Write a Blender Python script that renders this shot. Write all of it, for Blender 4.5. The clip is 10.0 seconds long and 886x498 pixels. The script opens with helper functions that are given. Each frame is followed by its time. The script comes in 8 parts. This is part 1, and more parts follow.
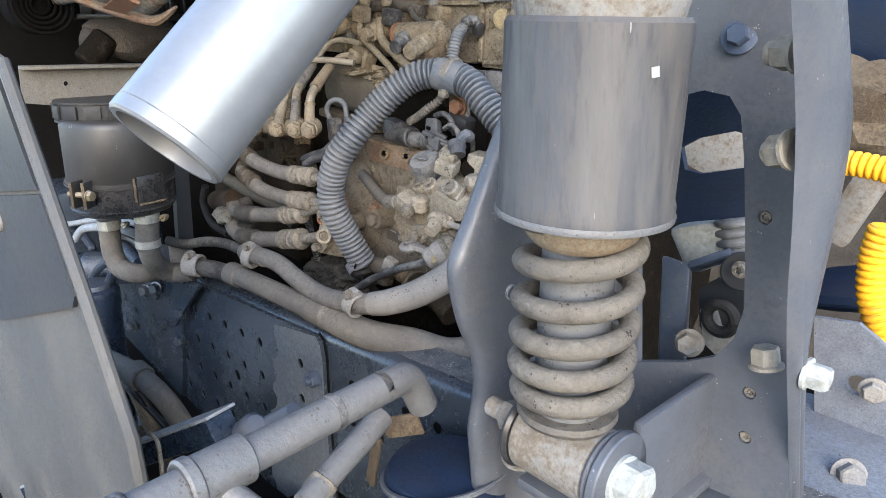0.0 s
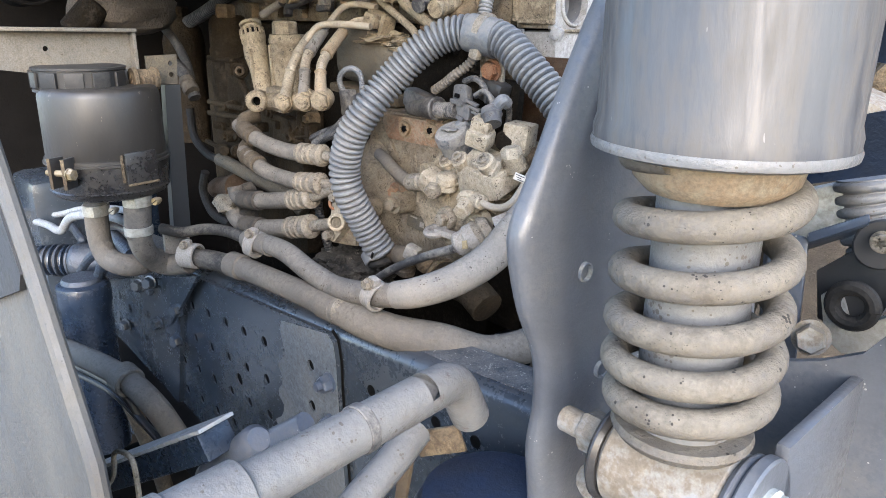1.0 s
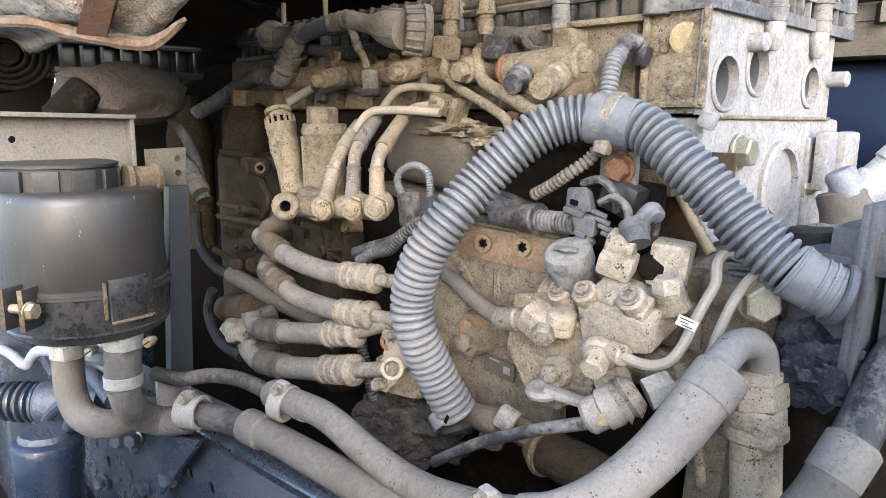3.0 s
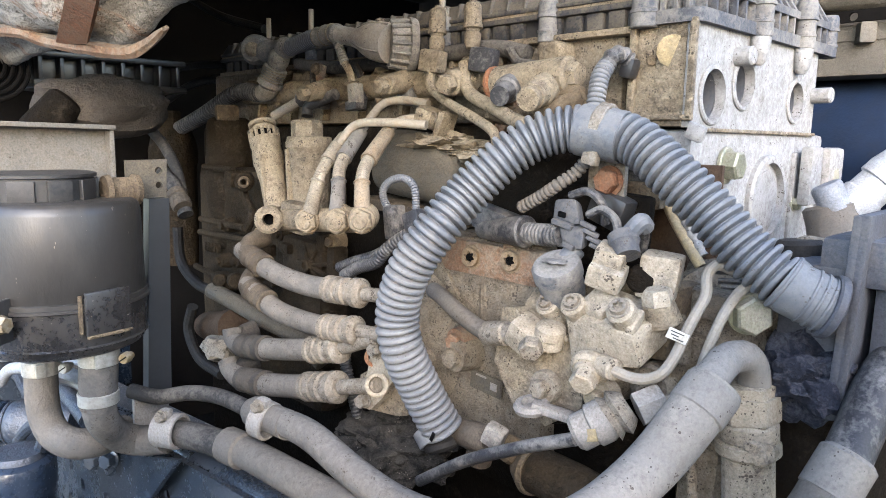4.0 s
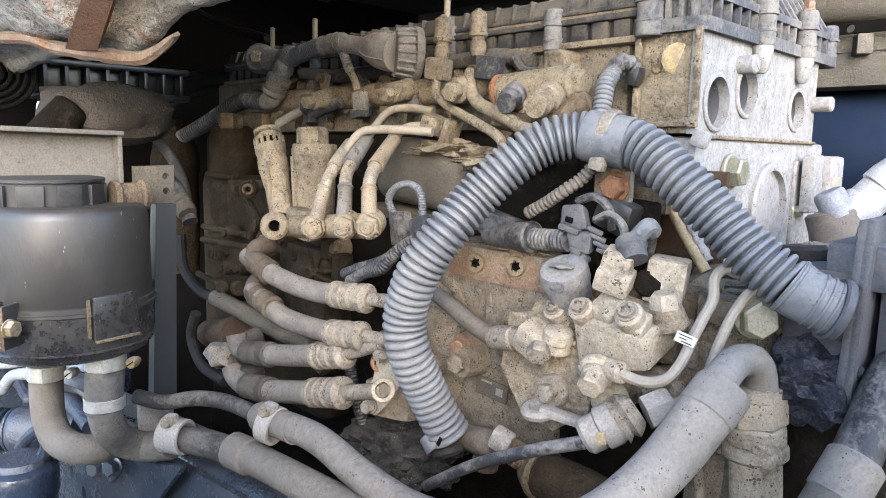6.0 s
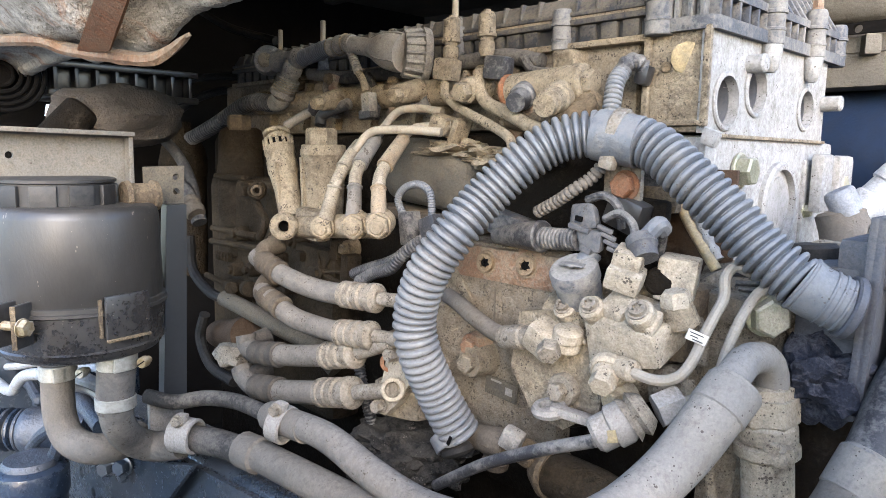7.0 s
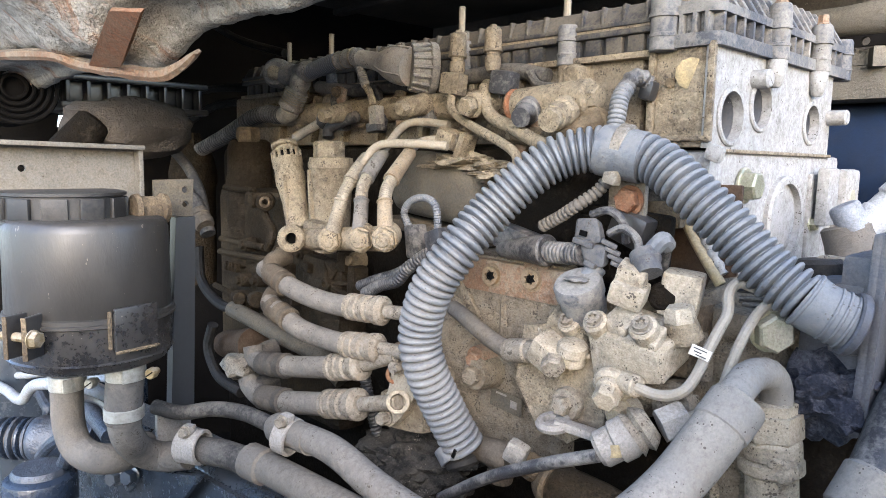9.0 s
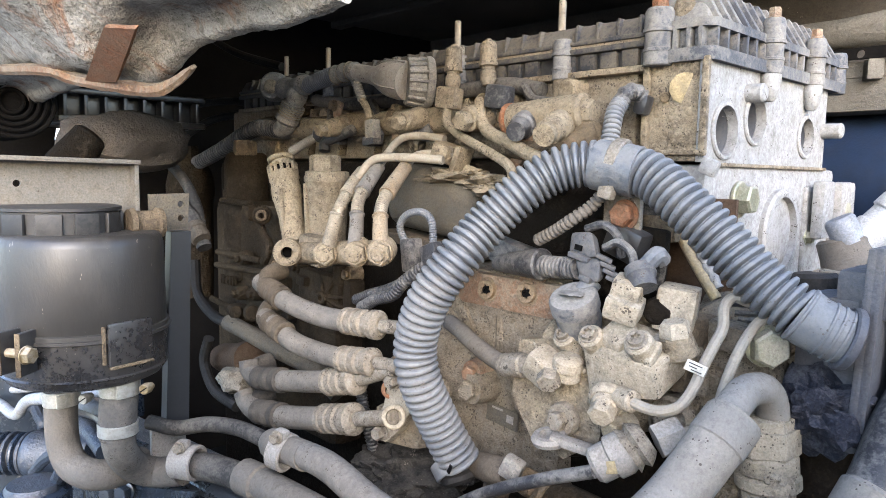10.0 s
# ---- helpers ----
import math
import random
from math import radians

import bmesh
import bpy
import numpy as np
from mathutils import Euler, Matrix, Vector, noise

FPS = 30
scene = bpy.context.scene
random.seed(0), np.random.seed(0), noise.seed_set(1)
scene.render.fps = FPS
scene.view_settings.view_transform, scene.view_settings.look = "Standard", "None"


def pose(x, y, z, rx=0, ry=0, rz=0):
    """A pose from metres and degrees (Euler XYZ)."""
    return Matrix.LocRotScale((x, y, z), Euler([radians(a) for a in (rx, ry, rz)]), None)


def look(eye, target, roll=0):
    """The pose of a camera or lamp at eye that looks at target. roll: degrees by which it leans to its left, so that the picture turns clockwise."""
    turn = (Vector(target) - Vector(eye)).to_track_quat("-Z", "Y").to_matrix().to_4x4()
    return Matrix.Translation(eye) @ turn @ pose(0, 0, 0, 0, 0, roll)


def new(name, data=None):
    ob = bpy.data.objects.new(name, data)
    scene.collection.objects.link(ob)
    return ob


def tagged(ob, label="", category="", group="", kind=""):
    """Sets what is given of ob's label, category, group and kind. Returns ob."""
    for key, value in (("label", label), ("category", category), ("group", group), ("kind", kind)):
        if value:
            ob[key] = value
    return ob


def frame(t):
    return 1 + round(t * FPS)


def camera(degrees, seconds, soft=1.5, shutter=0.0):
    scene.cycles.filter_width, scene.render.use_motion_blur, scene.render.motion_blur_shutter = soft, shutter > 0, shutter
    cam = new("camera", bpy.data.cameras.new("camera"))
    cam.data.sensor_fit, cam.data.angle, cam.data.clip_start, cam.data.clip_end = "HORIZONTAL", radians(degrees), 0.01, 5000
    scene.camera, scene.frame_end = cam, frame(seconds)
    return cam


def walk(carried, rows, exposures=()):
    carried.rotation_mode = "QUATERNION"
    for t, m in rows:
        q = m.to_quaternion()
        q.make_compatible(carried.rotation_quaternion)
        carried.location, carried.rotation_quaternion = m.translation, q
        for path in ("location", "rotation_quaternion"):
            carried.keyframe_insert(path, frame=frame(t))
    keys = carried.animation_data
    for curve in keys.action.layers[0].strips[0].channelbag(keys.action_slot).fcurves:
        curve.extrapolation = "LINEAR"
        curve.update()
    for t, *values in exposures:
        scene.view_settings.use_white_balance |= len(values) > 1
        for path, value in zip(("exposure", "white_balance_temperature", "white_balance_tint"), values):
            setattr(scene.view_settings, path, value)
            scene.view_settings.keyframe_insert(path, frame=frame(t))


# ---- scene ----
cam = camera(65.1, 10.0, soft=0.45)
# everything is laid out along the engine, which leans back in the truck; SET stands it on the ground
SET = pose(0, 0, 0.3, 0, 4.5, 0)
PATH = [
    (0, (0.1115, -0.0707, 0.9908), (-0.8289, 0.8085, 0.5535), 0.8),
    (0.2, (0.0775, -0.0530, 0.9778), (-0.8656, 0.8242, 0.5399), 0.7),
    (0.5, (0.0524, -0.0306, 0.9561), (-0.8942, 0.8439, 0.5216), 0.7),
    (1, (0.0272, -0.0272, 0.9391), (-0.9221, 0.8466, 0.5093), 0.6),
    (1.5, (0.0054, -0.0143, 0.9234), (-0.9683, 0.8820, 0.6093), 0.6),
    (2, (-0.0517, 0.0136, 0.9194), (-0.9874, 0.8806, 0.4481), 0.8),
    (2.2, (-0.0714, 0.0326, 0.9343), (-1.0200, 0.8779, 0.4495), 0.5),
    (2.5, (-0.1462, 0.0388, 0.9404), (-1.0900, 0.9098, 0.4944), 1.0),
    (2.7, (-0.1775, 0.0435, 0.9323), (-1.1594, 0.9357, 0.6331), 0.8),
    (3.8, (-0.1904, 0.0578, 0.9207), (-1.1601, 0.9846, 0.6970), 0.6),
    (4, (-0.1918, 0.0551, 0.9180), (-1.1519, 0.9935, 0.7031), 1.0),
    (4.5, (-0.1952, 0.0449, 0.9153), (-1.1506, 0.9908, 0.7092), 1.2),
    (5, (-0.1958, 0.0435, 0.9146), (-1.1506, 0.9908, 0.7106), 1.1),
    (5.5, (-0.1945, 0.0469, 0.9146), (-1.1485, 0.9955, 0.7181), 1.2),
    (7, (-0.1965, 0.0422, 0.9105), (-1.1614, 0.9826, 0.7242), 1.0),
    (7.5, (-0.1958, 0.0442, 0.9119), (-1.1635, 0.9826, 0.7283), 1.2),
    (8, (-0.1965, 0.0435, 0.9126), (-1.1689, 0.9765, 0.7296), 1.0),
    (8.5, (-0.1931, 0.0456, 0.9153), (-1.1676, 0.9765, 0.7358), 1.0),
    (9, (-0.1924, 0.0415, 0.9153), (-1.1703, 0.9710, 0.7446), 1.1),
    (9.5, (-0.1924, 0.0408, 0.9160), (-1.1703, 0.9731, 0.7636), 1.2),
    (10, (-0.1911, 0.0442, 0.9180), (-1.1696, 0.9765, 0.7684), 1.0),
]
walk(cam, [(t, SET @ look(eye, target, roll)) for t, eye, target, roll in PATH],
     exposures=[(0, 2.75, 6000, 12), (1, 3.22, 6100, 13), (1.5, 3.16, 6150, 13.5), (2, 3.25, 6200, 14), (2.5, 3.5, 6300, 15), (4, 3.48, 6050, 14), (10, 3.48, 6050, 14)])

# ---- light ----
world = bpy.data.worlds.new("world")
scene.world = world
world.use_nodes = True
wn = world.node_tree.nodes
sky = wn.new("ShaderNodeTexSky")
sky.sky_type, sky.sun_disc = "NISHITA", False
sky.sun_elevation, sky.sun_rotation = radians(24.5), radians(129)
world.node_tree.links.new(sky.outputs[0], wn["Background"].inputs[0])
wn["Background"].inputs[1].default_value = 0.15
sun = new("sun", bpy.data.lights.new("sun", "SUN"))
sun.data.energy, sun.data.angle, sun.data.color = 0.38, radians(36), (1.0, 0.98, 0.95)
sun.matrix_basis = look((3.0, -2.4, 1.75), (0, 0, 0))


# ---- materials ----
def surface(name, base, rough=0.6, metal=0.0, dust=0.4, dust_colour=(0.40, 0.34, 0.26), specks=0.0, speck_colour=(0.05, 0.04, 0.031),
            second=None, patch=9.0, bump=0.25, grain=260.0, settle=0.35, gloss=0.1, grime=0.0, squash=1.0, uneven=1.5, flakes=0.0, grit=0.24):
    """A worn surface: a base colour with broad patches, a coat of dust that settles on what faces up, and mud specks."""
    m = bpy.data.materials.new(name)
    m.use_nodes = True
    t = m.node_tree
    b = t.nodes["Principled BSDF"]
    b.inputs["Specular IOR Level"].default_value = gloss

    def node(kind, **values):
        n = t.nodes.new("ShaderNode" + kind)
        for k, v in values.items():
            n.inputs[k].default_value = v
        return n

    def link(a, i):
        t.links.new(a, i)

    def math(op, a, c, clamp=False):
        n = t.nodes.new("ShaderNodeMath")
        n.operation, n.use_clamp = op, clamp
        for i, v in enumerate((a, c)):
            if isinstance(v, (int, float)):
                n.inputs[i].default_value = v
            else:
                link(v, n.inputs[i])
        return n.outputs[0]

    def mix(fac, a, c):
        n = t.nodes.new("ShaderNodeMix")
        n.data_type = "RGBA"
        if isinstance(fac, (int, float)):
            n.inputs[0].default_value = fac
        else:
            link(fac, n.inputs[0])
        for i, v in ((6, a), (7, c)):
            if isinstance(v, tuple):
                n.inputs[i].default_value = (*v, 1)
            else:
                link(v, n.inputs[i])
        return n.outputs[2]

    co = t.nodes.new("ShaderNodeTexCoord").outputs["Object"]
    if squash != 1.0:
        stretch = t.nodes.new("ShaderNodeMapping")
        stretch.inputs["Scale"].default_value = (1, 1, squash)
        link(co, stretch.inputs["Vector"])
        co = stretch.outputs[0]
    info = t.nodes.new("ShaderNodeObjectInfo").outputs["Random"]
    big = node("TexNoise", Scale=patch, Detail=5.0, Roughness=0.6)
    fine = node("TexNoise", Scale=grain, Detail=4.0, Roughness=0.65)
    mid = node("TexNoise", Scale=patch * 6, Detail=6.0, Roughness=0.7)
    for n in (big, fine, mid):
        link(co, n.inputs["Vector"])
    colour = mix(math("MULTIPLY", math("SUBTRACT", mid.outputs[0], 0.40, True), 3.2, True), base, second or tuple(c * 0.6 for c in base))
    geo = t.nodes.new("ShaderNodeNewGeometry")
    xyz = t.nodes.new("ShaderNodeSeparateXYZ")
    link(geo.outputs["Normal"], xyz.inputs[0])
    up = math("MULTIPLY", math("ADD", xyz.outputs[2], 0.1, True), settle)
    broad = math("MULTIPLY", math("SUBTRACT", big.outputs[0], 0.5), 2.4)
    blotch = math("MULTIPLY", math("SUBTRACT", mid.outputs[0], 0.5), 1.9)
    rag = math("MULTIPLY", math("SUBTRACT", fine.outputs[0], 0.5), 1.9)
    cover = math("ADD", math("ADD", math("ADD", broad, rag), blotch), math("ADD", up, dust - 0.42))
    cover = math("ADD", math("MULTIPLY", math("ADD", cover, math("MULTIPLY", math("SUBTRACT", info, 0.5), 0.25)), uneven), 0.5, True)
    cover = math("MULTIPLY", cover, min(0.92, (0.2 + 1.7 * dust) * min(1.0, dust * 8)))
    dusty = mix(math("MULTIPLY", math("SUBTRACT", fine.outputs[0], 0.3, True), 2.0, True), dust_colour, tuple(c * 0.48 for c in dust_colour))
    colour = mix(cover, colour, dusty)
    if flakes:
        scab = node("TexNoise", Scale=16.0, Detail=9.0, Roughness=0.7, Distortion=0.8)
        link(co, scab.inputs["Vector"])
        flake = math("MULTIPLY", math("SUBTRACT", scab.outputs[0], 0.66 - 0.12 * flakes), 9.0, True)
        colour = mix(math("MULTIPLY", flake, 0.85), colour, mix(math("MULTIPLY", math("SUBTRACT", fine.outputs[0], 0.35, True), 3.0, True), (0.23, 0.11, 0.055), (0.10, 0.05, 0.03)))
    if grime:
        stain = node("TexNoise", Scale=48.0, Detail=8.0, Roughness=0.72)
        link(co, stain.inputs["Vector"])
        crust = node("TexNoise", Scale=150.0, Detail=6.0, Roughness=0.7, Distortion=0.6)
        link(co, crust.inputs["Vector"])
        both = math("ADD", math("MULTIPLY", stain.outputs[0], 0.6), math("MULTIPLY", crust.outputs[0], 0.4))
        dirt = math("MULTIPLY", math("SUBTRACT", both, 0.545 - 0.06 * grime), 7.0, True)
        colour = mix(math("MULTIPLY", dirt, 0.35 + 0.4 * grime), colour, (0.055, 0.044, 0.033))
    if specks:
        cells = node("TexVoronoi", Scale=420.0)
        link(co, cells.inputs["Vector"])
        size = node("TexNoise", Scale=110.0, Detail=4.0)
        link(co, size.inputs["Vector"])
        spot = math("LESS_THAN", cells.outputs["Distance"], math("MULTIPLY", math("SUBTRACT", size.outputs[0], 0.65 - 0.20 * specks), 1.9))
        dots = node("TexVoronoi", Scale=820.0)
        link(co, dots.inputs["Vector"])
        small = math("LESS_THAN", dots.outputs["Distance"], math("MULTIPLY", math("SUBTRACT", mid.outputs[0], 0.64 - 0.18 * specks), 1.8))
        colour = mix(math("MULTIPLY", small, 0.6), colour, speck_colour)
        colour = mix(math("MULTIPLY", spot, 0.85), colour, speck_colour)
    if grit:
        sand = node("TexNoise", Scale=620.0, Detail=3.0, Roughness=0.7)
        link(co, sand.inputs["Vector"])
        crisp = math("MULTIPLY", math("SUBTRACT", sand.outputs[0], 0.5), 5.0)
        shade = t.nodes.new("ShaderNodeMix")
        shade.data_type, shade.blend_type = "RGBA", "MULTIPLY"
        shade.inputs[0].default_value = 1.0
        link(colour, shade.inputs[6])
        link(math("ADD", math("MULTIPLY", crisp, grit), 1.0), shade.inputs[7])
        colour = shade.outputs[2]
    link(colour, b.inputs["Base Color"])
    link(math("ADD", math("MULTIPLY", cover, 0.9 - rough, False), rough, True), b.inputs["Roughness"])
    if metal:
        link(math("MULTIPLY", math("SUBTRACT", 1.0, cover), metal), b.inputs["Metallic"])
    if bump:
        height = math("ADD", math("MULTIPLY", fine.outputs[0], 0.6), math("MULTIPLY", mid.outputs[0], 1.0))
        bm_ = node("Bump", Strength=bump, Distance=0.0045)
        link(height, bm_.inputs["Height"])
        link(bm_.outputs[0], b.inputs["Normal"])
    return m


DUST, SAND, GREY_DUST = (0.29, 0.25, 0.195), (0.43, 0.385, 0.315), (0.30, 0.29, 0.28)
GRIME = (0.075, 0.06, 0.045)
alu = surface("cast_aluminium", (0.2119, 0.1762, 0.1261), 0.5, 0.2, 0.40, (0.2534, 0.2071, 0.1421), specks=0.95, patch=16, second=(0.0571, 0.0449, 0.0319), grime=1.0, bump=0.9)
alu_white = surface("pale_aluminium", (0.232, 0.229, 0.222), 0.5, 0.1, 0.34, (0.225, 0.216, 0.198), specks=0.75, patch=13, second=(0.200, 0.192, 0.178), grime=0.32, bump=0.4, grit=0.12)
iron = surface("dusty_cast_iron", (0.0617, 0.0463, 0.0304), 0.75, 0.0, 0.24, (0.2375, 0.1825, 0.114), specks=0.5, patch=16, bump=0.8, second=(0.0475, 0.0356, 0.0243), grime=0.8)
# Oily iron taken near black: the shade deep in the bay is in its colour.
dark_iron = surface("oily_shaded_cast_iron", (0.0076, 0.0062, 0.0046), 0.7, 0.0, 0.04, (0.0665, 0.0498, 0.0319), patch=18, bump=0.7, second=(0.0057, 0.0044, 0.003), grime=0.2, gloss=0.03)
dark_blue_iron = surface("dusty_blue_casting", (0.0156, 0.0236, 0.0383), 0.32, 0.0, 0.12, (0.072, 0.0744, 0.0792), patch=18, bump=0.5, second=(0.006, 0.0093, 0.0165), gloss=0.6)
block_paint = surface("silver_engine_paint", (0.1369, 0.1179, 0.0909), 0.55, 0.1, 0.40, (0.1987, 0.1641, 0.117), specks=1.15, patch=16, second=(0.0751, 0.0615, 0.0443), grime=0.9, bump=0.8)
rust = surface("rust", (0.17, 0.075, 0.038), 0.85, 0.0, 0.26, (0.21, 0.135, 0.085), second=(0.075, 0.036, 0.022), bump=0.7, patch=30)
rust_dust = surface("dusty_rust", (0.15, 0.095, 0.06), 0.85, 0.0, 0.45, (0.24, 0.195, 0.145), second=(0.13, 0.06, 0.035), bump=0.6, patch=26, grime=0.5)
steel_pipe = surface("plated_pipe", (0.2073, 0.1837, 0.1438), 0.45, 0.25, 0.42, (0.2918, 0.2513, 0.1927), specks=0.4, second=(0.169, 0.1275, 0.0863), patch=18, grime=0.5, grit=0.10)
zinc = surface("zinc_fitting", (0.1868, 0.1687, 0.1414), 0.45, 0.25, 0.42, (0.1993, 0.172, 0.1335), specks=1.0, second=(0.1163, 0.0974, 0.0731), patch=22, grime=0.8, bump=0.45)
brass = surface("brass", (0.21, 0.165, 0.096), 0.4, 0.7, 0.25, SAND, second=(0.14, 0.0924, 0.042))
rubber = surface("dusty_rubber_hose", (0.028, 0.0265, 0.025), 0.65, 0.0, 0.24, (0.16, 0.145, 0.124), specks=0.5, patch=12, bump=0.25)
rubber_pale = surface("pale_dusty_hose", (0.083, 0.0755, 0.0664), 0.7, 0.0, 0.46, (0.1536, 0.136, 0.1131), specks=0.45, patch=11, bump=0.4, second=(0.0789, 0.0705, 0.0623), grime=0.10, uneven=1.15, grit=0.10)
rubber_braid = surface("braided_hose_sleeve", (0.069, 0.0649, 0.0594), 0.8, 0.0, 0.48, (0.1621, 0.1463, 0.1259), specks=0.9, patch=20, bump=0.4, second=(0.0621, 0.0573, 0.0538), grime=0.15, uneven=1.15, grit=0.10)
conduit = surface("grey_corrugated_plastic", (0.07, 0.076, 0.0855), 0.42, 0.0, 0.28, (0.1905, 0.187, 0.1786), specks=0.7, patch=9, settle=0.5, second=(0.0412, 0.045, 0.0513), grime=0.10, gloss=0.45, grit=0.08)
plastic = surface("black_plastic", (0.015, 0.015, 0.016), 0.28, 0.0, 0.08, (0.20, 0.18, 0.15), specks=0.0, speck_colour=(0.25, 0.22, 0.18), patch=8, bump=0.08, gloss=0.35, uneven=0.8, grit=0.06)
plastic_grey = surface("dusty_black_plastic", (0.024, 0.024, 0.026), 0.42, 0.0, 0.18, (0.30, 0.28, 0.25), patch=14, specks=0.0, gloss=0.25)
chassis_paint = surface("blue_grey_chassis_paint", (0.026, 0.033, 0.042), 0.20, 0.0, 0.10, (0.085, 0.088, 0.090), second=(0.016, 0.021, 0.028), patch=9, bump=0.08, specks=0.35, speck_colour=(0.17, 0.17, 0.165), gloss=0.6, grit=0.05)
chassis_worn = surface("worn_chassis_paint", (0.10, 0.11, 0.125), 0.5, 0.0, 0.35, (0.30, 0.285, 0.25), second=(0.07, 0.085, 0.11), patch=16, bump=0.2)
strut_grey = surface("grey_bracket_paint", (0.066, 0.070, 0.078), 0.30, 0.0, 0.14, (0.17, 0.165, 0.155), second=(0.048, 0.051, 0.058), patch=7, bump=0.10, specks=0.35, speck_colour=(0.24, 0.23, 0.22), gloss=0.35, grit=0.05)
strut_tube = surface("scuffed_strut_tube", (0.050, 0.050, 0.053), 0.34, 0.05, 0.30, (0.125, 0.112, 0.094), second=(0.022, 0.022, 0.025), patch=11, bump=0.06, specks=0.35, speck_colour=(0.17, 0.16, 0.15), gloss=0.35, squash=0.16, uneven=1.7, grit=0.05)
spring_dirt = surface("muddy_spring_steel", (0.088, 0.079, 0.068), 0.55, 0.0, 0.42, (0.145, 0.127, 0.100), second=(0.020, 0.017, 0.014), patch=20, bump=0.4, specks=0.75, speck_colour=(0.010, 0.009, 0.008), grime=0.8, uneven=1.6, grit=0.08, gloss=0.2)
nut_tan = surface("chalky_tan_nut", (0.21, 0.19, 0.15), 0.55, 0.0, 0.3, (0.24, 0.21, 0.165), second=(0.13, 0.115, 0.09), patch=24, grime=0.4, grit=0.06)
# Darker copy of the cover plastic, with the under-cab shade in its colour.
cover_shaded = surface("shaded_cover_plastic", (0.026, 0.027, 0.030), 0.5, 0.0, 0.32, (0.135, 0.118, 0.092), patch=16, settle=0.6, specks=0.6, second=(0.018, 0.018, 0.019), grime=0.4, grit=0.10)
tail_dark = surface("dusty_dark_cuff", (0.030, 0.027, 0.025), 0.6, 0.0, 0.28, (0.105, 0.092, 0.075), patch=18, bump=0.3, second=(0.020, 0.018, 0.017), specks=0.6, grime=0.3)
tail_brown = surface("brown_hose_collar", (0.0499, 0.0394, 0.0287), 0.65, 0.0, 0.34, (0.1176, 0.097, 0.0718), patch=22, bump=0.4, second=(0.032, 0.0246, 0.018), specks=0.6, grime=0.5)
rubber_white = surface("pale_bushing", (0.17, 0.163, 0.150), 0.5, 0.0, 0.35, (0.16, 0.125, 0.085), patch=16, second=(0.20, 0.185, 0.155), grime=0.5, grit=0.08)
nut_white = surface("white_capped_nut", (0.27, 0.285, 0.27), 0.5, 0.0, 0.25, (0.28, 0.26, 0.215), second=(0.31, 0.33, 0.315), patch=20, grime=0.3, grit=0.06)
fender_plastic = surface("grey_fender_plastic", (0.060, 0.058, 0.054), 0.45, 0.0, 0.3, (0.115, 0.107, 0.092), second=(0.042, 0.040, 0.037), patch=6, bump=0.15, specks=0.5, speck_colour=(0.025, 0.023, 0.02), uneven=1.3, gloss=0.3, grit=0.06)
fender_dark = surface("dark_fender_plastic", (0.022, 0.022, 0.0225), 0.38, 0.0, 0.10, (0.075, 0.070, 0.062), second=(0.016, 0.016, 0.0165), patch=6, bump=0.08, specks=0.3, speck_colour=(0.10, 0.095, 0.085), gloss=0.3, grit=0.05)
tube_grey = surface("grey_tube", (0.095, 0.094, 0.092), 0.34, 0.0, 0.20, (0.17, 0.16, 0.145), second=(0.055, 0.056, 0.058), patch=14, specks=0.9, grime=0.25, uneven=1.3, gloss=0.4, grit=0.06)
silver = surface("satin_silver_tube", (0.25, 0.25, 0.247), 0.32, 0.6, 0.05, (0.40, 0.38, 0.34), patch=6, bump=0.02, second=(0.20, 0.20, 0.197), gloss=0.5, grit=0.03)
cab_sheet = surface("mud_caked_cab_sheet", (0.215, 0.203, 0.180), 0.9, 0.0, 0.6, (0.33, 0.31, 0.275), second=(0.09, 0.078, 0.064), patch=10, bump=1.0, grain=120, specks=0.7, grime=0.9, flakes=1.1)
# Near-black for closing walls and pans; the bay's shade is in this colour.
cab_dark = surface("shade_black_filler", (0.006, 0.0056, 0.0054), 0.8, 0.0, 0.06, (0.03, 0.027, 0.024), patch=5, bump=0.3, gloss=0.03, grit=0.06)
ceiling_dark = surface("dusty_black_underside", (0.0612, 0.0561, 0.051), 0.75, 0.0, 0.22, (0.1445, 0.1275, 0.1088), patch=5, bump=0.8, gloss=0.08, grit=0.12, second=(0.0374, 0.034, 0.0306), specks=0.2, speck_colour=(0.238, 0.221, 0.204))
bracket_steel = surface("grey_dusty_bracket", (0.15, 0.143, 0.133), 0.5, 0.0, 0.36, (0.28, 0.255, 0.22), patch=12, second=(0.10, 0.095, 0.088), specks=0.4, grime=0.6, uneven=1.0)
bracket_dull = surface("brown_grey_bracket", (0.095, 0.090, 0.080), 0.5, 0.0, 0.36, (0.165, 0.148, 0.122), patch=12, second=(0.06, 0.056, 0.05), specks=0.4, grime=0.6, uneven=1.0)
galv = surface("galvanised_plate", (0.17, 0.18, 0.20), 0.45, 0.3, 0.25, (0.20, 0.195, 0.18), second=(0.12, 0.13, 0.15), patch=9, specks=0.4)
soot = surface("blue_black_clod", (0.024, 0.026, 0.036), 0.9, 0.0, 0.14, (0.18, 0.18, 0.2), patch=50, bump=1.0)
cover_grey = surface("grey_cover_plastic", (0.050, 0.053, 0.060), 0.5, 0.0, 0.38, (0.215, 0.203, 0.182), patch=14, settle=0.5, specks=0.5, second=(0.036, 0.038, 0.044), grime=0.35, grit=0.10)
mustard = surface("yellowed_paint", (0.2635, 0.2075, 0.116), 0.6, 0.0, 0.25, (0.255, 0.2158, 0.152), patch=22, grime=0.4)
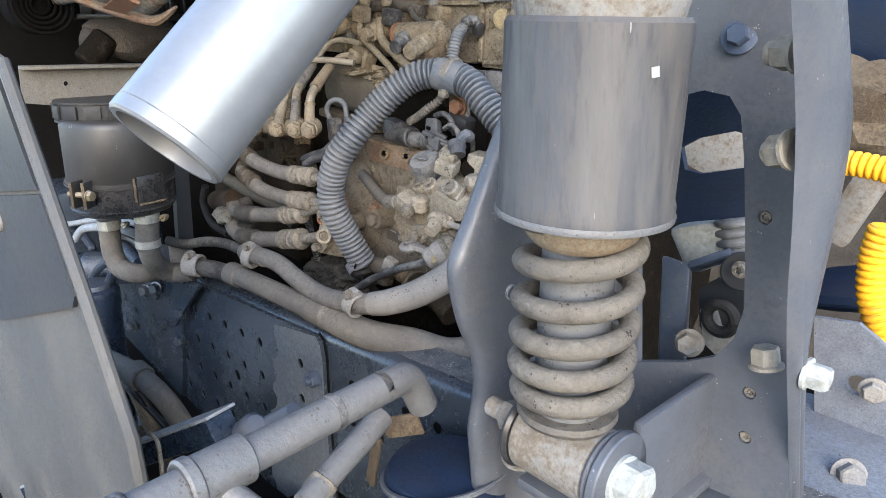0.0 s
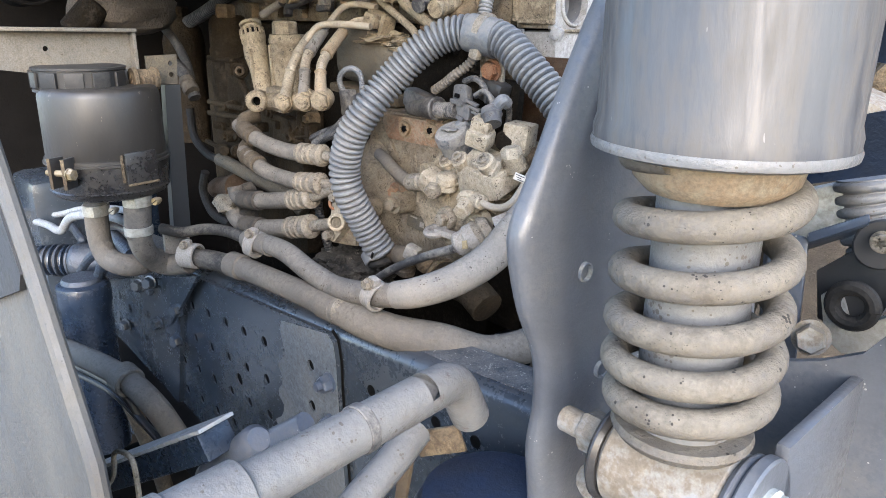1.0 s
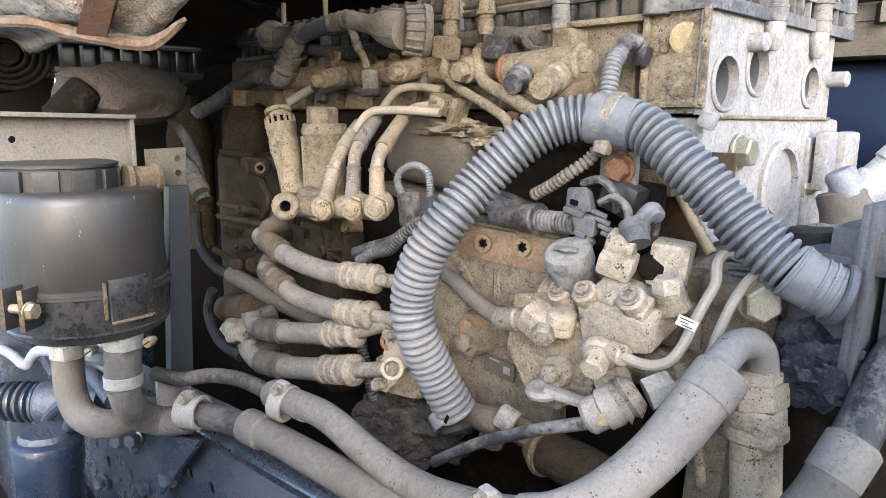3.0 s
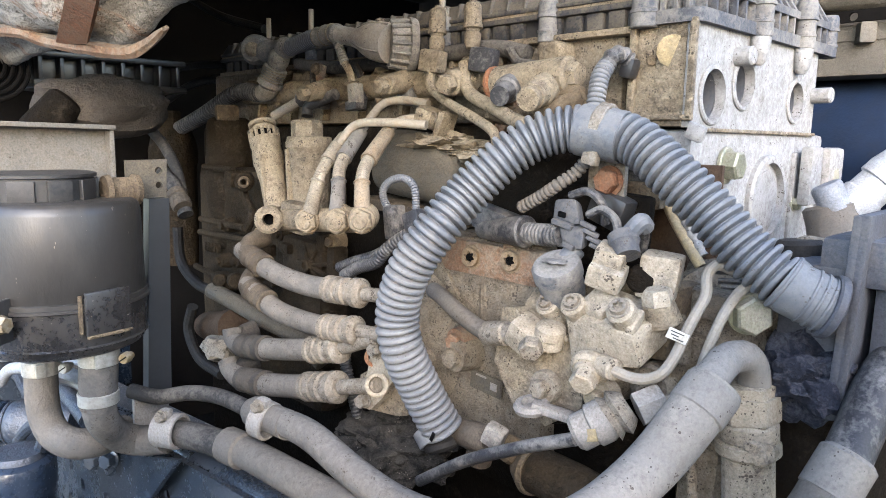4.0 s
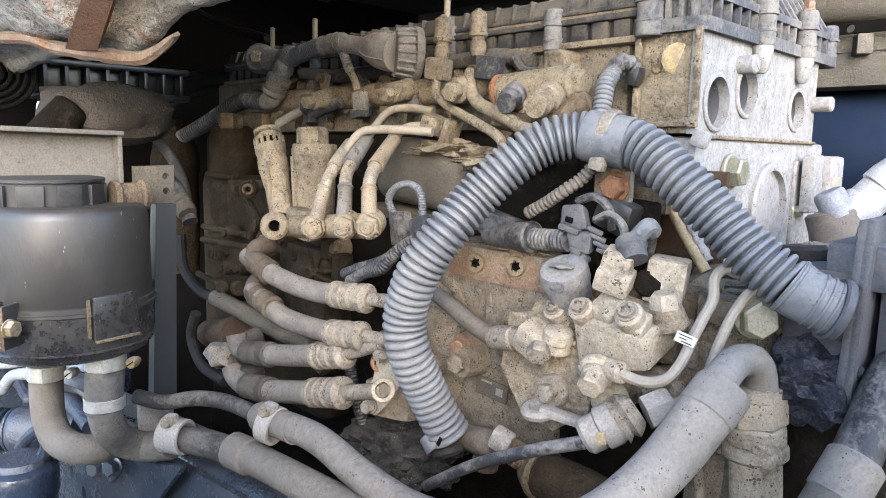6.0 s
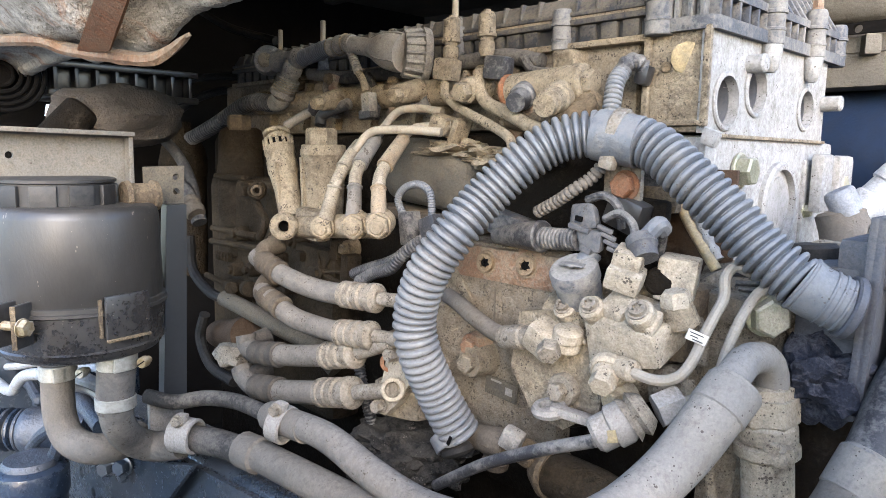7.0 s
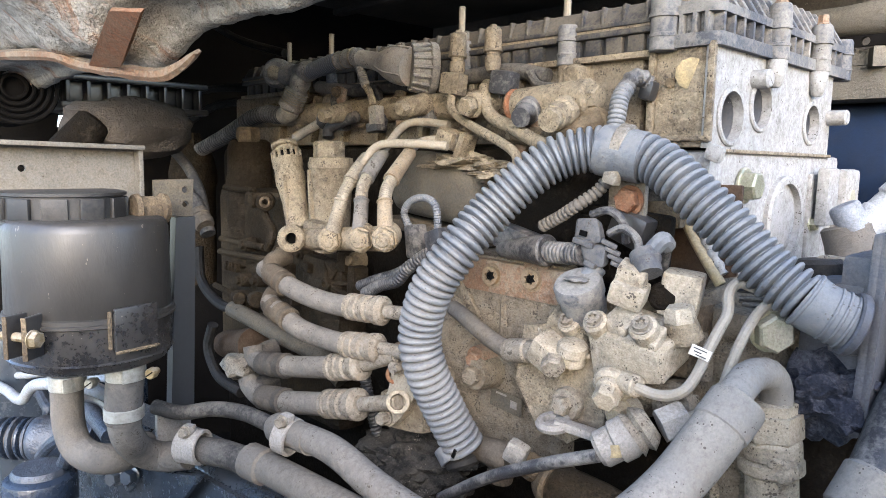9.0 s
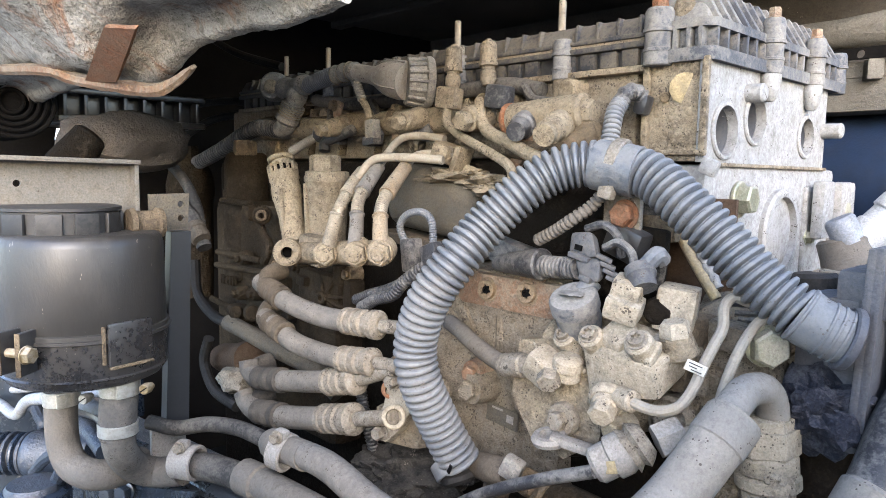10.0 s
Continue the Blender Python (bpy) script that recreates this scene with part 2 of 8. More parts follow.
sill_beige = surface("dusty_beige_sill", (0.105, 0.098, 0.085), 0.8, 0.0, 0.4, (0.15, 0.138, 0.116), second=(0.06, 0.055, 0.047), patch=9, bump=0.7, grime=0.4)
yellow = surface("yellow_plastic", (0.85, 0.42, 0.02), 0.4, 0.0, 0.08, SAND, grit=0.06)
blue_dark = surface("dark_blue_tank", (0.007, 0.014, 0.032), 0.4, 0.0, 0.06, (0.05, 0.055, 0.06), patch=6, gloss=0.3, grit=0.06)
tag_white = surface("white_tag", (0.42, 0.41, 0.38), 0.5, 0.0, 0.25, (0.34, 0.30, 0.24), patch=60, gloss=0.3, second=(0.34, 0.33, 0.30), grit=0.05)
# Near-black that stands for the shade inside holes, slots and sockets.
hole_shade = surface("hole_shade_black", (0.004, 0.004, 0.004), 0.7, 0.0, 0.0, (0.02, 0.02, 0.02), gloss=0.02, grit=0.0)
earth = surface("dusty_yard_ground", (0.17, 0.165, 0.155), 0.9, 0.0, 0.6, (0.22, 0.21, 0.19), second=(0.13, 0.125, 0.12), patch=2, bump=0.5, grain=40, grit=0.06)
intake_grey = surface("dusty_dark_casting", (0.057, 0.0516, 0.0418), 0.6, 0.0, 0.34, (0.1187, 0.1006, 0.073), patch=16, bump=0.5, grime=0.5, specks=0.8, second=(0.0342, 0.0303, 0.0236))
tank_plastic = surface("faded_black_plastic", (0.0212, 0.0195, 0.0176), 0.42, 0.0, 0.18, (0.072, 0.0634, 0.0516), patch=10, bump=0.08, gloss=0.42, uneven=0.9, second=(0.0153, 0.0141, 0.0129), specks=0.25, speck_colour=(0.135, 0.1144, 0.0903), grit=0.06, squash=0.4)
lid_black = surface("dull_black_lid", (0.016, 0.0155, 0.0155), 0.48, 0.0, 0.14, (0.085, 0.078, 0.068), patch=14, bump=0.1, gloss=0.28, second=(0.010, 0.010, 0.010), specks=0.3, speck_colour=(0.14, 0.125, 0.105), grit=0.06)
rail_dust = surface("dust_on_flange", (0.040, 0.042, 0.046), 0.5, 0.0, 0.30, (0.17, 0.16, 0.145), second=(0.02, 0.022, 0.026), patch=60, bump=0.4, specks=1.0, speck_colour=(0.28, 0.26, 0.23))
scuffed = surface("scuffed_plate_paint", (0.0891, 0.1013, 0.1148), 0.45, 0.0, 0.20, (0.1688, 0.1701, 0.1647), second=(0.0405, 0.0473, 0.0567), patch=24, bump=0.2, specks=0.7, speck_colour=(0.0243, 0.027, 0.0324), grime=0.2)
pump_white = surface("bright_pump_casting", (0.27, 0.2352, 0.1804), 0.5, 0.1, 0.35, (0.315, 0.2688, 0.198), specks=0.9, patch=18, second=(0.15, 0.1267, 0.0942), grime=0.7, bump=0.5)
latch_grey = surface("smooth_grey_latch", (0.012, 0.013, 0.0149), 0.35, 0.0, 0.06, (0.06, 0.0598, 0.0578), patch=9, bump=0.05, gloss=0.5, grit=0.05)
chrome = surface("polished_clamp", (0.375, 0.3626, 0.322), 0.34, 0.65, 0.15, (0.255, 0.2294, 0.182), patch=20, bump=0.08, gloss=0.5, grit=0.05)
quilt = surface("quilted_shield", (0.045, 0.0378, 0.031), 0.7, 0.0, 0.20, (0.0975, 0.0805, 0.062), patch=14, bump=1.0, second=(0.03, 0.0252, 0.0211))
pipe_grey = surface("dull_fuel_pipe", (0.19, 0.1728, 0.1452), 0.45, 0.2, 0.30, (0.29, 0.2544, 0.198), specks=0.3, second=(0.15, 0.1392, 0.1188), patch=18, grit=0.10)
oily = surface("oily_brown_casting", (0.019, 0.0142, 0.0091), 0.65, 0.0, 0.18, (0.0808, 0.0605, 0.0372), patch=18, bump=1.0, second=(0.0095, 0.0071, 0.0049), grime=0.5, specks=0.3, gloss=0.05)
seat_tan = surface("tan_stained_seat", (0.15, 0.125, 0.088), 0.7, 0.0, 0.35, (0.19, 0.155, 0.11), patch=24, second=(0.12, 0.070, 0.035), specks=0.2, grime=0.4)
sleeve_grey = surface("grey_foam_sleeve", (0.14, 0.13, 0.116), 0.75, 0.0, 0.45, (0.22, 0.20, 0.172), specks=0.7, patch=11, bump=0.25, second=(0.08, 0.074, 0.067), grime=0.1, uneven=1.1, grit=0.10)
head_dust = surface("tan_dusted_head_part", (0.167, 0.1376, 0.0964), 0.6, 0.1, 0.48, (0.2357, 0.1926, 0.1322), specks=1.0, patch=16, bump=0.8, second=(0.0729, 0.0565, 0.0386), grime=0.9)
head_grey = surface("grey_dusted_head_part", (0.10, 0.096, 0.089), 0.55, 0.0, 0.40, (0.26, 0.235, 0.195), specks=0.8, patch=18, bump=0.4, second=(0.05, 0.047, 0.042), grime=0.7, gloss=0.2)
gear_blue = surface("blue_gear_paint", (0.012, 0.0192, 0.0331), 0.26, 0.0, 0.06, (0.06, 0.064, 0.068), second=(0.0075, 0.0128, 0.0229), patch=11, bump=0.2, gloss=0.6, specks=0.3, speck_colour=(0.09, 0.096, 0.102), grit=0.06)
# Patchy dark brown coat for the wall sheet below the hose.
stained = surface("dark_brown_wall", (0.055, 0.034, 0.021), 0.6, 0.0, 0.10, (0.14, 0.10, 0.07), second=(0.025, 0.016, 0.011), patch=20, bump=0.5, grime=0.6)
elbow_dirt = surface("dirt_streaked_union", (0.2208, 0.192, 0.1478), 0.7, 0.0, 0.5, (0.3036, 0.2634, 0.1985), specks=1.0, second=(0.1196, 0.0982, 0.0718), patch=22, bump=0.4, grime=0.8)
box_grey = surface("charcoal_box_plastic", (0.054, 0.0552, 0.0623), 0.5, 0.0, 0.14, (0.1755, 0.1628, 0.145), second=(0.0405, 0.0414, 0.0464), patch=10, bump=0.15, specks=0.2, gloss=0.25)
outlet_silver = surface("bright_cast_pipe", (0.42, 0.42, 0.42), 0.32, 0.5, 0.12, (0.34, 0.31, 0.26), second=(0.30, 0.30, 0.30), patch=18, bump=0.15, specks=0.3, gloss=0.5)
line_pale = surface("pale_painted_line", (0.22, 0.235, 0.25), 0.35, 0.0, 0.2, (0.24, 0.225, 0.20), second=(0.15, 0.16, 0.17), patch=24, specks=0.4, gloss=0.5, grit=0.05)
stay_blue = surface("blue_stay_paint", (0.039, 0.0515, 0.0764), 0.32, 0.0, 0.12, (0.1404, 0.1404, 0.1404), second=(0.0265, 0.0359, 0.0546), patch=12, bump=0.12, specks=0.5, speck_colour=(0.1716, 0.1716, 0.1716), gloss=0.45, grit=0.05)
cup_black = surface("glossy_black_plastic", (0.0126, 0.0119, 0.012), 0.24, 0.0, 0.12, (0.0765, 0.068, 0.0576), patch=16, bump=0.10, gloss=0.6, uneven=1.2, specks=0.5, speck_colour=(0.126, 0.1105, 0.092), second=(0.0081, 0.0076, 0.008), grit=0.06)
crusted = surface("black_oily_grit", (0.016, 0.015, 0.014), 0.85, 0.0, 0.22, (0.10, 0.09, 0.075), patch=40, bump=1.0, second=(0.010, 0.009, 0.008), specks=0.8, speck_colour=(0.14, 0.12, 0.10), grit=0.35)
conn_grey = surface("dusty_connector_plastic", (0.055, 0.056, 0.060), 0.5, 0.0, 0.30, (0.155, 0.147, 0.134), patch=22, settle=0.35, specks=0.6, second=(0.030, 0.031, 0.034), grime=0.35, grit=0.10)
pipe_tan = surface("tan_pipe_sleeve", (0.1574, 0.135, 0.1021), 0.6, 0.0, 0.45, (0.2189, 0.1875, 0.1402), specks=0.9, second=(0.096, 0.0787, 0.0575), patch=26, grime=0.6)
pipe_brown = surface("brown_stained_sleeve", (0.155, 0.118, 0.076), 0.65, 0.0, 0.32, (0.235, 0.195, 0.142), specks=0.8, second=(0.095, 0.062, 0.036), patch=30, grime=0.6)
pipe_brown_dark = surface("dark_brown_actuator", (0.045, 0.030, 0.020), 0.7, 0.0, 0.14, (0.12, 0.09, 0.062), second=(0.03, 0.018, 0.012), patch=24, bump=0.5, grime=0.3, gloss=0.05)
black_rubber = surface("matt_black_rubber", (0.013, 0.0125, 0.012), 0.6, 0.0, 0.08, (0.10, 0.088, 0.074), patch=14, bump=0.25, gloss=0.08)
dome_grey = surface("scuffed_clear_plastic", (0.17, 0.155, 0.13), 0.3, 0.0, 0.35, (0.28, 0.245, 0.195), specks=0.6, second=(0.10, 0.088, 0.072), patch=20, gloss=0.5)
green_bolt = surface("olive_plated_bolt", (0.20, 0.20, 0.14), 0.4, 0.5, 0.25, SAND)


# ---- builders ----
def thing(name, at, label, category, group="", kind=""):
    ob = new(name)
    ob.empty_display_size = 0.02
    ob.matrix_basis = Matrix.Translation(SET @ Vector(at))
    return tagged(ob, label, category, group, kind)


def part(name, bm, material, parent=None, label="", turn=SET, smooth=True, sharp=35):
    """Links a bmesh, laid out in the engine's axes, as one mesh under a thing or a part."""
    if turn is not None:
        bm.transform(turn)
    bmesh.ops.recalc_face_normals(bm, faces=bm.faces)
    if smooth:
        for f in bm.faces:
            f.smooth = True
        for e in bm.edges:
            if len(e.link_faces) == 2 and e.calc_face_angle(0) > radians(sharp):
                e.smooth = False
    me = bpy.data.meshes.new(name)
    bm.to_mesh(me)
    bm.free()
    me.materials.append(material)
    ob = new(name, me)
    if parent:
        ob.parent = parent
        if parent.type == "EMPTY":
            ob.matrix_parent_inverse = parent.matrix_basis.inverted()
    return tagged(ob, label)


def alone(name, bm, material, label, category, group="", kind="", **more):
    return tagged(part(name, bm, material, **more), label, category, group, kind)


def V(*a):
    return Vector(a)


def rings(bm, loops, cap=True, closed=False):
    """Skins rings of points of equal count."""
    vs = [[bm.verts.new(p) for p in loop] for loop in loops]
    n = len(vs[0])
    for a, b in zip(vs, vs[1:] + (vs[:1] if closed else [])):
        for i in range(n):
            bm.faces.new((a[i], a[(i + 1) % n], b[(i + 1) % n], b[i]))
    if cap and not closed:
        bm.faces.new(vs[0][::-1])
        bm.faces.new(vs[-1])
    return bm


def spline(pts, step=6):
    """A smooth line through the points."""
    p = [Vector(q) for q in pts]
    if len(p) == 2:
        return [p[0].lerp(p[1], i / step) for i in range(step + 1)]
    p = [p[0] * 2 - p[1]] + p + [p[-1] * 2 - p[-2]]
    out = []
    for a, b, c, d in zip(p, p[1:], p[2:], p[3:]):
        for i in range(step):
            u = i / step
            out.append(0.5 * (2 * b + (c - a) * u + (2 * a - 5 * b + 4 * c - d) * u * u + (3 * b - a - 3 * c + d) * u ** 3))
    return out + [p[-2]]


def evenly(line, gap):
    """The same line with points gap apart, and how far along each one is."""
    far = [0.0]
    for a, b in zip(line, line[1:]):
        far.append(far[-1] + (b - a).length)
    count = max(2, round(far[-1] / gap))
    out, k = [], 0
    for i in range(count + 1):
        s = far[-1] * i / count
        while k < len(far) - 2 and far[k + 1] < s:
            k += 1
        u = (s - far[k]) / max(1e-9, far[k + 1] - far[k])
        out.append((line[k].lerp(line[k + 1], u), s))
    return out


def sweep(bm, line, radius, seg=14, cap=True):
    """A round tube along a line; radius is a number or a function of the place along it (0 to 1)."""
    dirs = [(b - a).normalized() for a, b in zip(line, line[1:])]
    dirs = [dirs[0]] + [(a + b).normalized() for a, b in zip(dirs, dirs[1:])] + [dirs[-1]]
    side = dirs[0].orthogonal().normalized()
    loops = []
    for i, (p, d) in enumerate(zip(line, dirs)):
        side = (side - d * side.dot(d)).normalized()
        other = d.cross(side)
        r = radius(i / (len(line) - 1)) if callable(radius) else radius
        loops.append([p + (side * math.cos(a) + other * math.sin(a)) * r for a in (2 * math.pi * k / seg for k in range(seg))])
    return rings(bm, loops, cap)


def hose(pts, r, seg=14, step=6, bm=None):
    return sweep(bm or bmesh.new(), spline(pts, step), r, seg)


def ribbed(pts, r, pitch, depth, seg=18, bm=None):
    """A corrugated hose: round ribs with grooves between."""
    line = evenly(spline(pts, 10), pitch / 8)
    n = len(line)
    wave = (0.0, 0.0, 0.72, 0.95, 1.0, 1.0, 0.95, 0.72)

    def radius(u):
        return r - depth + depth * wave[round(u * (n - 1)) % 8]
    return sweep(bm or bmesh.new(), [p for p, _ in line], radius, seg)


def turned(a, b, profile, seg=20, bm=None, cap=True, spin=0.0):
    """A turned body on the axis from a to b: profile is (share of the way, radius) rows."""
    bm = bm or bmesh.new()
    a, b = Vector(a), Vector(b)
    d = (b - a).normalized()
    side = d.orthogonal().normalized()
    other = d.cross(side)
    return rings(bm, [[a.lerp(b, s) + (side * math.cos(w) + other * math.sin(w)) * r for w in (spin + 2 * math.pi * k / seg for k in range(seg))]
                      for s, r in profile], cap)


def rod(a, b, r, r2=None, seg=16, bm=None, edge=None):
    """A cylinder or cone with chamfered ends."""
    r2 = r if r2 is None else r2
    length = max(1e-6, (Vector(b) - Vector(a)).length)
    c = min(edge if edge is not None else min(r, r2) * 0.18, length * 0.4)
    u = c / length
    return turned(a, b, [(0, max(r - c, r * 0.05)), (u, r), (1 - u, r2), (1, max(r2 - c, r2 * 0.05))], seg, bm)


def pipe(a, b, r, inner, seg=28, bm=None):
    """An open tube with a wall."""
    c = (r - inner) * 0.3
    u = c / max(1e-6, (Vector(b) - Vector(a)).length)
    bm = bm or bmesh.new()
    a, b = Vector(a), Vector(b)
    d = (b - a).normalized()
    side = d.orthogonal().normalized()
    other = d.cross(side)
    rows = [(0, inner), (0, r - c), (u, r), (1 - u, r), (1, r - c), (1, inner)]
    return rings(bm, [[a.lerp(b, s) + (side * math.cos(w) + other * math.sin(w)) * q for w in (2 * math.pi * k / seg for k in range(seg))]
                      for s, q in rows], closed=True)


def block(c, size, rot=(0, 0, 0), bevel=0.002, bm=None, steps=2):
    """A box with rounded edges about its centre."""
    one = bmesh.new()
    bmesh.ops.create_cube(one, size=1.0)
    one.transform(pose(*c, *rot) @ Matrix.Diagonal((*size, 1)))
    if bevel:
        bmesh.ops.bevel(one, geom=one.edges[:], offset=min(bevel, min(size) * 0.45), segments=steps, affect="EDGES", profile=0.6)
    return joined(one, bm)


def joined(one, bm):
    if bm is None:
        return one
    me = bpy.data.meshes.new("joint")
    one.to_mesh(me)
    one.free()
    bm.from_mesh(me)
    bpy.data.meshes.remove(me)
    return bm


def hexagon(at, way, width, height, flange=0.0, bm=None, spin=0.0):
    """A hexagon head with its washer face; width across flats."""
    at, way = Vector(at), Vector(way).normalized()
    bm = bm or bmesh.new()
    if flange:
        turned(at, at + way * height * 0.22, [(0, flange), (0.7, flange), (1, flange * 0.8)], 18, bm)
    r = width / 2 / math.cos(math.pi / 6)
    turned(at, at + way * height, [(0, r), (0.85, r), (1, r * 0.86)], 6, bm, spin=spin)
    return bm


def star_bolt(at, way, r, h, bm=None):
    """A round flanged bolt with a star socket in its head."""
    at, way = Vector(at), Vector(way).normalized()
    bm = bm or bmesh.new()
    side = way.orthogonal().normalized()
    other = way.cross(side)
    n = 24

    def ring(z, f):
        return [at + way * z + (side * math.cos(w) + other * math.sin(w)) * f(w) for w in (2 * math.pi * k / n for k in range(n))]
    return rings(bm, [ring(0, lambda w: r), ring(h * 0.25, lambda w: r), ring(h * 0.3, lambda w: r * 0.8), ring(h, lambda w: r * 0.74),
                      ring(h, lambda w: r * (0.42 + 0.1 * math.cos(6 * w))), ring(h * 0.4, lambda w: r * (0.4 + 0.1 * math.cos(6 * w)))])


def sheet(outer, holes, thick, place, bevel=0.0):
    """A flat plate in the xz plane, thick along y, with holes through it."""
    bm = bmesh.new()
    for loop in [outer] + holes:
        vs = [bm.verts.new((x, 0, z)) for x, z in loop]
        for a, b in zip(vs, vs[1:] + vs[:1]):
            bm.edges.new((a, b))
    bmesh.ops.triangle_fill(bm, use_beauty=True, use_dissolve=False, edges=bm.edges[:])
    back = bmesh.ops.extrude_face_region(bm, geom=bm.faces[:])
    for v in back["geom"]:
        if isinstance(v, bmesh.types.BMVert):
            v.co.y += thick
    bm.transform(place)
    return bm


def circle(x, z, r, n=14):
    return [(x + r * math.cos(2 * math.pi * k / n), z + r * math.sin(2 * math.pi * k / n)) for k in range(n)]


def rough_lump(c, size, seed, amount=0.25, cuts=3):
    """An uneven lump."""
    bm = bmesh.new()
    bmesh.ops.create_icosphere(bm, subdivisions=cuts, radius=1.0)
    for v in bm.verts:
        v.co *= 1 + amount * noise.noise(v.co * 1.7 + V(seed, 0, 0)) + amount * 0.5 * noise.noise(v.co * 5 + V(0, seed, 0))
    bm.transform(Matrix.Translation(c) @ Matrix.Diagonal((*size, 1)))
    return bm


def mid(a, b, u=0.5):
    return Vector(a).lerp(Vector(b), u)


def hexa(top, bottom, bevel=0.002):
    """A six-sided block from four top and four bottom corners."""
    bm = rings(bmesh.new(), [[Vector(p) for p in top], [Vector(p) for p in bottom]])
    bmesh.ops.bevel(bm, geom=bm.edges[:], offset=bevel, segments=2, affect="EDGES", profile=0.5)
    return bm


# ---- the ground and the cab overhead ----
g = bmesh.new()
bmesh.ops.create_grid(g, x_segments=40, y_segments=40, size=60)
for v in g.verts:
    v.co.z = 0.02 * noise.noise(v.co * 0.3)
alone("ground", g, earth, "pale dusty yard ground under the truck", "ground", kind="structure", turn=None)

cab = thing("cab_floor", (-0.9, 0.6, 1.15), "black underside of the cab above the engine", "cab floor", kind="structure")
part("floor_pan", block((-1.16, 0.81, 1.30), (1.56, 1.38, 0.03), bevel=0.01), ceiling_dark, cab)
part("side_sill", block((-0.16, 0.22, 1.30), (0.50, 0.24, 0.03), bevel=0.01), ceiling_dark, cab)
for i in range(5):
    part("rib", block((-1.15, 0.2 + 0.22 * i, 1.278), (1.4, 0.035, 0.016), bevel=0.006), ceiling_dark, cab)
gap = (-1.700, 0.450, 0.979)
bulk = sheet([(-0.05, -0.21), (1.4, -0.21), (1.4, 1.29), (-0.05, 1.29)], [[(gap[1] - 0.02, gap[2] - 0.012), (gap[1] + 0.022, gap[2] - 0.010), (gap[1] + 0.02, gap[2] + 0.012), (gap[1] - 0.016, gap[2] + 0.010)]], 0.02,
             Matrix(((0, 1, 0, -1.7), (1, 0, 0, 0), (0, 0, 1, 0), (0, 0, 0, 1))))
# Plain walls added to close the bay and block light from beyond.
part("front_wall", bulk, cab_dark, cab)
part("far_wall", block((-0.6, 1.42, 0.78), (2.2, 0.03, 1.04), bevel=0.01), ceiling_dark, cab)

# ---- chassis rail ----
RAIL = pose(-0.49, 0.306, 0.657, 0, -5.6, 0)
rail = thing("chassis_rail", (-0.49, 0.32, 0.5), "blue-grey painted steel chassis rail with a rounded dusty top flange", "chassis rail")
line = [(0.0, -0.20), (0.0, -0.012)] + [(0.012 - 0.012 * math.cos(a), -0.012 + 0.012 * math.sin(a)) for a in (0.13, 0.26, 0.39, 0.52, 0.65, 0.79, 0.92, 1.05, 1.18, 1.31, 1.44)] + [(0.012, 0.0), (0.052, 0.0)]
back = [(0.052, -0.008), (0.014, -0.008), (0.008, -0.016), (0.008, -0.20)]
prof = line + back
b = rings(bmesh.new(), [[V(x, y, z) for y, z in prof] for x in (-1.0, -0.6, -0.2, 0.2, 0.62)])
b.transform(RAIL)
part("web", b, chassis_paint, rail)
top = rings(bmesh.new(), [[V(x, y, z) for y, z in ((0.016, 0.0006), (0.052, 0.0006), (0.052, 0.0002), (0.016, 0.0002))] for x in (-1.0, -0.6, -0.2, 0.2, 0.62)])
top.transform(RAIL)
part("flange_dust", top, rail_dust, rail, "dust and grit lying on the top flange")
# Flat black discs on the web in place of shaded holes.
for x, z in ((0.056, -0.048), (0.099, -0.048), (0.050, -0.093), (0.191, -0.048), (0.145, -0.048), (0.099, -0.093), (0.24, -0.048)):
    hole = turned((x, 0.0005, z), (x, -0.0006, z), [(0, 0.0055), (1, 0.0055)], 16)
    hole.transform(RAIL)
    part("bolt_hole", hole, hole_shade, rail)

plate = thing("reinforcement_plate", (-0.7, 0.30, 0.5), "perforated blue-grey plate bolted to the rail, worn pale at the edge", "plate")
loops = []
for row in range(5):
    for k in range(9):
        x, z = -0.038 - 0.0485 * k - 0.0055 * row, -0.048 - 0.0466 * row
        if -0.45 < x:
            loops.append(circle(x, z, 0.0064, 16))
loops += [circle(-0.0715, -0.117, 0.0082, 18), circle(-0.2143, -0.1174, 0.0082, 18)]
# A black disc inside each hole paints its dark depth.
for loop in loops:
    cx, cz = sum(p[0] for p in loop) / len(loop), sum(p[1] for p in loop) / len(loop)
    bore = bmesh.new()
    bore.faces.new([bore.verts.new((cx + (p[0] - cx) * 0.995, -0.0038, cz + (p[1] - cz) * 0.995)) for p in loop])
    bore.transform(RAIL)
    part("hole_bore", bore, hole_shade, plate)
outer = [(-0.47, -0.26), (0.002, -0.26), (0.006, -0.10), (0.011, -0.03), (0.009, -0.012), (0.000, -0.004), (-0.44, -0.004), (-0.462, -0.02), (-0.47, -0.05)]
part("perforated_sheet", sheet(outer, loops, 0.005, RAIL @ pose(0, -0.006, 0)), chassis_paint, plate)
# The shadow line along the plate's edge, laid on as a black strip.
b = sweep(bmesh.new(), [V(0.0028, -0.0010, -0.26), V(0.0070, -0.0010, -0.10), V(0.0122, -0.0010, -0.028), V(0.0100, -0.0010, -0.010), V(0.001, -0.0008, -0.0025)], 0.0014, 8)
b.transform(RAIL)
part("edge_gap", b, hole_shade, plate, "black strip standing in for the shaded gap at the plate's edge")
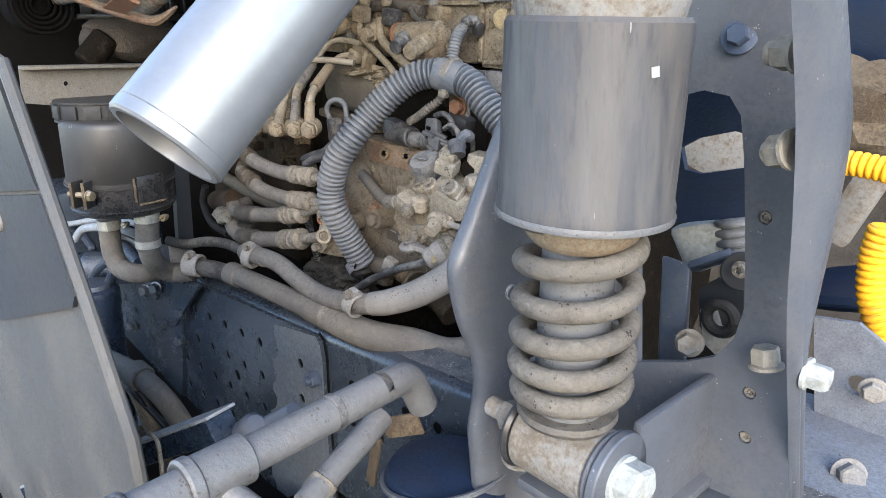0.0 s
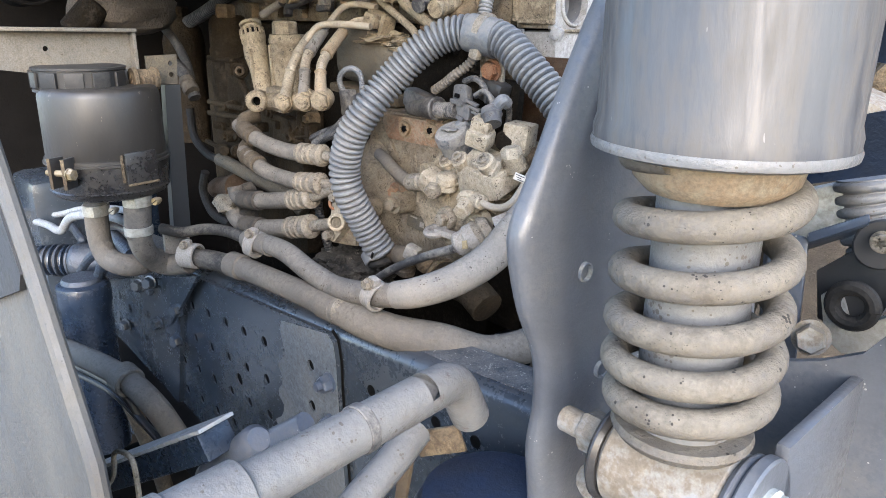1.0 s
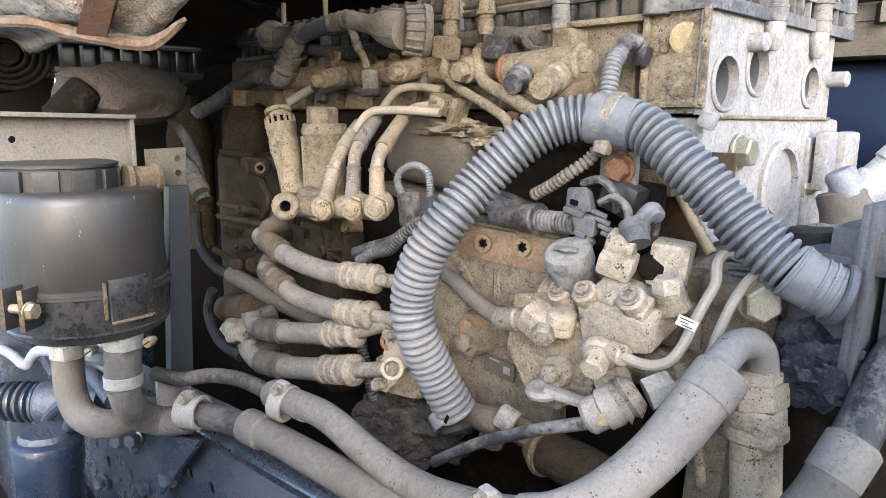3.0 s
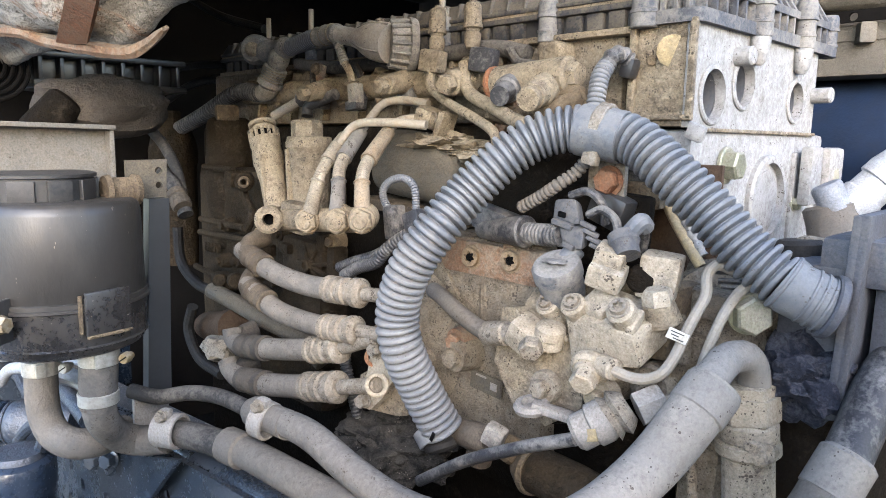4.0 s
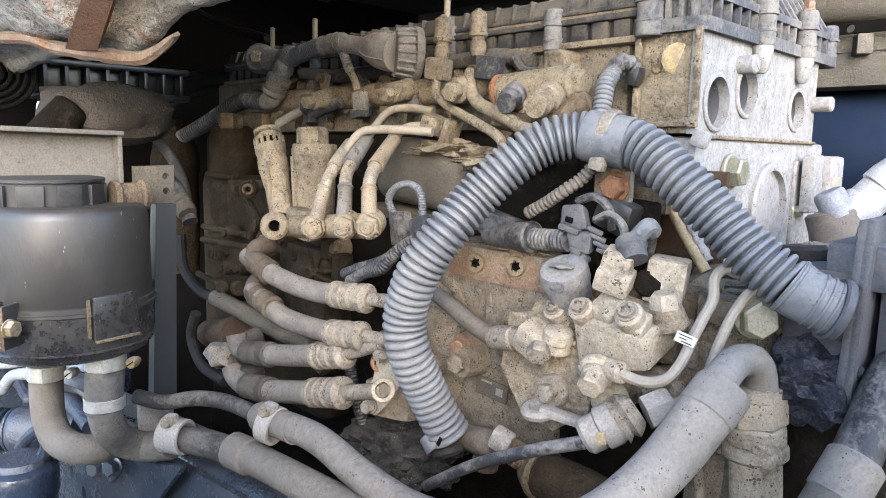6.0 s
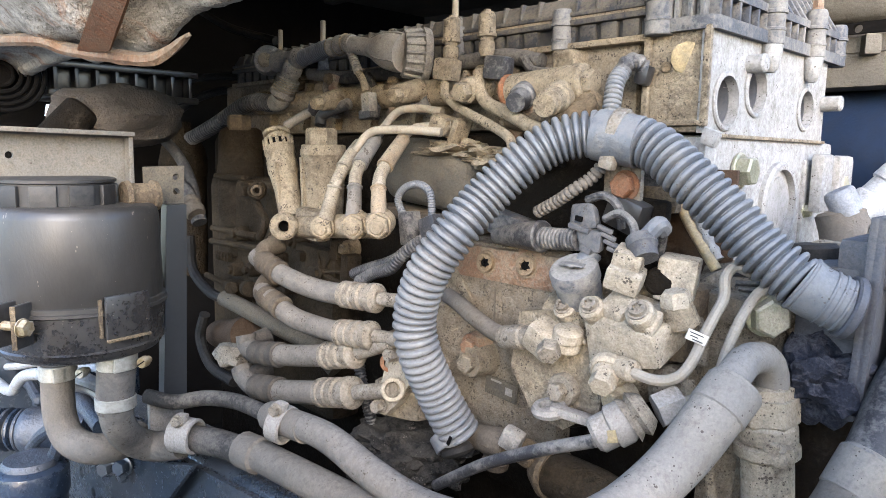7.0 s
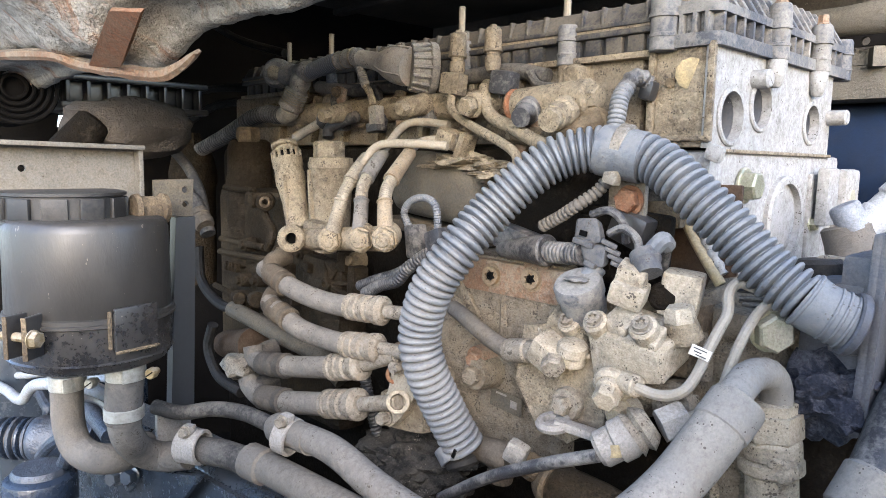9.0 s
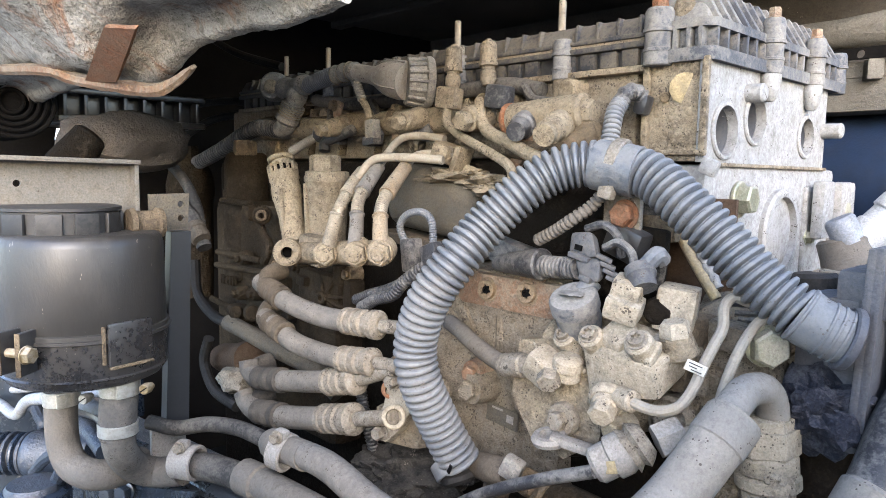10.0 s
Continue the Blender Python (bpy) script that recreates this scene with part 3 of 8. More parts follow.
rag = [(-0.088 + 0.020 * noise.noise(V(i * 0.37, 2.2, 0)) + 0.010 * noise.noise(V(i * 1.3, 5.1, 0)) + 0.004 * noise.noise(V(i * 3.7, 1.1, 0)) - 0.0022 * i, -0.012 - 0.0085 * i) for i in range(30)]
rag = [p for p in rag if p[1] > -0.255]
inside = [c for c in loops if c[0][0] > -0.085 and c[0][1] > -0.24]
part("scuffed_patch", sheet([(rag[-1][0], -0.259), (0.0015, -0.259), (0.0055, -0.10), (0.0102, -0.03), (0.0082, -0.0125), (0.000, -0.0050)] + rag, [c for c in inside if min(p[0] for p in c) > -0.06], 0.0006, RAIL @ pose(0, -0.0067, 0)), scuffed, plate, "patch of paint scuffed pale")
for x, z in ((-0.004, -0.056), (-0.009, -0.102)):
    p = RAIL @ V(x, -0.0065, z)
    bm = hexagon(p, (0, -1, 0), 0.0155, 0.011, 0.0105)
    rod(p + V(0, -0.010, 0), p + V(0, -0.017, 0), 0.0048, bm=bm)
    part("flange_nut", bm, stay_blue, plate, "scuffed flange nut on a bolt end")

# ---- engine ----
engine = thing("engine", (-0.8, 0.65, 0.5), "dust-covered diesel engine with a cast head, gear housing and block", "engine")
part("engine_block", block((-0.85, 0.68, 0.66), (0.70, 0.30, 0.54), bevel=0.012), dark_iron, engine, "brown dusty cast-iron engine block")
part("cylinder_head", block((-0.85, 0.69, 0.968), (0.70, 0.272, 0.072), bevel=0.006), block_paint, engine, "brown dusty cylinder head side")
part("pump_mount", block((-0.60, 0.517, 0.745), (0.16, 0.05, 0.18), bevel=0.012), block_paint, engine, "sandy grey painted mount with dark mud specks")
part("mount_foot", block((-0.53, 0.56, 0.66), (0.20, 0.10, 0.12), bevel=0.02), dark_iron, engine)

# gear housing: end face across the truck, with round openings
EX = -0.439
oy = [(y, z, r) for (_, y, z), r in (((-0.439, 0.582, 0.954), 0.0195), ((-0.439, 0.637, 0.966), 0.0185), ((-0.439, 0.753, 0.957), 0.0170))]
face = sheet([(0.549, 0.929), (0.806, 0.929), (0.806, 1.006), (0.549, 1.006)], [circle(y, z, r, 24) for y, z, r in oy], 0.006,
             Matrix(((0, 1, 0, EX - 0.006), (1, 0, 0, 0), (0, 0, 1, 0), (0, 0, 0, 1))))
housing = part("gear_housing", face, alu_white, engine, "pale flat gear housing end face with round openings")
part("housing_back", block((-0.479, 0.6775, 0.968), (0.021, 0.255, 0.077), bevel=0.003), alu, engine)
part("housing_side", block((-0.4575, 0.5545, 0.968), (0.0245, 0.011, 0.077), bevel=0.002), alu, engine)
part("housing_end", block((-0.4575, 0.8005, 0.968), (0.0245, 0.011, 0.077), bevel=0.002), alu, engine)
for y, z, r in oy:
    part("core_plug", turned((EX - 0.028, y, z), (EX - 0.004, y, z), [(0, r * 0.9), (0.1, r * 1.1), (0.9, r * 1.1), (0.9, r * 0.99), (0.25, r * 0.99), (0.2, r * 0.9)], 30), strut_grey, housing, "deep blue-grey core plug")
    part("opening_rim", pipe((EX - 0.001, y, z), (EX + 0.0025, y, z), r + 0.0035, r, 28), alu_white, housing)
part("stub_boss", rod(V(EX - 0.01, 0, 0) + V(0, oy[1][0] - 0.016, oy[1][1] + 0.02), V(EX + 0.014, 0, 0) + V(0, oy[1][0] - 0.016, oy[1][1] + 0.02), 0.0075), alu_white, housing)
part("stub_boss", rod((EX - 0.02, 0.80, 0.965), (EX + 0.018, 0.80, 0.965), 0.0075), alu_white, housing)
for at, tall in (((-0.4878, 0.5470, 0.9733), 0.074), ((-0.4389, 0.5470, 0.9705), 0.074)):
    part("side_border", block(at, (0.0055, 0.005, tall), bevel=0.0015), alu, housing)
part("side_ledge", block((-0.4593, 0.5470, 0.9362), (0.047, 0.005, 0.004), bevel=0.0015), alu, housing)
part("side_plug", rod((-0.4728, 0.5490, 0.9790), (-0.4717, 0.5470, 0.9787), 0.0042), iron, housing)
part("flaked_patch", turned((-0.4561, 0.5492, 0.9851), (-0.4556, 0.5482, 0.9849), [(0, 0.0120), (0.6, 0.0120), (1, 0.0112)], 11), mustard, housing, "patch of yellowed flaking paint")
case = part("gear_case", block((-0.464, 0.70, 0.80), (0.05, 0.29, 0.255), bevel=0.006), alu_white, engine)
cy, cz = 0.700, 0.868
part("cover_ring", pipe((EX - 0.002, cy, cz), (EX + 0.006, cy, cz), 0.040, 0.033, 40), alu_white, case)
part("cover_disc", turned((EX - 0.002, cy, cz), (EX + 0.002, cy, cz), [(0, 0.033), (0.5, 0.033), (0.6, 0.026), (1, 0.0255)], 36), alu_white, case)
part("case_seam", block((EX + 0.0005, 0.68, 0.9275), (0.004, 0.262, 0.003), bevel=0.001), alu, case)
part("raised_panel", block((EX + 0.001, 0.775, 0.865), (0.005, 0.03, 0.09), bevel=0.002), alu_white, case)
for (at, w) in (((-0.439, 0.613, 0.900), 0.021), ((-0.439, 0.853, 0.885), 0.019), ((-0.439, 0.768, 0.861), 0.011)):
    bm = turned((EX + 0.001, at[1], at[2]), (EX + 0.004, at[1], at[2]), [(0, w * 0.72), (0.7, w * 0.72), (1, w * 0.66)], 22)
    hexagon((EX + 0.004, at[1], at[2]), (1, 0, 0), w, w * 0.5, bm=bm, spin=0.3)
    part("hex_bolt", bm, green_bolt, case, "olive plated hexagon bolt on a washer")
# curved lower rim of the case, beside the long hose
part("stained_side", block(mid((-0.4760, 0.5535, 0.8863), (-0.4161, 0.5535, 0.8193)), (0.068, 0.004, 0.098), bevel=0.001), stained, case, "dark brown wall beneath the hose")
part("case_rim", hose([(-0.4554, 0.5450, 0.8906), (-0.4527, 0.5450, 0.8791), (-0.4466, 0.5440, 0.8665), (-0.4363, 0.5420, 0.8524), (-0.4245, 0.5400, 0.8377), (-0.4177, 0.5400, 0.8284)], 0.0042, 12), mustard, case, "yellowed rounded rim of the gear case")
part("case_edge", hose([(-0.4459, 0.5460, 0.8808), (-0.4415, 0.5460, 0.8711), (-0.4339, 0.5450, 0.8602), (-0.4262, 0.5440, 0.8474), (-0.4179, 0.5430, 0.8357)], lambda u: 0.0042 + 0.0007 * math.sin(38 * u), 12, 10), alu_white, case, "pale scalloped edge of the case")
part("case_corner", block((-0.4328, 0.5480, 0.9252), (0.014, 0.007, 0.013), (0, 20, 0), bevel=0.003), alu_white, case)
# A near-black block stands where the recess is only in shade.
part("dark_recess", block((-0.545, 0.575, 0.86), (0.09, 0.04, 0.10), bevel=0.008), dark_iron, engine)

# ---- rocker cover ----
cover = thing("rocker_cover", (-0.8, 0.69, 1.006), "grey ribbed plastic rocker cover with bolted flanges and corner posts", "engine cover")
def plan_slab(outline, z0, z1):
    """A flat slab with the given outline in plan."""
    return sheet(outline, [], z1 - z0, Matrix(((1, 0, 0, 0), (0, 0, 1, 0), (0, 1, 0, z0), (0, 0, 0, 1))))


def end_outline(inset, back=-0.486):
    """Plan of the raised end section, with a rounded corner."""
    x, y, r = -0.4335 - inset, 0.5440 + inset, 0.010
    return [(back, y)] + [(x - r + r * math.sin(w), y + r - r * math.cos(w)) for w in [math.pi / 12 * k for k in range(7)]] + [(x, 0.832 - inset), (back, 0.832 - inset)]


part("lower_flange", plan_slab(end_outline(0.0), 1.0045, 1.0145), cover_grey, cover)
# Black instead of cover grey: paints the shade between the slats.
part("wall", plan_slab(end_outline(0.011), 1.0145, 1.0295), plastic, cover)
part("upper_flange", plan_slab(end_outline(0.0015), 1.0293, 1.0358), cover_grey, cover)
part("lid", hexa([(-0.486, 0.566, 1.066), (-0.457, 0.566, 1.066), (-0.457, 0.81, 1.066), (-0.486, 0.81, 1.066)], [(-0.486, 0.549, 1.0358), (-0.440, 0.549, 1.0358), (-0.440, 0.827, 1.0358), (-0.486, 0.827, 1.0358)], 0.003), cover_grey, cover)
for k in range(16):
    y = 0.5565 + 0.0172 * k
    part("rib", block((-0.4405, y, 1.0220), (0.010, 0.0035, 0.0152), bevel=0.0008), cover_grey, cover)
    part("lid_fin", hexa([(-0.462, y, 1.064), (-0.452, y, 1.064), (-0.452, y + 0.003, 1.064), (-0.462, y + 0.003, 1.064)], [(-0.462, y, 1.0358), (-0.4355, y, 1.0358), (-0.4355, y + 0.006, 1.0358), (-0.462, y + 0.006, 1.0358)], 0.0008), cover_grey, cover)
for x in (-0.4655, -0.4545, -0.4450):
    part("rib", block((x, 0.5500, 1.0220), (0.0035, 0.009, 0.0152), bevel=0.0008), cover_grey, cover)
for x, w in ((-0.4600, 0.0075), (-0.4490, 0.0055)):
    part("side_panel", block((x, 0.5525, 1.0220), (w, 0.004, 0.0150), bevel=0.0008), plastic_grey, cover)
# long low section over the head
part("long_flange", block((-0.8250, 0.690, 1.0030), (0.678, 0.290, 0.0055), bevel=0.0015), head_dust, cover)
# Black again, for the shade in the pockets of the long side.
part("long_wall", block((-0.8250, 0.690, 1.0130), (0.676, 0.272, 0.0150), bevel=0.001), plastic, cover)
part("long_band", block((-0.8250, 0.690, 1.0225), (0.678, 0.288, 0.0050), bevel=0.0015), cover_shaded, cover)
part("dust_groove", block((-0.8250, 0.690, 1.0262), (0.676, 0.2835, 0.0028), bevel=0.0005), head_dust, cover)
part("long_rim", block((-0.8250, 0.690, 1.0295), (0.678, 0.287, 0.0042), bevel=0.0015), cover_shaded, cover)
part("long_lid", hexa([(-1.163, 0.558, 1.046), (-0.488, 0.558, 1.046), (-0.488, 0.82, 1.046), (-1.163, 0.82, 1.046)], [(-1.163, 0.5485, 1.0312), (-0.488, 0.5485, 1.0312), (-0.488, 0.83, 1.0312), (-1.163, 0.83, 1.0312)], 0.002), cover_shaded, cover)
for k in range(32):
    x = -0.496 - 0.0205 * k
    if abs(x + 0.572) > 0.013:
        part("pocket_panel", block((x - 0.0098, 0.5520, 1.0130), (0.0150, 0.006, 0.0135), bevel=0.0012), cover_shaded, cover)
        part("lid_fin", hexa([(x - 0.005, 0.553, 1.0465), (x - 0.002, 0.553, 1.0465), (x - 0.002, 0.570, 1.0465), (x - 0.005, 0.570, 1.0465)], [(x - 0.0015, 0.5462, 1.0310), (x + 0.0015, 0.5462, 1.0310), (x + 0.0015, 0.570, 1.0310), (x - 0.0015, 0.570, 1.0310)], 0.0007), cover_shaded, cover)


def bolt_post(x, y, low, joint, top, r, bolt=None):
    """A stepped round post with a collar, and its bolt."""
    h = top - low
    j = (joint - low) / h
    p = part("bolt_post", turned((x, y, low), (x, y, top), [(0, r * 0.92), (0.02, r), (0.24, r), (0.25, r * 1.06), (0.30, r * 1.06), (0.31, r * 0.96), (j - 0.04, r * 0.96), (j - 0.03, r * 1.12), (j + 0.03, r * 1.12), (j + 0.04, r * 1.03), (0.93, r), (1, r * 0.86)], 24), cover_grey, cover)
    if bolt:
        part("bolt_head", hexagon((x, y, top), (0, 0, 1), r * 1.0, 0.009, r * 0.62), bolt, p)


bolt_post(-0.4795, 0.5475, 1.0030, 1.0300, 1.0470, 0.0112, rust)
bolt_post(-0.4330, 0.6500, 1.0035, 1.0300, 1.0490, 0.0090, rust_dust)
bolt_post(-0.4330, 0.7480, 1.0035, 1.0300, 1.0460, 0.0090, rust_dust)
bolt_post(-0.4400, 0.8300, 1.0035, 1.0300, 1.0440, 0.0090)
bolt_post(-0.5720, 0.5480, 1.0000, 1.0215, 1.0345, 0.0088)
for x in (-0.70, -0.80, -0.93):
    bolt_post(x, 0.5480, 1.0000, 1.0215, 1.0345, 0.0088, zinc)
part("oil_cap", turned((-0.4640, 0.5640, 1.0350), (-0.4640, 0.5640, 1.0600), [(0, 0.013), (0.4, 0.013), (0.75, 0.010), (1, 0.003)], 24), head_dust, cover, "dusty domed cap on the cover")
for y in (0.6500, 0.7480):
    part("post_boss", turned((-0.4335, y, 0.9815), (-0.4335, y, 1.0040), [(0, 0.0035), (0.12, 0.0060), (0.8, 0.0088), (1, 0.0088)], 22), alu_white, housing, "pale tapered boss")
part("post_boss", turned((-0.572, 0.5490, 0.981), (-0.572, 0.5490, 1.0005), [(0, 0.0055), (0.12, 0.0080), (1, 0.0085)], 22), head_dust, housing)
for at in ((-0.586, 0.564, 1.037), (-0.727, 0.571, 1.040), (-0.977, 0.578, 1.042), (-1.093, 0.585, 1.044)):
    at = Vector(at)
    bm = rod(at + V(0, 0, -0.03), at + V(0, 0, 0.036), 0.0034, seg=10)
    hexagon(at + V(0, 0, 0.000), (0, 0, 1), 0.011, 0.006, 0.008, bm=bm)
    part("stud", bm, steel_pipe, cover, "long plated stud standing up from the cover")

# ---- side of the head: rail, unions and pressure pipes ----
fuel_rail = thing("fuel_rail", (-0.798, 0.537, 0.972), "tan dusty fuel rail along the side of the cylinder head", "fuel rail")
part("rail_body", rod((-1.083, 0.544, 0.972), (-0.620, 0.537, 0.971), 0.0135), head_dust, fuel_rail)
part("valve_body", rod((-0.5969, 0.5130, 0.9639), (-0.5192, 0.5130, 0.9682), 0.0150, seg=24), head_dust, fuel_rail)
part("rust_ring", rod((-0.6028, 0.5130, 0.9636), (-0.5950, 0.5130, 0.9643), 0.0156), rust, fuel_rail)
part("end_plug", hexagon((-0.5245, 0.5130, 0.9681), (1, 0, -0.05), 0.018, 0.012), head_dust, fuel_rail)
part("nozzle", turned((-0.575, 0.507, 0.9622), (-0.562, 0.476, 0.9512), [(0, 0.011), (0.5, 0.011), (0.55, 0.009), (1, 0.008)], 18), plastic_grey, fuel_rail)
bm = turned((-0.537, 0.507, 0.9602), (-0.528, 0.469, 0.9472), [(0, 0.012), (0.45, 0.012), (0.5, 0.0105), (0.8, 0.0105), (0.82, 0.009), (1, 0.009)], 20)
part("nozzle", bm, head_dust, fuel_rail, "pale nozzle pointing outwards")
for c, r in (((-0.865, 0.524, 0.970), 0.012), ((-0.730, 0.524, 0.973), 0.012), ((-0.640, 0.524, 0.971), 0.014)):
    c = Vector(c)
    bm = rod(c, c + V(0.004, -0.03, -0.006), r, r * 0.8)
    hexagon(c + V(0.004, -0.03, -0.006), (0.1, -1, -0.2), r * 1.1, 0.01, bm=bm)
    part("rail_union", bm, head_dust, fuel_rail)
for x, z in ((-0.60, 0.965), (-0.66, 0.985), (-0.72, 0.96), (-0.79, 0.985), (-0.86, 0.962), (-0.93, 0.985), (-1.0, 0.965), (-1.08, 0.98), (-0.56, 0.99)):
    part("head_boss", turned((x, 0.556, z), (x, 0.538, z), [(0, 0.014), (0.4, 0.011), (0.9, 0.010), (1, 0.008)], 16), head_dust, fuel_rail)
for x in (-0.63, -0.69, -0.755, -0.83, -0.90, -0.97, -1.05):
    part("head_rib", block((x, 0.549, 0.966), (0.006, 0.012, 0.06), (0, 12, 0), bevel=0.002), head_dust, fuel_rail)

injector_group = "injector unions"
for top, low, plug, fork in (((-0.6869, 0.5270, 1.0410), (-0.6850, 0.5240, 0.9974), (-0.6771, 0.5120, 0.9884), 0), ((-0.6414, 0.5270, 1.0407), (-0.6379, 0.5240, 0.9982), (-0.6127, 0.5120, 0.9852), 1)):
    union = thing("injector_union", low, "pale stepped union with a clip block on a pressure pipe", "pipe union", injector_group)
    part("barrel", turned(low, top, [(0, 0.0055), (0.12, 0.0075), (0.3, 0.0075), (0.34, 0.0058), (0.39, 0.0066), (0.41, 0.0090), (0.49, 0.0090), (0.50, 0.0082), (0.88, 0.0078), (0.94, 0.0058), (0.96, 0.0035), (1, 0.0030)], 20), head_dust, union)
    part("clip_block", block(plug, (0.024, 0.016, 0.021), (0, 8, 6), bevel=0.004), plastic_grey if fork else head_dust, union)

pipes_group = "plated pressure pipes"


def pressure_pipe(name, pts, r, label, sleeves=(), material=None):
    ob = thing(name, pts[0], label, "pipe", pipes_group)
    part("pipe_run", hose(pts, r, 12), material or head_dust, ob)
    for a, b in sleeves:
        part("sleeve", rod(a, b, r * 1.45, r * 1.5), rubber_pale, ob, "dust-beige protective sleeve")
    return ob


pressure_pipe("pressure_pipe", [(-0.676, 0.510, 0.982), (-0.675, 0.507, 0.966), (-0.659, 0.503, 0.956), (-0.643, 0.500, 0.949), (-0.591, 0.483, 0.933), (-0.567, 0.476, 0.923), (-0.564, 0.476, 0.912), (-0.565, 0.476, 0.900)], 0.0042,
              "bent tan pressure pipe running down from a union")
pressure_pipe("pressure_pipe", [(-0.634, 0.510, 0.983), (-0.626, 0.503, 0.966), (-0.613, 0.500, 0.954), (-0.581, 0.490, 0.944), (-0.554, 0.483, 0.934), (-0.526, 0.476, 0.926)], 0.0058,
              "thicker bent tan pressure pipe running behind the corrugated hose")
def manifold_pipe(run, low, braid, top, material, label):
    """A pressure pipe that leaves the manifold through two sleeves with a braid between."""
    ob = thing("manifold_pipe", run[0], label, "pipe", pipes_group)
    part("pipe_run", hose(run, 0.0040, 12), steel_pipe, ob)
    part("lower_sleeve", hose(low, lambda u: 0.0070 - 0.0008 * u, 16), material, ob)
    part("sleeve_lip", rod(mid(low[-2], low[-1], 0.8), mid(low[-2], low[-1], 1.03), 0.0072), material, ob)
    part("braid", ribbed(braid, 0.0058, 0.0022, 0.0005, 14), pipe_tan, ob, "woven braid between the sleeves")
    part("upper_sleeve", hose(top, lambda u: 0.0074 - 0.0009 * u, 16), material, ob)
    part("sleeve_lip", rod(top[0], mid(top[0], top[1], 0.2), 0.0077), material, ob)
    return ob


manifold_pipe([(-0.7161, 0.4020, 0.8454), (-0.7141, 0.4050, 0.8648), (-0.7123, 0.4100, 0.8809), (-0.7166, 0.4200, 0.8948), (-0.7200, 0.4320, 0.9060), (-0.7159, 0.4380, 0.9164), (-0.7135, 0.4440, 0.9248), (-0.7065, 0.4490, 0.9296), (-0.6894, 0.4550, 0.9307), (-0.6676, 0.4630, 0.9303), (-0.6440, 0.4740, 0.9286)],
              [(-0.7184, 0.4030, 0.8503), (-0.7149, 0.4050, 0.8647), (-0.7149, 0.4100, 0.8793)], [(-0.7149, 0.4100, 0.8798), (-0.7144, 0.4140, 0.8878), (-0.7149, 0.4200, 0.8959)], [(-0.7158, 0.4200, 0.8948), (-0.7200, 0.4320, 0.9060), (-0.7269, 0.4470, 0.9170)], pipe_tan, "pale bent pressure pipe with two dusty sleeves, running level")
manifold_pipe([(-0.6765, 0.4020, 0.8490), (-0.6823, 0.4070, 0.8668), (-0.6881, 0.4120, 0.8821), (-0.6965, 0.4220, 0.8955), (-0.7032, 0.4360, 0.9079), (-0.7140, 0.4550, 0.9209), (-0.7236, 0.4750, 0.9353), (-0.7296, 0.4920, 0.9474), (-0.7295, 0.5050, 0.9530), (-0.7105, 0.5120, 0.9534), (-0.6856, 0.5150, 0.9497)],
              [(-0.6786, 0.4030, 0.8536), (-0.6823, 0.4070, 0.8668), (-0.6881, 0.4120, 0.8806)], [(-0.6881, 0.4120, 0.8811), (-0.6932, 0.4170, 0.8897), (-0.6971, 0.4250, 0.8999)], [(-0.6975, 0.4240, 0.8984), (-0.7041, 0.4380, 0.9094), (-0.7136, 0.4560, 0.9225)], rubber_braid, "grey-sleeved bent pipe looping up over its neighbour")
manifold_pipe([(-0.6418, 0.4020, 0.8521), (-0.6488, 0.4070, 0.8691), (-0.6544, 0.4120, 0.8837), (-0.6640, 0.4240, 0.8956), (-0.6721, 0.4420, 0.9090), (-0.6833, 0.4620, 0.9212), (-0.6908, 0.4780, 0.9299), (-0.6938, 0.4920, 0.9345), (-0.6826, 0.5050, 0.9360), (-0.6685, 0.5100, 0.9350)],
              [(-0.6430, 0.4030, 0.8566), (-0.6488, 0.4070, 0.8691), (-0.6551, 0.4120, 0.8809)], [(-0.6551, 0.4120, 0.8818), (-0.6604, 0.4180, 0.8895), (-0.6659, 0.4280, 0.8989)], [(-0.6654, 0.4270, 0.8979), (-0.6721, 0.4420, 0.9090), (-0.6829, 0.4630, 0.9223)], pipe_brown, "short bent pipe with brown-stained sleeves")
clip = thing("pipe_clip", (-0.6706, 0.5120, 0.9371), "dusty clamp block holding the pressure pipes together", "clip")
part("clip_body", block((-0.6695, 0.5080, 0.9359), (0.019, 0.040, 0.016), (0, 20, 10), bevel=0.003), head_dust, clip)
part("clip_jaw", block((-0.6758, 0.5080, 0.9434), (0.020, 0.014, 0.006), (0, 14, 0), bevel=0.002), pipe_brown, clip)
part("clip_jaw", block((-0.6625, 0.5080, 0.9265), (0.022, 0.014, 0.006), (0, 14, 0), bevel=0.002), pipe_brown, clip)
part("clip_strap", block((-0.6522, 0.5050, 0.9295), (0.008, 0.020, 0.026), (0, 24, 0), bevel=0.003), head_dust, clip)
part("clip_screw", hexagon((-0.6616, 0.4980, 0.9365), (0, -1, 0), 0.008, 0.004, 0.006), zinc, clip)

# ---- breather tube along the cover ----
breather = thing("breather_tube", (-0.9930, 0.5300, 1.0064), "taped grey breather tube with a clear domed valve and T-joint", "breather tube")
da, db = Vector((-0.7392, 0.5450, 1.0102)), Vector((-0.7526, 0.5220, 1.0111))
ax = (db - da).normalized()
part("valve_disc", turned(da, db, [(0, 0.026), (0.1, 0.0275), (0.3, 0.0275), (0.34, 0.0235), (0.9, 0.0225), (1, 0.021)], 40), head_grey, breather)
s1 = ax.orthogonal().normalized()
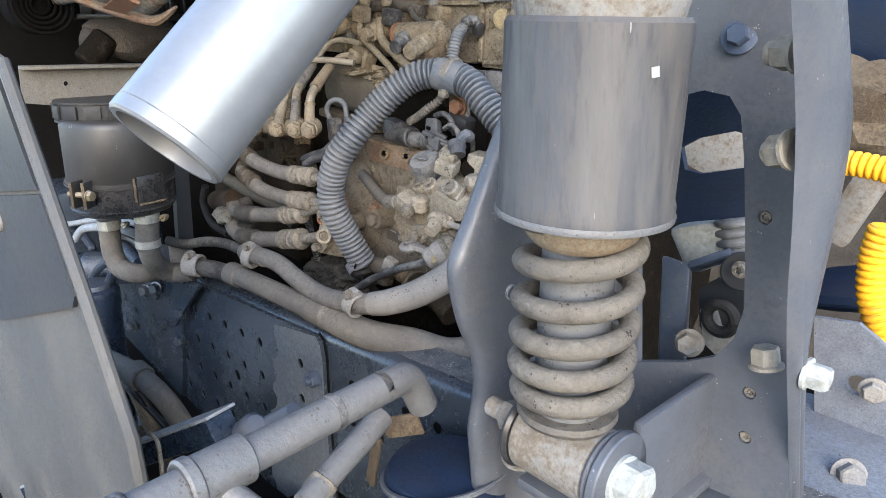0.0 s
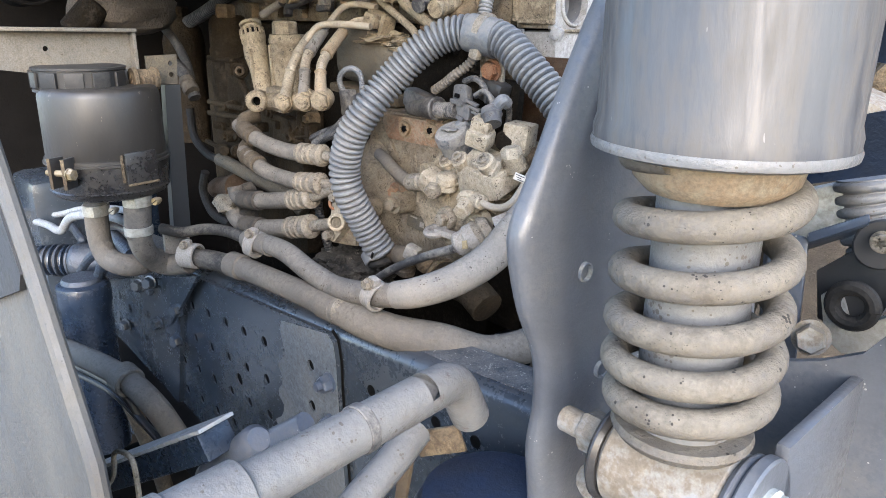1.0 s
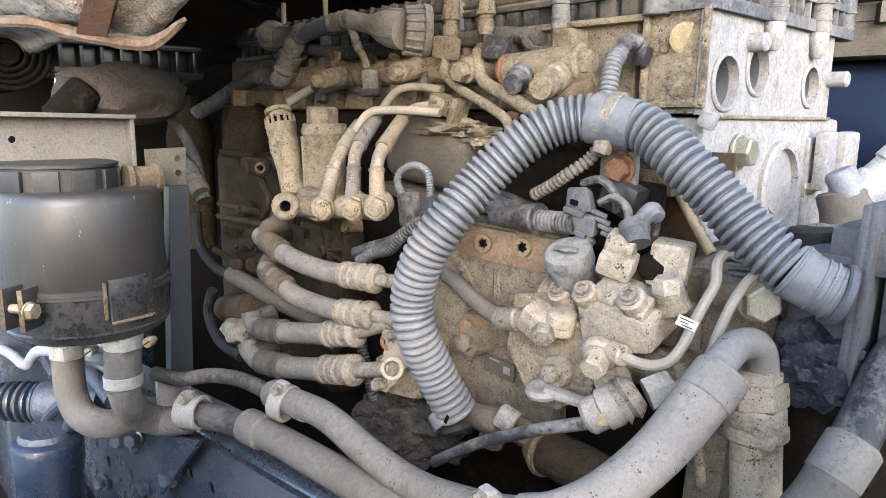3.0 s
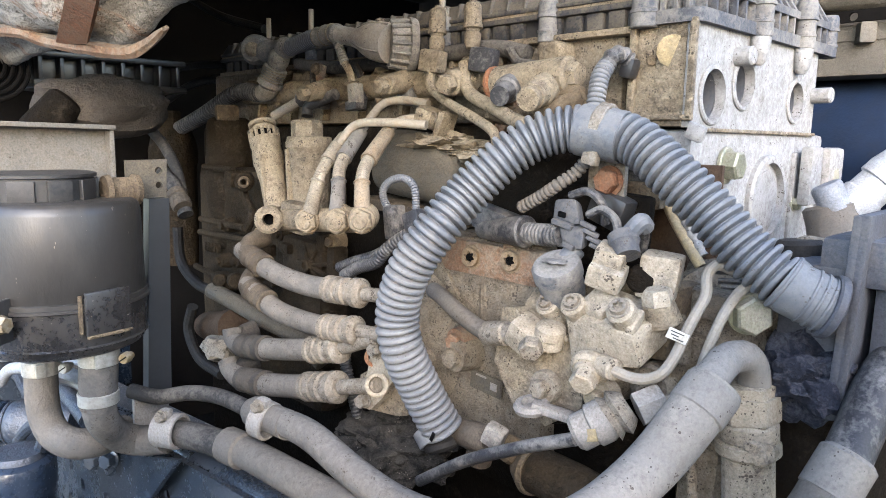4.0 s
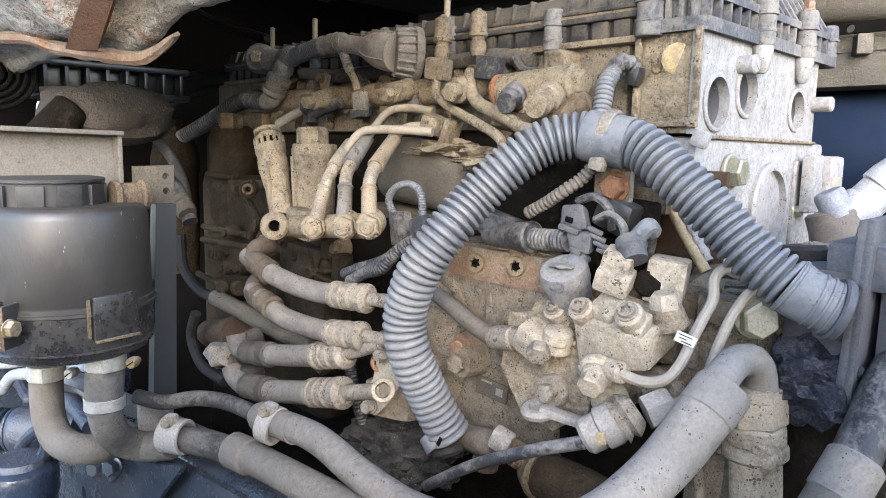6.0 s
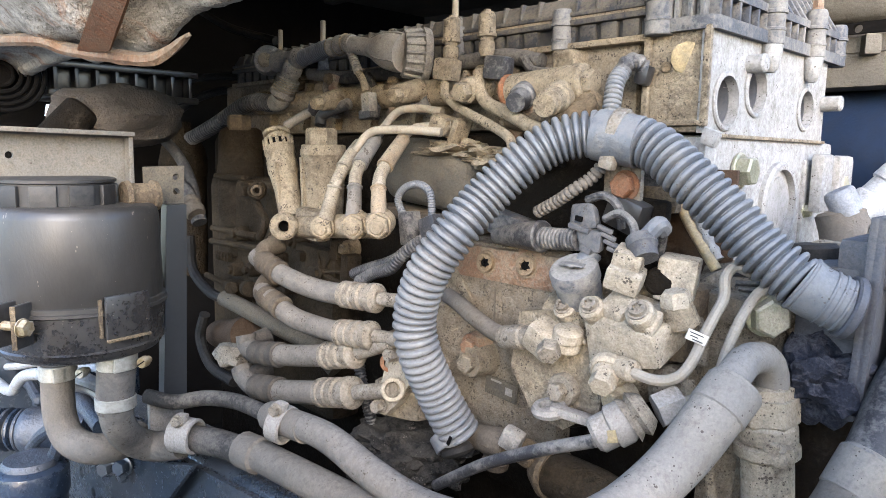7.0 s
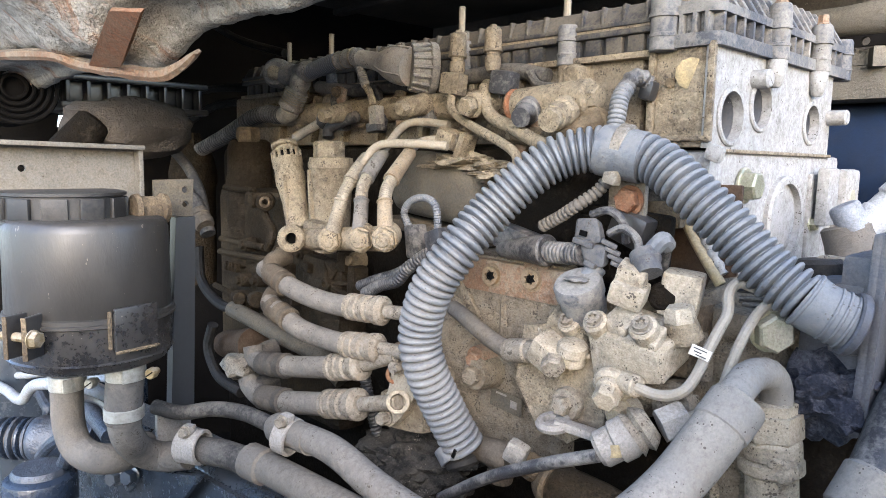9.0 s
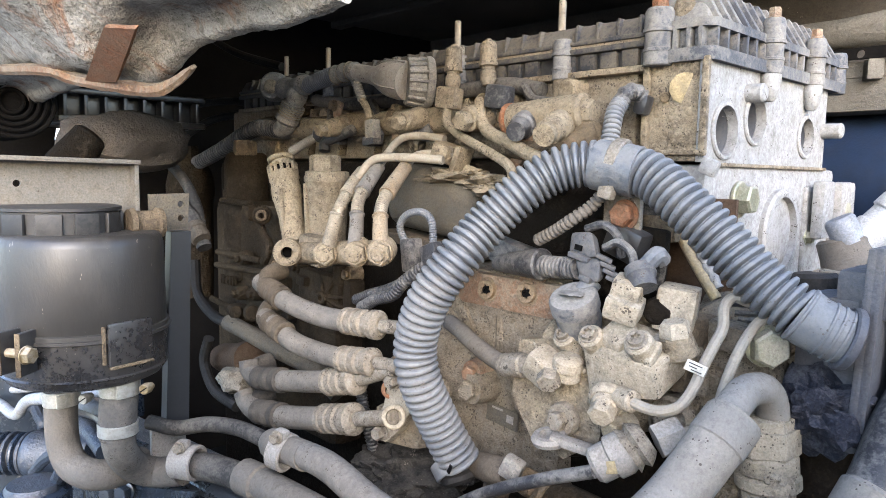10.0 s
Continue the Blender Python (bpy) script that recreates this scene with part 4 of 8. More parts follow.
for k in range(16):
    q = (s1 * math.cos(2 * math.pi * k / 16) + ax.cross(s1) * math.sin(2 * math.pi * k / 16))
    part("valve_rib", rod(da.lerp(db, 0.3) + q * 0.0252, db + q * 0.0224, 0.0019, seg=6), head_grey, breather)
dc, de = Vector((-0.7491, 0.5220, 1.0108)), Vector((-0.8356, 0.5120, 1.0276))
part("valve_dome", turned(dc, de, [(0, 0.0195), (0.12, 0.0205), (0.26, 0.0196), (0.38, 0.0165), (0.50, 0.0118), (0.62, 0.0098), (1, 0.0092)], 28), dome_grey, breather, "scuffed clear plastic dome")
for w in (0.3, 1.9, 3.5, 5.1):
    s2 = (de - dc).normalized().orthogonal().normalized()
    q = s2 * math.cos(w) + (de - dc).normalized().cross(s2) * math.sin(w)
    part("dome_seam", hose([dc + q * 0.0205, dc.lerp(de, 0.26) + q * 0.0199, dc.lerp(de, 0.38) + q * 0.0167, dc.lerp(de, 0.52) + q * 0.0116], 0.0011, 6), head_grey, breather)
part("taped_run", hose([(-0.8247, 0.5130, 1.0261), (-0.8390, 0.5130, 1.0280), (-0.8541, 0.5140, 1.0277), (-0.8674, 0.5150, 1.0271)], lambda u: 0.0098 + 0.0011 * math.sin(14 * u), 18), head_grey, breather)
for u in ((608, 66), (594, 66), (580, 70)):
    p0 = Vector((-0.8370, 0.5130, 1.0278)).lerp(Vector((-0.8674, 0.5150, 1.0271)), (608 - u[0]) / 28)
    part("tape_edge", rod(p0 + V(-0.001, 0, 0), p0 + V(0.0012, 0, 0), 0.0112, seg=18), head_dust, breather)
part("ribbed_run", ribbed([(-0.8653, 0.5150, 1.0276), (-0.8897, 0.5180, 1.0263), (-0.9151, 0.5210, 1.0243), (-0.9441, 0.5240, 1.0216)], 0.0102, 0.0046, 0.0022), conduit, breather)
part("tee_barrel", turned((-0.9391, 0.5240, 1.0226), (-1.0143, 0.5300, 1.0234), [(0, 0.0100), (0.1, 0.0128), (0.24, 0.0128), (0.28, 0.0108), (0.7, 0.0114), (0.74, 0.0135), (0.95, 0.0135), (1, 0.010)], 22), head_grey, breather)
part("side_cap", turned((-1.0295, 0.5340, 1.0264), (-1.0168, 0.5160, 1.0250), [(0, 0.0175), (0.2, 0.0192), (0.7, 0.0192), (1, 0.0150)], 28), head_grey, breather)
part("side_cap_boss", turned((-1.0175, 0.5180, 1.0253), (-1.0123, 0.5110, 1.0248), [(0, 0.009), (0.7, 0.009), (1, 0.006)], 18), head_dust, breather)
part("rear_cap", turned((-1.0011, 0.5560, 1.0092), (-0.9851, 0.5400, 1.0096), [(0, 0.020), (0.3, 0.0225), (0.8, 0.0225), (1, 0.018)], 26), iron, breather)
part("branch", turned((-0.9606, 0.5240, 1.0188), (-0.9822, 0.5180, 0.9771), [(0, 0.0100), (0.12, 0.0130), (0.3, 0.0130), (0.34, 0.0118), (0.42, 0.0118), (0.46, 0.0150), (0.80, 0.0142), (0.84, 0.0160), (0.95, 0.0160), (1, 0.012)], 24), head_grey, breather)
for u in (0.5, 0.57, 0.64, 0.71, 0.78):
    p0, p1 = Vector((-0.9606, 0.5240, 1.0188)), Vector((-0.9822, 0.5180, 0.9771))
    part("branch_ring", pipe(p0.lerp(p1, u - 0.012), p0.lerp(p1, u + 0.012), 0.0158, 0.0138, 24), head_dust, breather)
part("branch_elbow", hose([(-0.9794, 0.5180, 0.9797), (-0.9870, 0.5195, 0.9735), (-0.9960, 0.5205, 0.9712), (-1.0060, 0.5220, 0.9705)], lambda u: 0.0130 - 0.0018 * u, 18), head_grey, breather)
part("black_ribbed_run", ribbed([(-1.0000, 0.5210, 0.9706), (-1.0250, 0.5240, 0.9715), (-1.0528, 0.5270, 0.9745), (-1.0968, 0.5300, 0.9717), (-1.1480, 0.5350, 0.9608), (-1.2123, 0.5400, 0.9457), (-1.3096, 0.5480, 0.9272), (-1.4186, 0.5560, 0.9118)], 0.0118, 0.0085, 0.0045), plastic_grey, breather)
part("small_wire", ribbed([(-0.8295, 0.5120, 1.0199), (-0.8210, 0.5110, 1.0084), (-0.8117, 0.5100, 0.9947)], 0.0052, 0.0034, 0.0011, 12), head_grey, breather)
part("small_wire", hose([(-0.8127, 0.5100, 0.9959), (-0.8038, 0.5100, 0.9860), (-0.8015, 0.5120, 0.9754)], 0.0040, 10), head_dust, breather)
part("wire_plug", block((-0.8007, 0.5160, 0.9626), (0.014, 0.012, 0.022), (0, -6, 0), bevel=0.002), head_grey, breather)
part("wire_plug", block((-0.8027, 0.5160, 0.9507), (0.020, 0.012, 0.010), (0, -6, 0), bevel=0.002), plastic_grey, breather)

# ---- filters and manifold ----
filt = thing("oil_filter_module", (-1.0778, 0.5100, 0.7729), "dark oily filter housing with a hexagon cap", "filter housing")
p0, p1 = Vector((-1.0772, 0.5120, 0.7648)), Vector((-1.0681, 0.5120, 0.9399))
p1.x = p0.x
part("housing", turned(p0, p1, [(0, 0.030), (0.02, 0.0335), (0.14, 0.0335), (0.16, 0.0315), (0.34, 0.0315), (0.36, 0.0325), (0.40, 0.0325), (0.42, 0.0315), (0.60, 0.0312), (0.62, 0.0322), (0.70, 0.0322), (0.72, 0.0308), (0.93, 0.0300), (0.98, 0.027), (1, 0.022)], 36), oily, filt)
part("hex_cap", hexagon(p1 + V(0.014, -0.010, -0.004), (0, 0, 1), 0.028, 0.020), iron, filt)
for k in range(9):
    part("grip_rib", block(Vector((-1.0858, 0.4780, 0.7670)) + V(0.0042 * k, 0.0, 0), (0.0016, 0.006, 0.012), bevel=0.0005), oily, filt)
filt_l = thing("far_filter_module", (-1.2648, 0.5300, 0.8669), "dark round filter bowl in the depth of the bay", "filter housing")
p0, p1 = Vector((-1.3373, 0.5450, 0.7012)), Vector((-1.3169, 0.5450, 0.9362))
p1.x = p0.x
part("housing", turned(p0, p1, [(0, 0.034), (0.3, 0.036), (0.7, 0.036), (0.72, 0.039), (0.8, 0.039), (0.9, 0.034), (1, 0.020)], 32), oily, filt_l)
part("cap", hexagon(p1, (0, 0, 1), 0.026, 0.018), oily, filt_l)
arm = thing("bracket_arm", (-0.9555, 0.4680, 0.8628), "brown cast bracket arm with a bushed eye", "bracket")
part("eye", pipe(Vector((-0.9591, 0.4700, 0.8626)), Vector((-0.9349, 0.4550, 0.8630)), 0.0112, 0.0048, 24), oily, arm)
part("bush", pipe(Vector((-0.9390, 0.4580, 0.8633)), Vector((-0.9308, 0.4520, 0.8633)), 0.0068, 0.0036, 20), iron, arm)
part("shoulder", block((-1.0029, 0.4780, 0.8622), (0.020, 0.020, 0.020), (0, 4, 0), bevel=0.005), oily, arm)
part("leg", hose([(-0.9592, 0.4660, 0.8511), (-0.9437, 0.4630, 0.8387), (-0.9258, 0.4600, 0.8282), (-0.9314, 0.4600, 0.8170), (-0.9433, 0.4620, 0.8062)], 0.0052, 10), oily, arm)
part("leg_eye", rod((-0.9088, 0.4600, 0.8073), (-0.8895, 0.4480, 0.8096), 0.0092), oily, arm)
part("leg_bolt", hexagon((-0.8895, 0.4480, 0.8096), (0.1, -1, 0), 0.009, 0.005, 0.0066), iron, arm)
filt2 = thing("fuel_filter_module", (-0.8025, 0.4560, 0.8449), "tan dusty fuel filter body with a hexagon cap", "filter housing")
p0, p1 = Vector((-0.8039, 0.4590, 0.8399)), Vector((-0.8028, 0.4590, 0.9171))
p1.x = p0.x
part("housing", turned(p0, p1, [(0, 0.0195), (0.5, 0.0215), (0.84, 0.0228), (0.86, 0.0240), (0.92, 0.0240), (0.94, 0.0230), (0.99, 0.0225), (1, 0.020)], 32), head_dust, filt2)
part("hex_cap", hexagon(p1 + V(0.002, -0.004, 0), (0, 0, 1), 0.0285, 0.0165), head_dust, filt2)
part("side_fin", block((-0.8079, 0.4400, 0.8744), (0.004, 0.012, 0.060), (0, -4, 0), bevel=0.0015), head_dust, filt2)
tower = thing("vent_valve", (-0.8419, 0.4350, 0.8429), "tan plastic valve tower with a castellated crown", "valve")
p0, p1 = Vector((-0.8195, 0.4300, 0.8414)), Vector((-0.8542, 0.4370, 0.9127))
part("tower_body", turned(p0, p1, [(0, 0.0120), (0.10, 0.0128), (0.40, 0.0128), (0.62, 0.0150), (0.66, 0.0160), (0.80, 0.0160), (0.82, 0.0152), (0.90, 0.0152), (0.92, 0.0162), (1, 0.0162)], 28), head_dust, tower)
part("body_fin", block(mid(p0, p1, 0.42) + V(0.006, -0.013, 0), (0.0035, 0.005, 0.055), (0, -12, 0), bevel=0.001), head_dust, tower)
part("body_tab", block(mid(p0, p1, 0.72) + V(-0.016, -0.003, 0), (0.007, 0.010, 0.008), bevel=0.002), head_dust, tower)
updir = (p1 - p0).normalized()
crown = part("crown", turned(p1, p1 + updir * 0.0095, [(0, 0.0130), (1, 0.0130)], 26), hole_shade, tower)
part("crown_ring", pipe(p1 + updir * 0.0075, p1 + updir * 0.0105, 0.0165, 0.010, 28), head_dust, crown)
s1 = updir.orthogonal().normalized()
for k in range(14):
    q = (s1 * math.cos(2 * math.pi * k / 14) + updir.cross(s1) * math.sin(2 * math.pi * k / 14)) * 0.0148
    part("tooth", rod(p1 + q - updir * 0.001, p1 + q + updir * 0.0085, 0.0019, seg=8), head_dust, crown)
part("crown_neck", turned(p1 + updir * 0.010, p1 + updir * 0.0165, [(0, 0.0105), (1, 0.0105)], 24), head_dust, crown)
part("crown_top", turned(p1 + updir * 0.0150, p1 + updir * 0.0200, [(0, 0.0135), (0.3, 0.0148), (0.8, 0.0148), (1, 0.0125)], 12), head_dust, crown)
mani = thing("pipe_manifold", (-0.7294, 0.4080, 0.8375), "tan cast manifold bar with a ring eye and three banjo unions", "manifold")
part("bar", rod((-0.8165, 0.4180, 0.8330), (-0.6578, 0.4180, 0.8477), 0.0112, seg=22), head_dust, mani)
part("bar_flange", block((-0.7721, 0.4240, 0.8390), (0.040, 0.018, 0.030), (0, 4, 0), bevel=0.005), head_dust, mani)
part("ring_eye", pipe((-0.8088, 0.4160, 0.8350), (-0.7767, 0.3940, 0.8383), 0.0135, 0.0056, 30), head_dust, mani)
part("eye_bore", rod((-0.8066, 0.4140, 0.8354), (-0.7922, 0.4040, 0.8367), 0.0056), hole_shade, mani)
for c in ((-0.7217, 0.4040, 0.8422), (-0.6751, 0.4040, 0.8465), (-0.6420, 0.4040, 0.8505)):
    c = Vector(c)
    part("union_collar", turned(c + V(-0.010, 0.010, 0.002), c + V(0.002, -0.004, 0.0), [(0, 0.0098), (0.1, 0.0118), (0.8, 0.0118), (1, 0.0095)], 22), head_dust, mani)
    bm = hexagon(c + V(0.002, -0.004, 0.0), (0.65, -0.75, -0.05), 0.0175, 0.0085, 0.0108)
    rod(c + V(0.0065, -0.0095, -0.0004), c + V(0.0085, -0.012, -0.0006), 0.0062, bm=bm)
    part("banjo_bolt", bm, head_dust, mani)
    part("banjo_neck", rod(c + V(-0.003, 0.002, 0.004), c + V(-0.004, 0.003, 0.014), 0.0062), head_dust, mani)
    part("union_washer", pipe(c + V(0.0018, -0.0035, 0), c + V(0.0028, -0.0048, 0), 0.0112, 0.006, 22), pipe_brown, mani)
# ribs, flanges and bolts of the crankcase below the filters
case2 = thing("crankcase_side", (-0.93, 0.53, 0.75), "oily brown ribbed crankcase side behind the hoses", "crankcase")
part("side_casting", block((-0.985, 0.515, 0.735), (0.30, 0.05, 0.28), bevel=0.015), oily, case2)
part("web_plate", block((-0.8414, 0.4780, 0.7773), (0.080, 0.016, 0.055), (0, 3, 0), bevel=0.006), oily, case2)
hub = Vector((-0.8169, 0.4680, 0.7806))
part("web_hub", pipe(hub, hub + V(0, -0.010, 0), 0.0072, 0.0038, 20), oily, case2)
for w in (10, 70, 125, 180, 235, 300, 335):
    e = hub + V(0.034 * math.cos(radians(w)), 0.004, 0.026 * math.sin(radians(w)))
    part("web_rib", hose([hub + (e - hub) * 0.2 + V(0, -0.004, 0), e], 0.0024, 8, 2), oily, case2)
for (x, y), w, h in (((592, 432), 26, 34), ((520, 440), 30, 20), ((610, 470), 22, 60), ((480, 505), 50, 16), ((470, 445), 18, 26)):
    c = Vector((-0.8347, 0.4720, 0.7789)).lerp(Vector((-0.7349, 0.4720, 0.7927)), (x - 550) / 100) + V(0, 0, -(y - 470) * 0.00060)
    part("casting_pad", block(c, (w * 0.0006, 0.020, h * 0.0006), (0, 4, 0), bevel=0.004), oily, case2)
for (x, y) in ((396, 395), (420, 470), (385, 470), (590, 432), (505, 415), (545, 512), (605, 505)):
    c = Vector((-0.9534, 0.4700, 0.7767)).lerp(Vector((-0.8315, 0.4700, 0.7921)), (x - 450) / 100) + V(0, 0, -(y - 450) * 0.00062)
    bm = turned(c + V(0, 0.014, 0), c, [(0, 0.0105), (0.7, 0.0092), (1, 0.008)], 16)
    hexagon(c, (0.1, -1, 0), 0.0095, 0.006, 0.0070, bm=bm)
    part("casting_bolt", bm, iron if x > 580 else oily, case2)
for a, b2 in (((-1.0917, 0.4740, 0.8040), (-0.9658, 0.4700, 0.8047)), ((-1.0964, 0.4740, 0.7856), (-0.9560, 0.4680, 0.7905)), ((-1.0810, 0.4760, 0.8748), (-1.0015, 0.4760, 0.8736)), ((-1.1051, 0.4700, 0.7376), (-0.9549, 0.4620, 0.7281))):
    part("casting_band", rod(a, b2, 0.0042, seg=10), oily, case2)
low_unit = thing("brown_actuator", (-0.9755, 0.4400, 0.6849), "dark brown actuator body with a flange under the filter", "actuator")
part("body", turned((-1.0273, 0.4460, 0.6732), (-0.9185, 0.4300, 0.6970), [(0, 0.016), (0.15, 0.0185), (0.75, 0.0185), (0.8, 0.0205), (1, 0.0205)], 24), pipe_brown_dark, low_unit)
part("flange_ear", pipe((-1.0586, 0.4400, 0.6701), (-1.0342, 0.4280, 0.6765), 0.0085, 0.0036, 18), oily, low_unit)
part("stub", block((-0.9811, 0.4520, 0.7358), (0.046, 0.024, 0.024), (0, 5, 0), bevel=0.008), oily, low_unit)
part("stub_rib", rod((-0.9357, 0.4400, 0.7481), (-0.9081, 0.4280, 0.7526), 0.0095), oily, low_unit)
part("stub_cap", rod((-0.9720, 0.4400, 0.7438), (-0.9553, 0.4300, 0.7463), 0.0080), oily, low_unit)

# ---- dark intake casting and wiring behind the big hose ----
intake = thing("intake_casting", (-0.676, 0.517, 0.891), "smooth dark grey intake casting with dirt caked on top", "intake")
c = Vector((-0.6955, 0.5300, 0.8892))
part("casting", block(c, (0.130, 0.070, 0.066), (0, 5, 0), bevel=0.028, steps=6), intake_grey, intake)
part("snout", turned((-0.7241, 0.5200, 0.8939), (-0.7254, 0.5000, 0.8884), [(0, 0.030), (0.5, 0.029), (0.8, 0.025), (1, 0.016)], 28), intake_grey, intake)
part("dirt_cake", rough_lump(Vector((-0.6566, 0.5100, 0.9130)), (0.045, 0.020, 0.008), 8.2, 0.9, 4), head_dust, intake, "crust of tan dirt")
part("dirt_cake", rough_lump(Vector((-0.6162, 0.5050, 0.9066)), (0.030, 0.016, 0.007), 2.6, 0.9, 4), head_dust, intake, "crust of tan dirt")
part("lower_flange", block(c + V(0.0, -0.01, -0.042), (0.14, 0.05, 0.012), (0, 4, 0), bevel=0.004), iron, intake)
loom = thing("sensor_wiring", (-0.656, 0.449, 0.844), "looped grey conduit with plug connectors", "wiring")
part("loop_conduit", ribbed([(-0.665, 0.449, 0.854), (-0.673, 0.449, 0.868), (-0.664, 0.449, 0.879), (-0.645, 0.449, 0.883), (-0.631, 0.449, 0.876), (-0.628, 0.449, 0.856)], 0.0036, 0.0022, 0.0007, 10), conduit, loom)
part("plug", block((-0.656, 0.449, 0.844), (0.017, 0.014, 0.030), (0, -8, 0), bevel=0.003), plastic_grey, loom)
part("plug", block((-0.620, 0.442, 0.848), (0.020, 0.014, 0.020), (0, -20, 0), bevel=0.003), plastic_grey, loom)
part("black_conduit", ribbed([(-0.597, 0.449, 0.848), (-0.611, 0.445, 0.843), (-0.629, 0.439, 0.836), (-0.651, 0.435, 0.821), (-0.666, 0.435, 0.808), (-0.695, 0.439, 0.799), (-0.721, 0.442, 0.787)], 0.0060, 0.0036, 0.0012, 12), plastic_grey, loom)
part("black_conduit", ribbed([(-0.655, 0.439, 0.820), (-0.687, 0.449, 0.809), (-0.717, 0.452, 0.800), (-0.749, 0.456, 0.789)], 0.0055, 0.0036, 0.0012, 12), plastic_grey, loom)
tanloom = thing("tan_conduit", (-0.515, 0.483, 0.878), "thin tan ribbed conduit running under the hose clamp", "wiring")
part("conduit_run", ribbed([(-0.485, 0.486, 0.903), (-0.492, 0.483, 0.894), (-0.502, 0.476, 0.885), (-0.518, 0.476, 0.875), (-0.537, 0.476, 0.865)], 0.0052, 0.0042, 0.0014, 12), rubber_pale, tanloom)
wedge = thing("connector_boot", (-0.556, 0.483, 0.850), "grey tapered connector boot with a ribbed sleeve", "connector")
part("boot", block((-0.566, 0.486, 0.850), (0.05, 0.02, 0.022), (0, 12, 0), bevel=0.006), plastic_grey, wedge)
part("boot_cone", rod((-0.584, 0.483, 0.843), (-0.529, 0.476, 0.847), 0.008, 0.013), plastic_grey, wedge)
part("ribbed_sleeve", ribbed([(-0.530, 0.476, 0.846), (-0.511, 0.473, 0.847), (-0.490, 0.469, 0.849)], 0.0088, 0.0042, 0.0016, 14), plastic_grey, wedge)

# ---- clamp bracket and torx flange ----
cb = thing("hose_clamp_bracket", (-0.474, 0.500, 0.889), "pale bracket with a rusty bolt under the hose clamp", "bracket")
part("plate", block((-0.476, 0.502, 0.892), (0.032, 0.006, 0.030), (0, 0, 0), bevel=0.004), zinc, cb)
part("rusty_bolt", hexagon(Vector((-0.471, 0.498, 0.889)) + V(0, -0.001, 0), (0, -1, 0), 0.0165, 0.009, 0.0115), rust, cb)
part("strap", block((-0.465, 0.520, 0.902), (0.025, 0.004, 0.055), bevel=0.001), plastic_grey, cb)
part("strap_foot", block((-0.457, 0.520, 0.879), (0.035, 0.01, 0.02), bevel=0.004), iron, cb)
flange = thing("rusty_flange", (-0.566, 0.500, 0.818), "rust-brown bolted flange bar with star-socket bolts", "flange")
part("bar", block((-0.580, 0.499, 0.815), (0.13, 0.02, 0.030), bevel=0.004), rust_dust, flange)
for at in ((-0.5542, 0.4870, 0.8194), (-0.5991, 0.4870, 0.8164)):
    at = Vector(at)
    part("boss", block(at + V(0, 0.010, 0), (0.028, 0.016, 0.028), (0, 4, 0), bevel=0.006), rust_dust, flange)
    p = part("star_bolt", star_bolt(at + V(0, 0.002, 0), (0.15, -1, 0.05), 0.0108, 0.005), pipe_brown, flange)
    # Black plug colours in the shade of the star socket.
    part("socket", star_bolt(at + V(0, 0.0005, 0), (0.15, -1, 0.05), 0.0046, 0.0030), hole_shade, p)

# ---- fuel pump ----
pump = thing("fuel_pump", (-0.469, 0.469, 0.749), "cream dust-covered high-pressure fuel pump with star bolts and plugs", "fuel pump")
k = Vector((-0.411, 0.445, 0.796))
part("pump_head", hexa([(-0.466, 0.441, 0.801), (-0.411, 0.435, 0.797), (-0.398, 0.469, 0.811), (-0.458, 0.473, 0.819)], [(-0.462, 0.447, 0.762), (-0.406, 0.442, 0.775), (-0.405, 0.473, 0.787), (-0.458, 0.483, 0.779)], 0.0022), pump_white, pump)
part("head_bridge", hexa([(-0.455, 0.442, 0.809), (-0.435, 0.440, 0.806), (-0.428, 0.450, 0.819), (-0.449, 0.453, 0.821)], [(-0.458, 0.445, 0.802), (-0.437, 0.442, 0.798), (-0.430, 0.454, 0.811), (-0.452, 0.457, 0.812)], 0.0015), pump_white, pump)
part("head_lip", hexa([(-0.425, 0.437, 0.806), (-0.410, 0.435, 0.800), (-0.407, 0.445, 0.813), (-0.425, 0.447, 0.815)], [(-0.426, 0.440, 0.800), (-0.411, 0.439, 0.793), (-0.409, 0.449, 0.806), (-0.426, 0.451, 0.808)], 0.0015), pump_white, pump)
part("valve_pad", hexa([(-0.513, 0.454, 0.797), (-0.475, 0.449, 0.788), (-0.477, 0.462, 0.804), (-0.509, 0.466, 0.812)], [(-0.513, 0.457, 0.783), (-0.474, 0.452, 0.777), (-0.477, 0.466, 0.792), (-0.509, 0.469, 0.798)], 0.003), alu, pump)
part("pad_flash", hose([(-0.518, 0.454, 0.792), (-0.512, 0.452, 0.785), (-0.498, 0.450, 0.783), (-0.482, 0.449, 0.781), (-0.467, 0.447, 0.780)], 0.0018, 8), pump_white, pump)
part("pump_skirt", hexa([(-0.470, 0.452, 0.774), (-0.428, 0.449, 0.772), (-0.438, 0.476, 0.777), (-0.481, 0.476, 0.776)], [(-0.474, 0.454, 0.753), (-0.440, 0.452, 0.758), (-0.441, 0.476, 0.758), (-0.479, 0.476, 0.759)], 0.004), alu, pump)
part("pump_tail", block((-0.4181, 0.4820, 0.8289), (0.026, 0.030, 0.030), (0, 6, 20), bevel=0.003), pump_white, pump)
part("tail_bore", rod((-0.4249, 0.4700, 0.8273), (-0.4224, 0.4640, 0.8277), 0.010), dark_iron, pump)
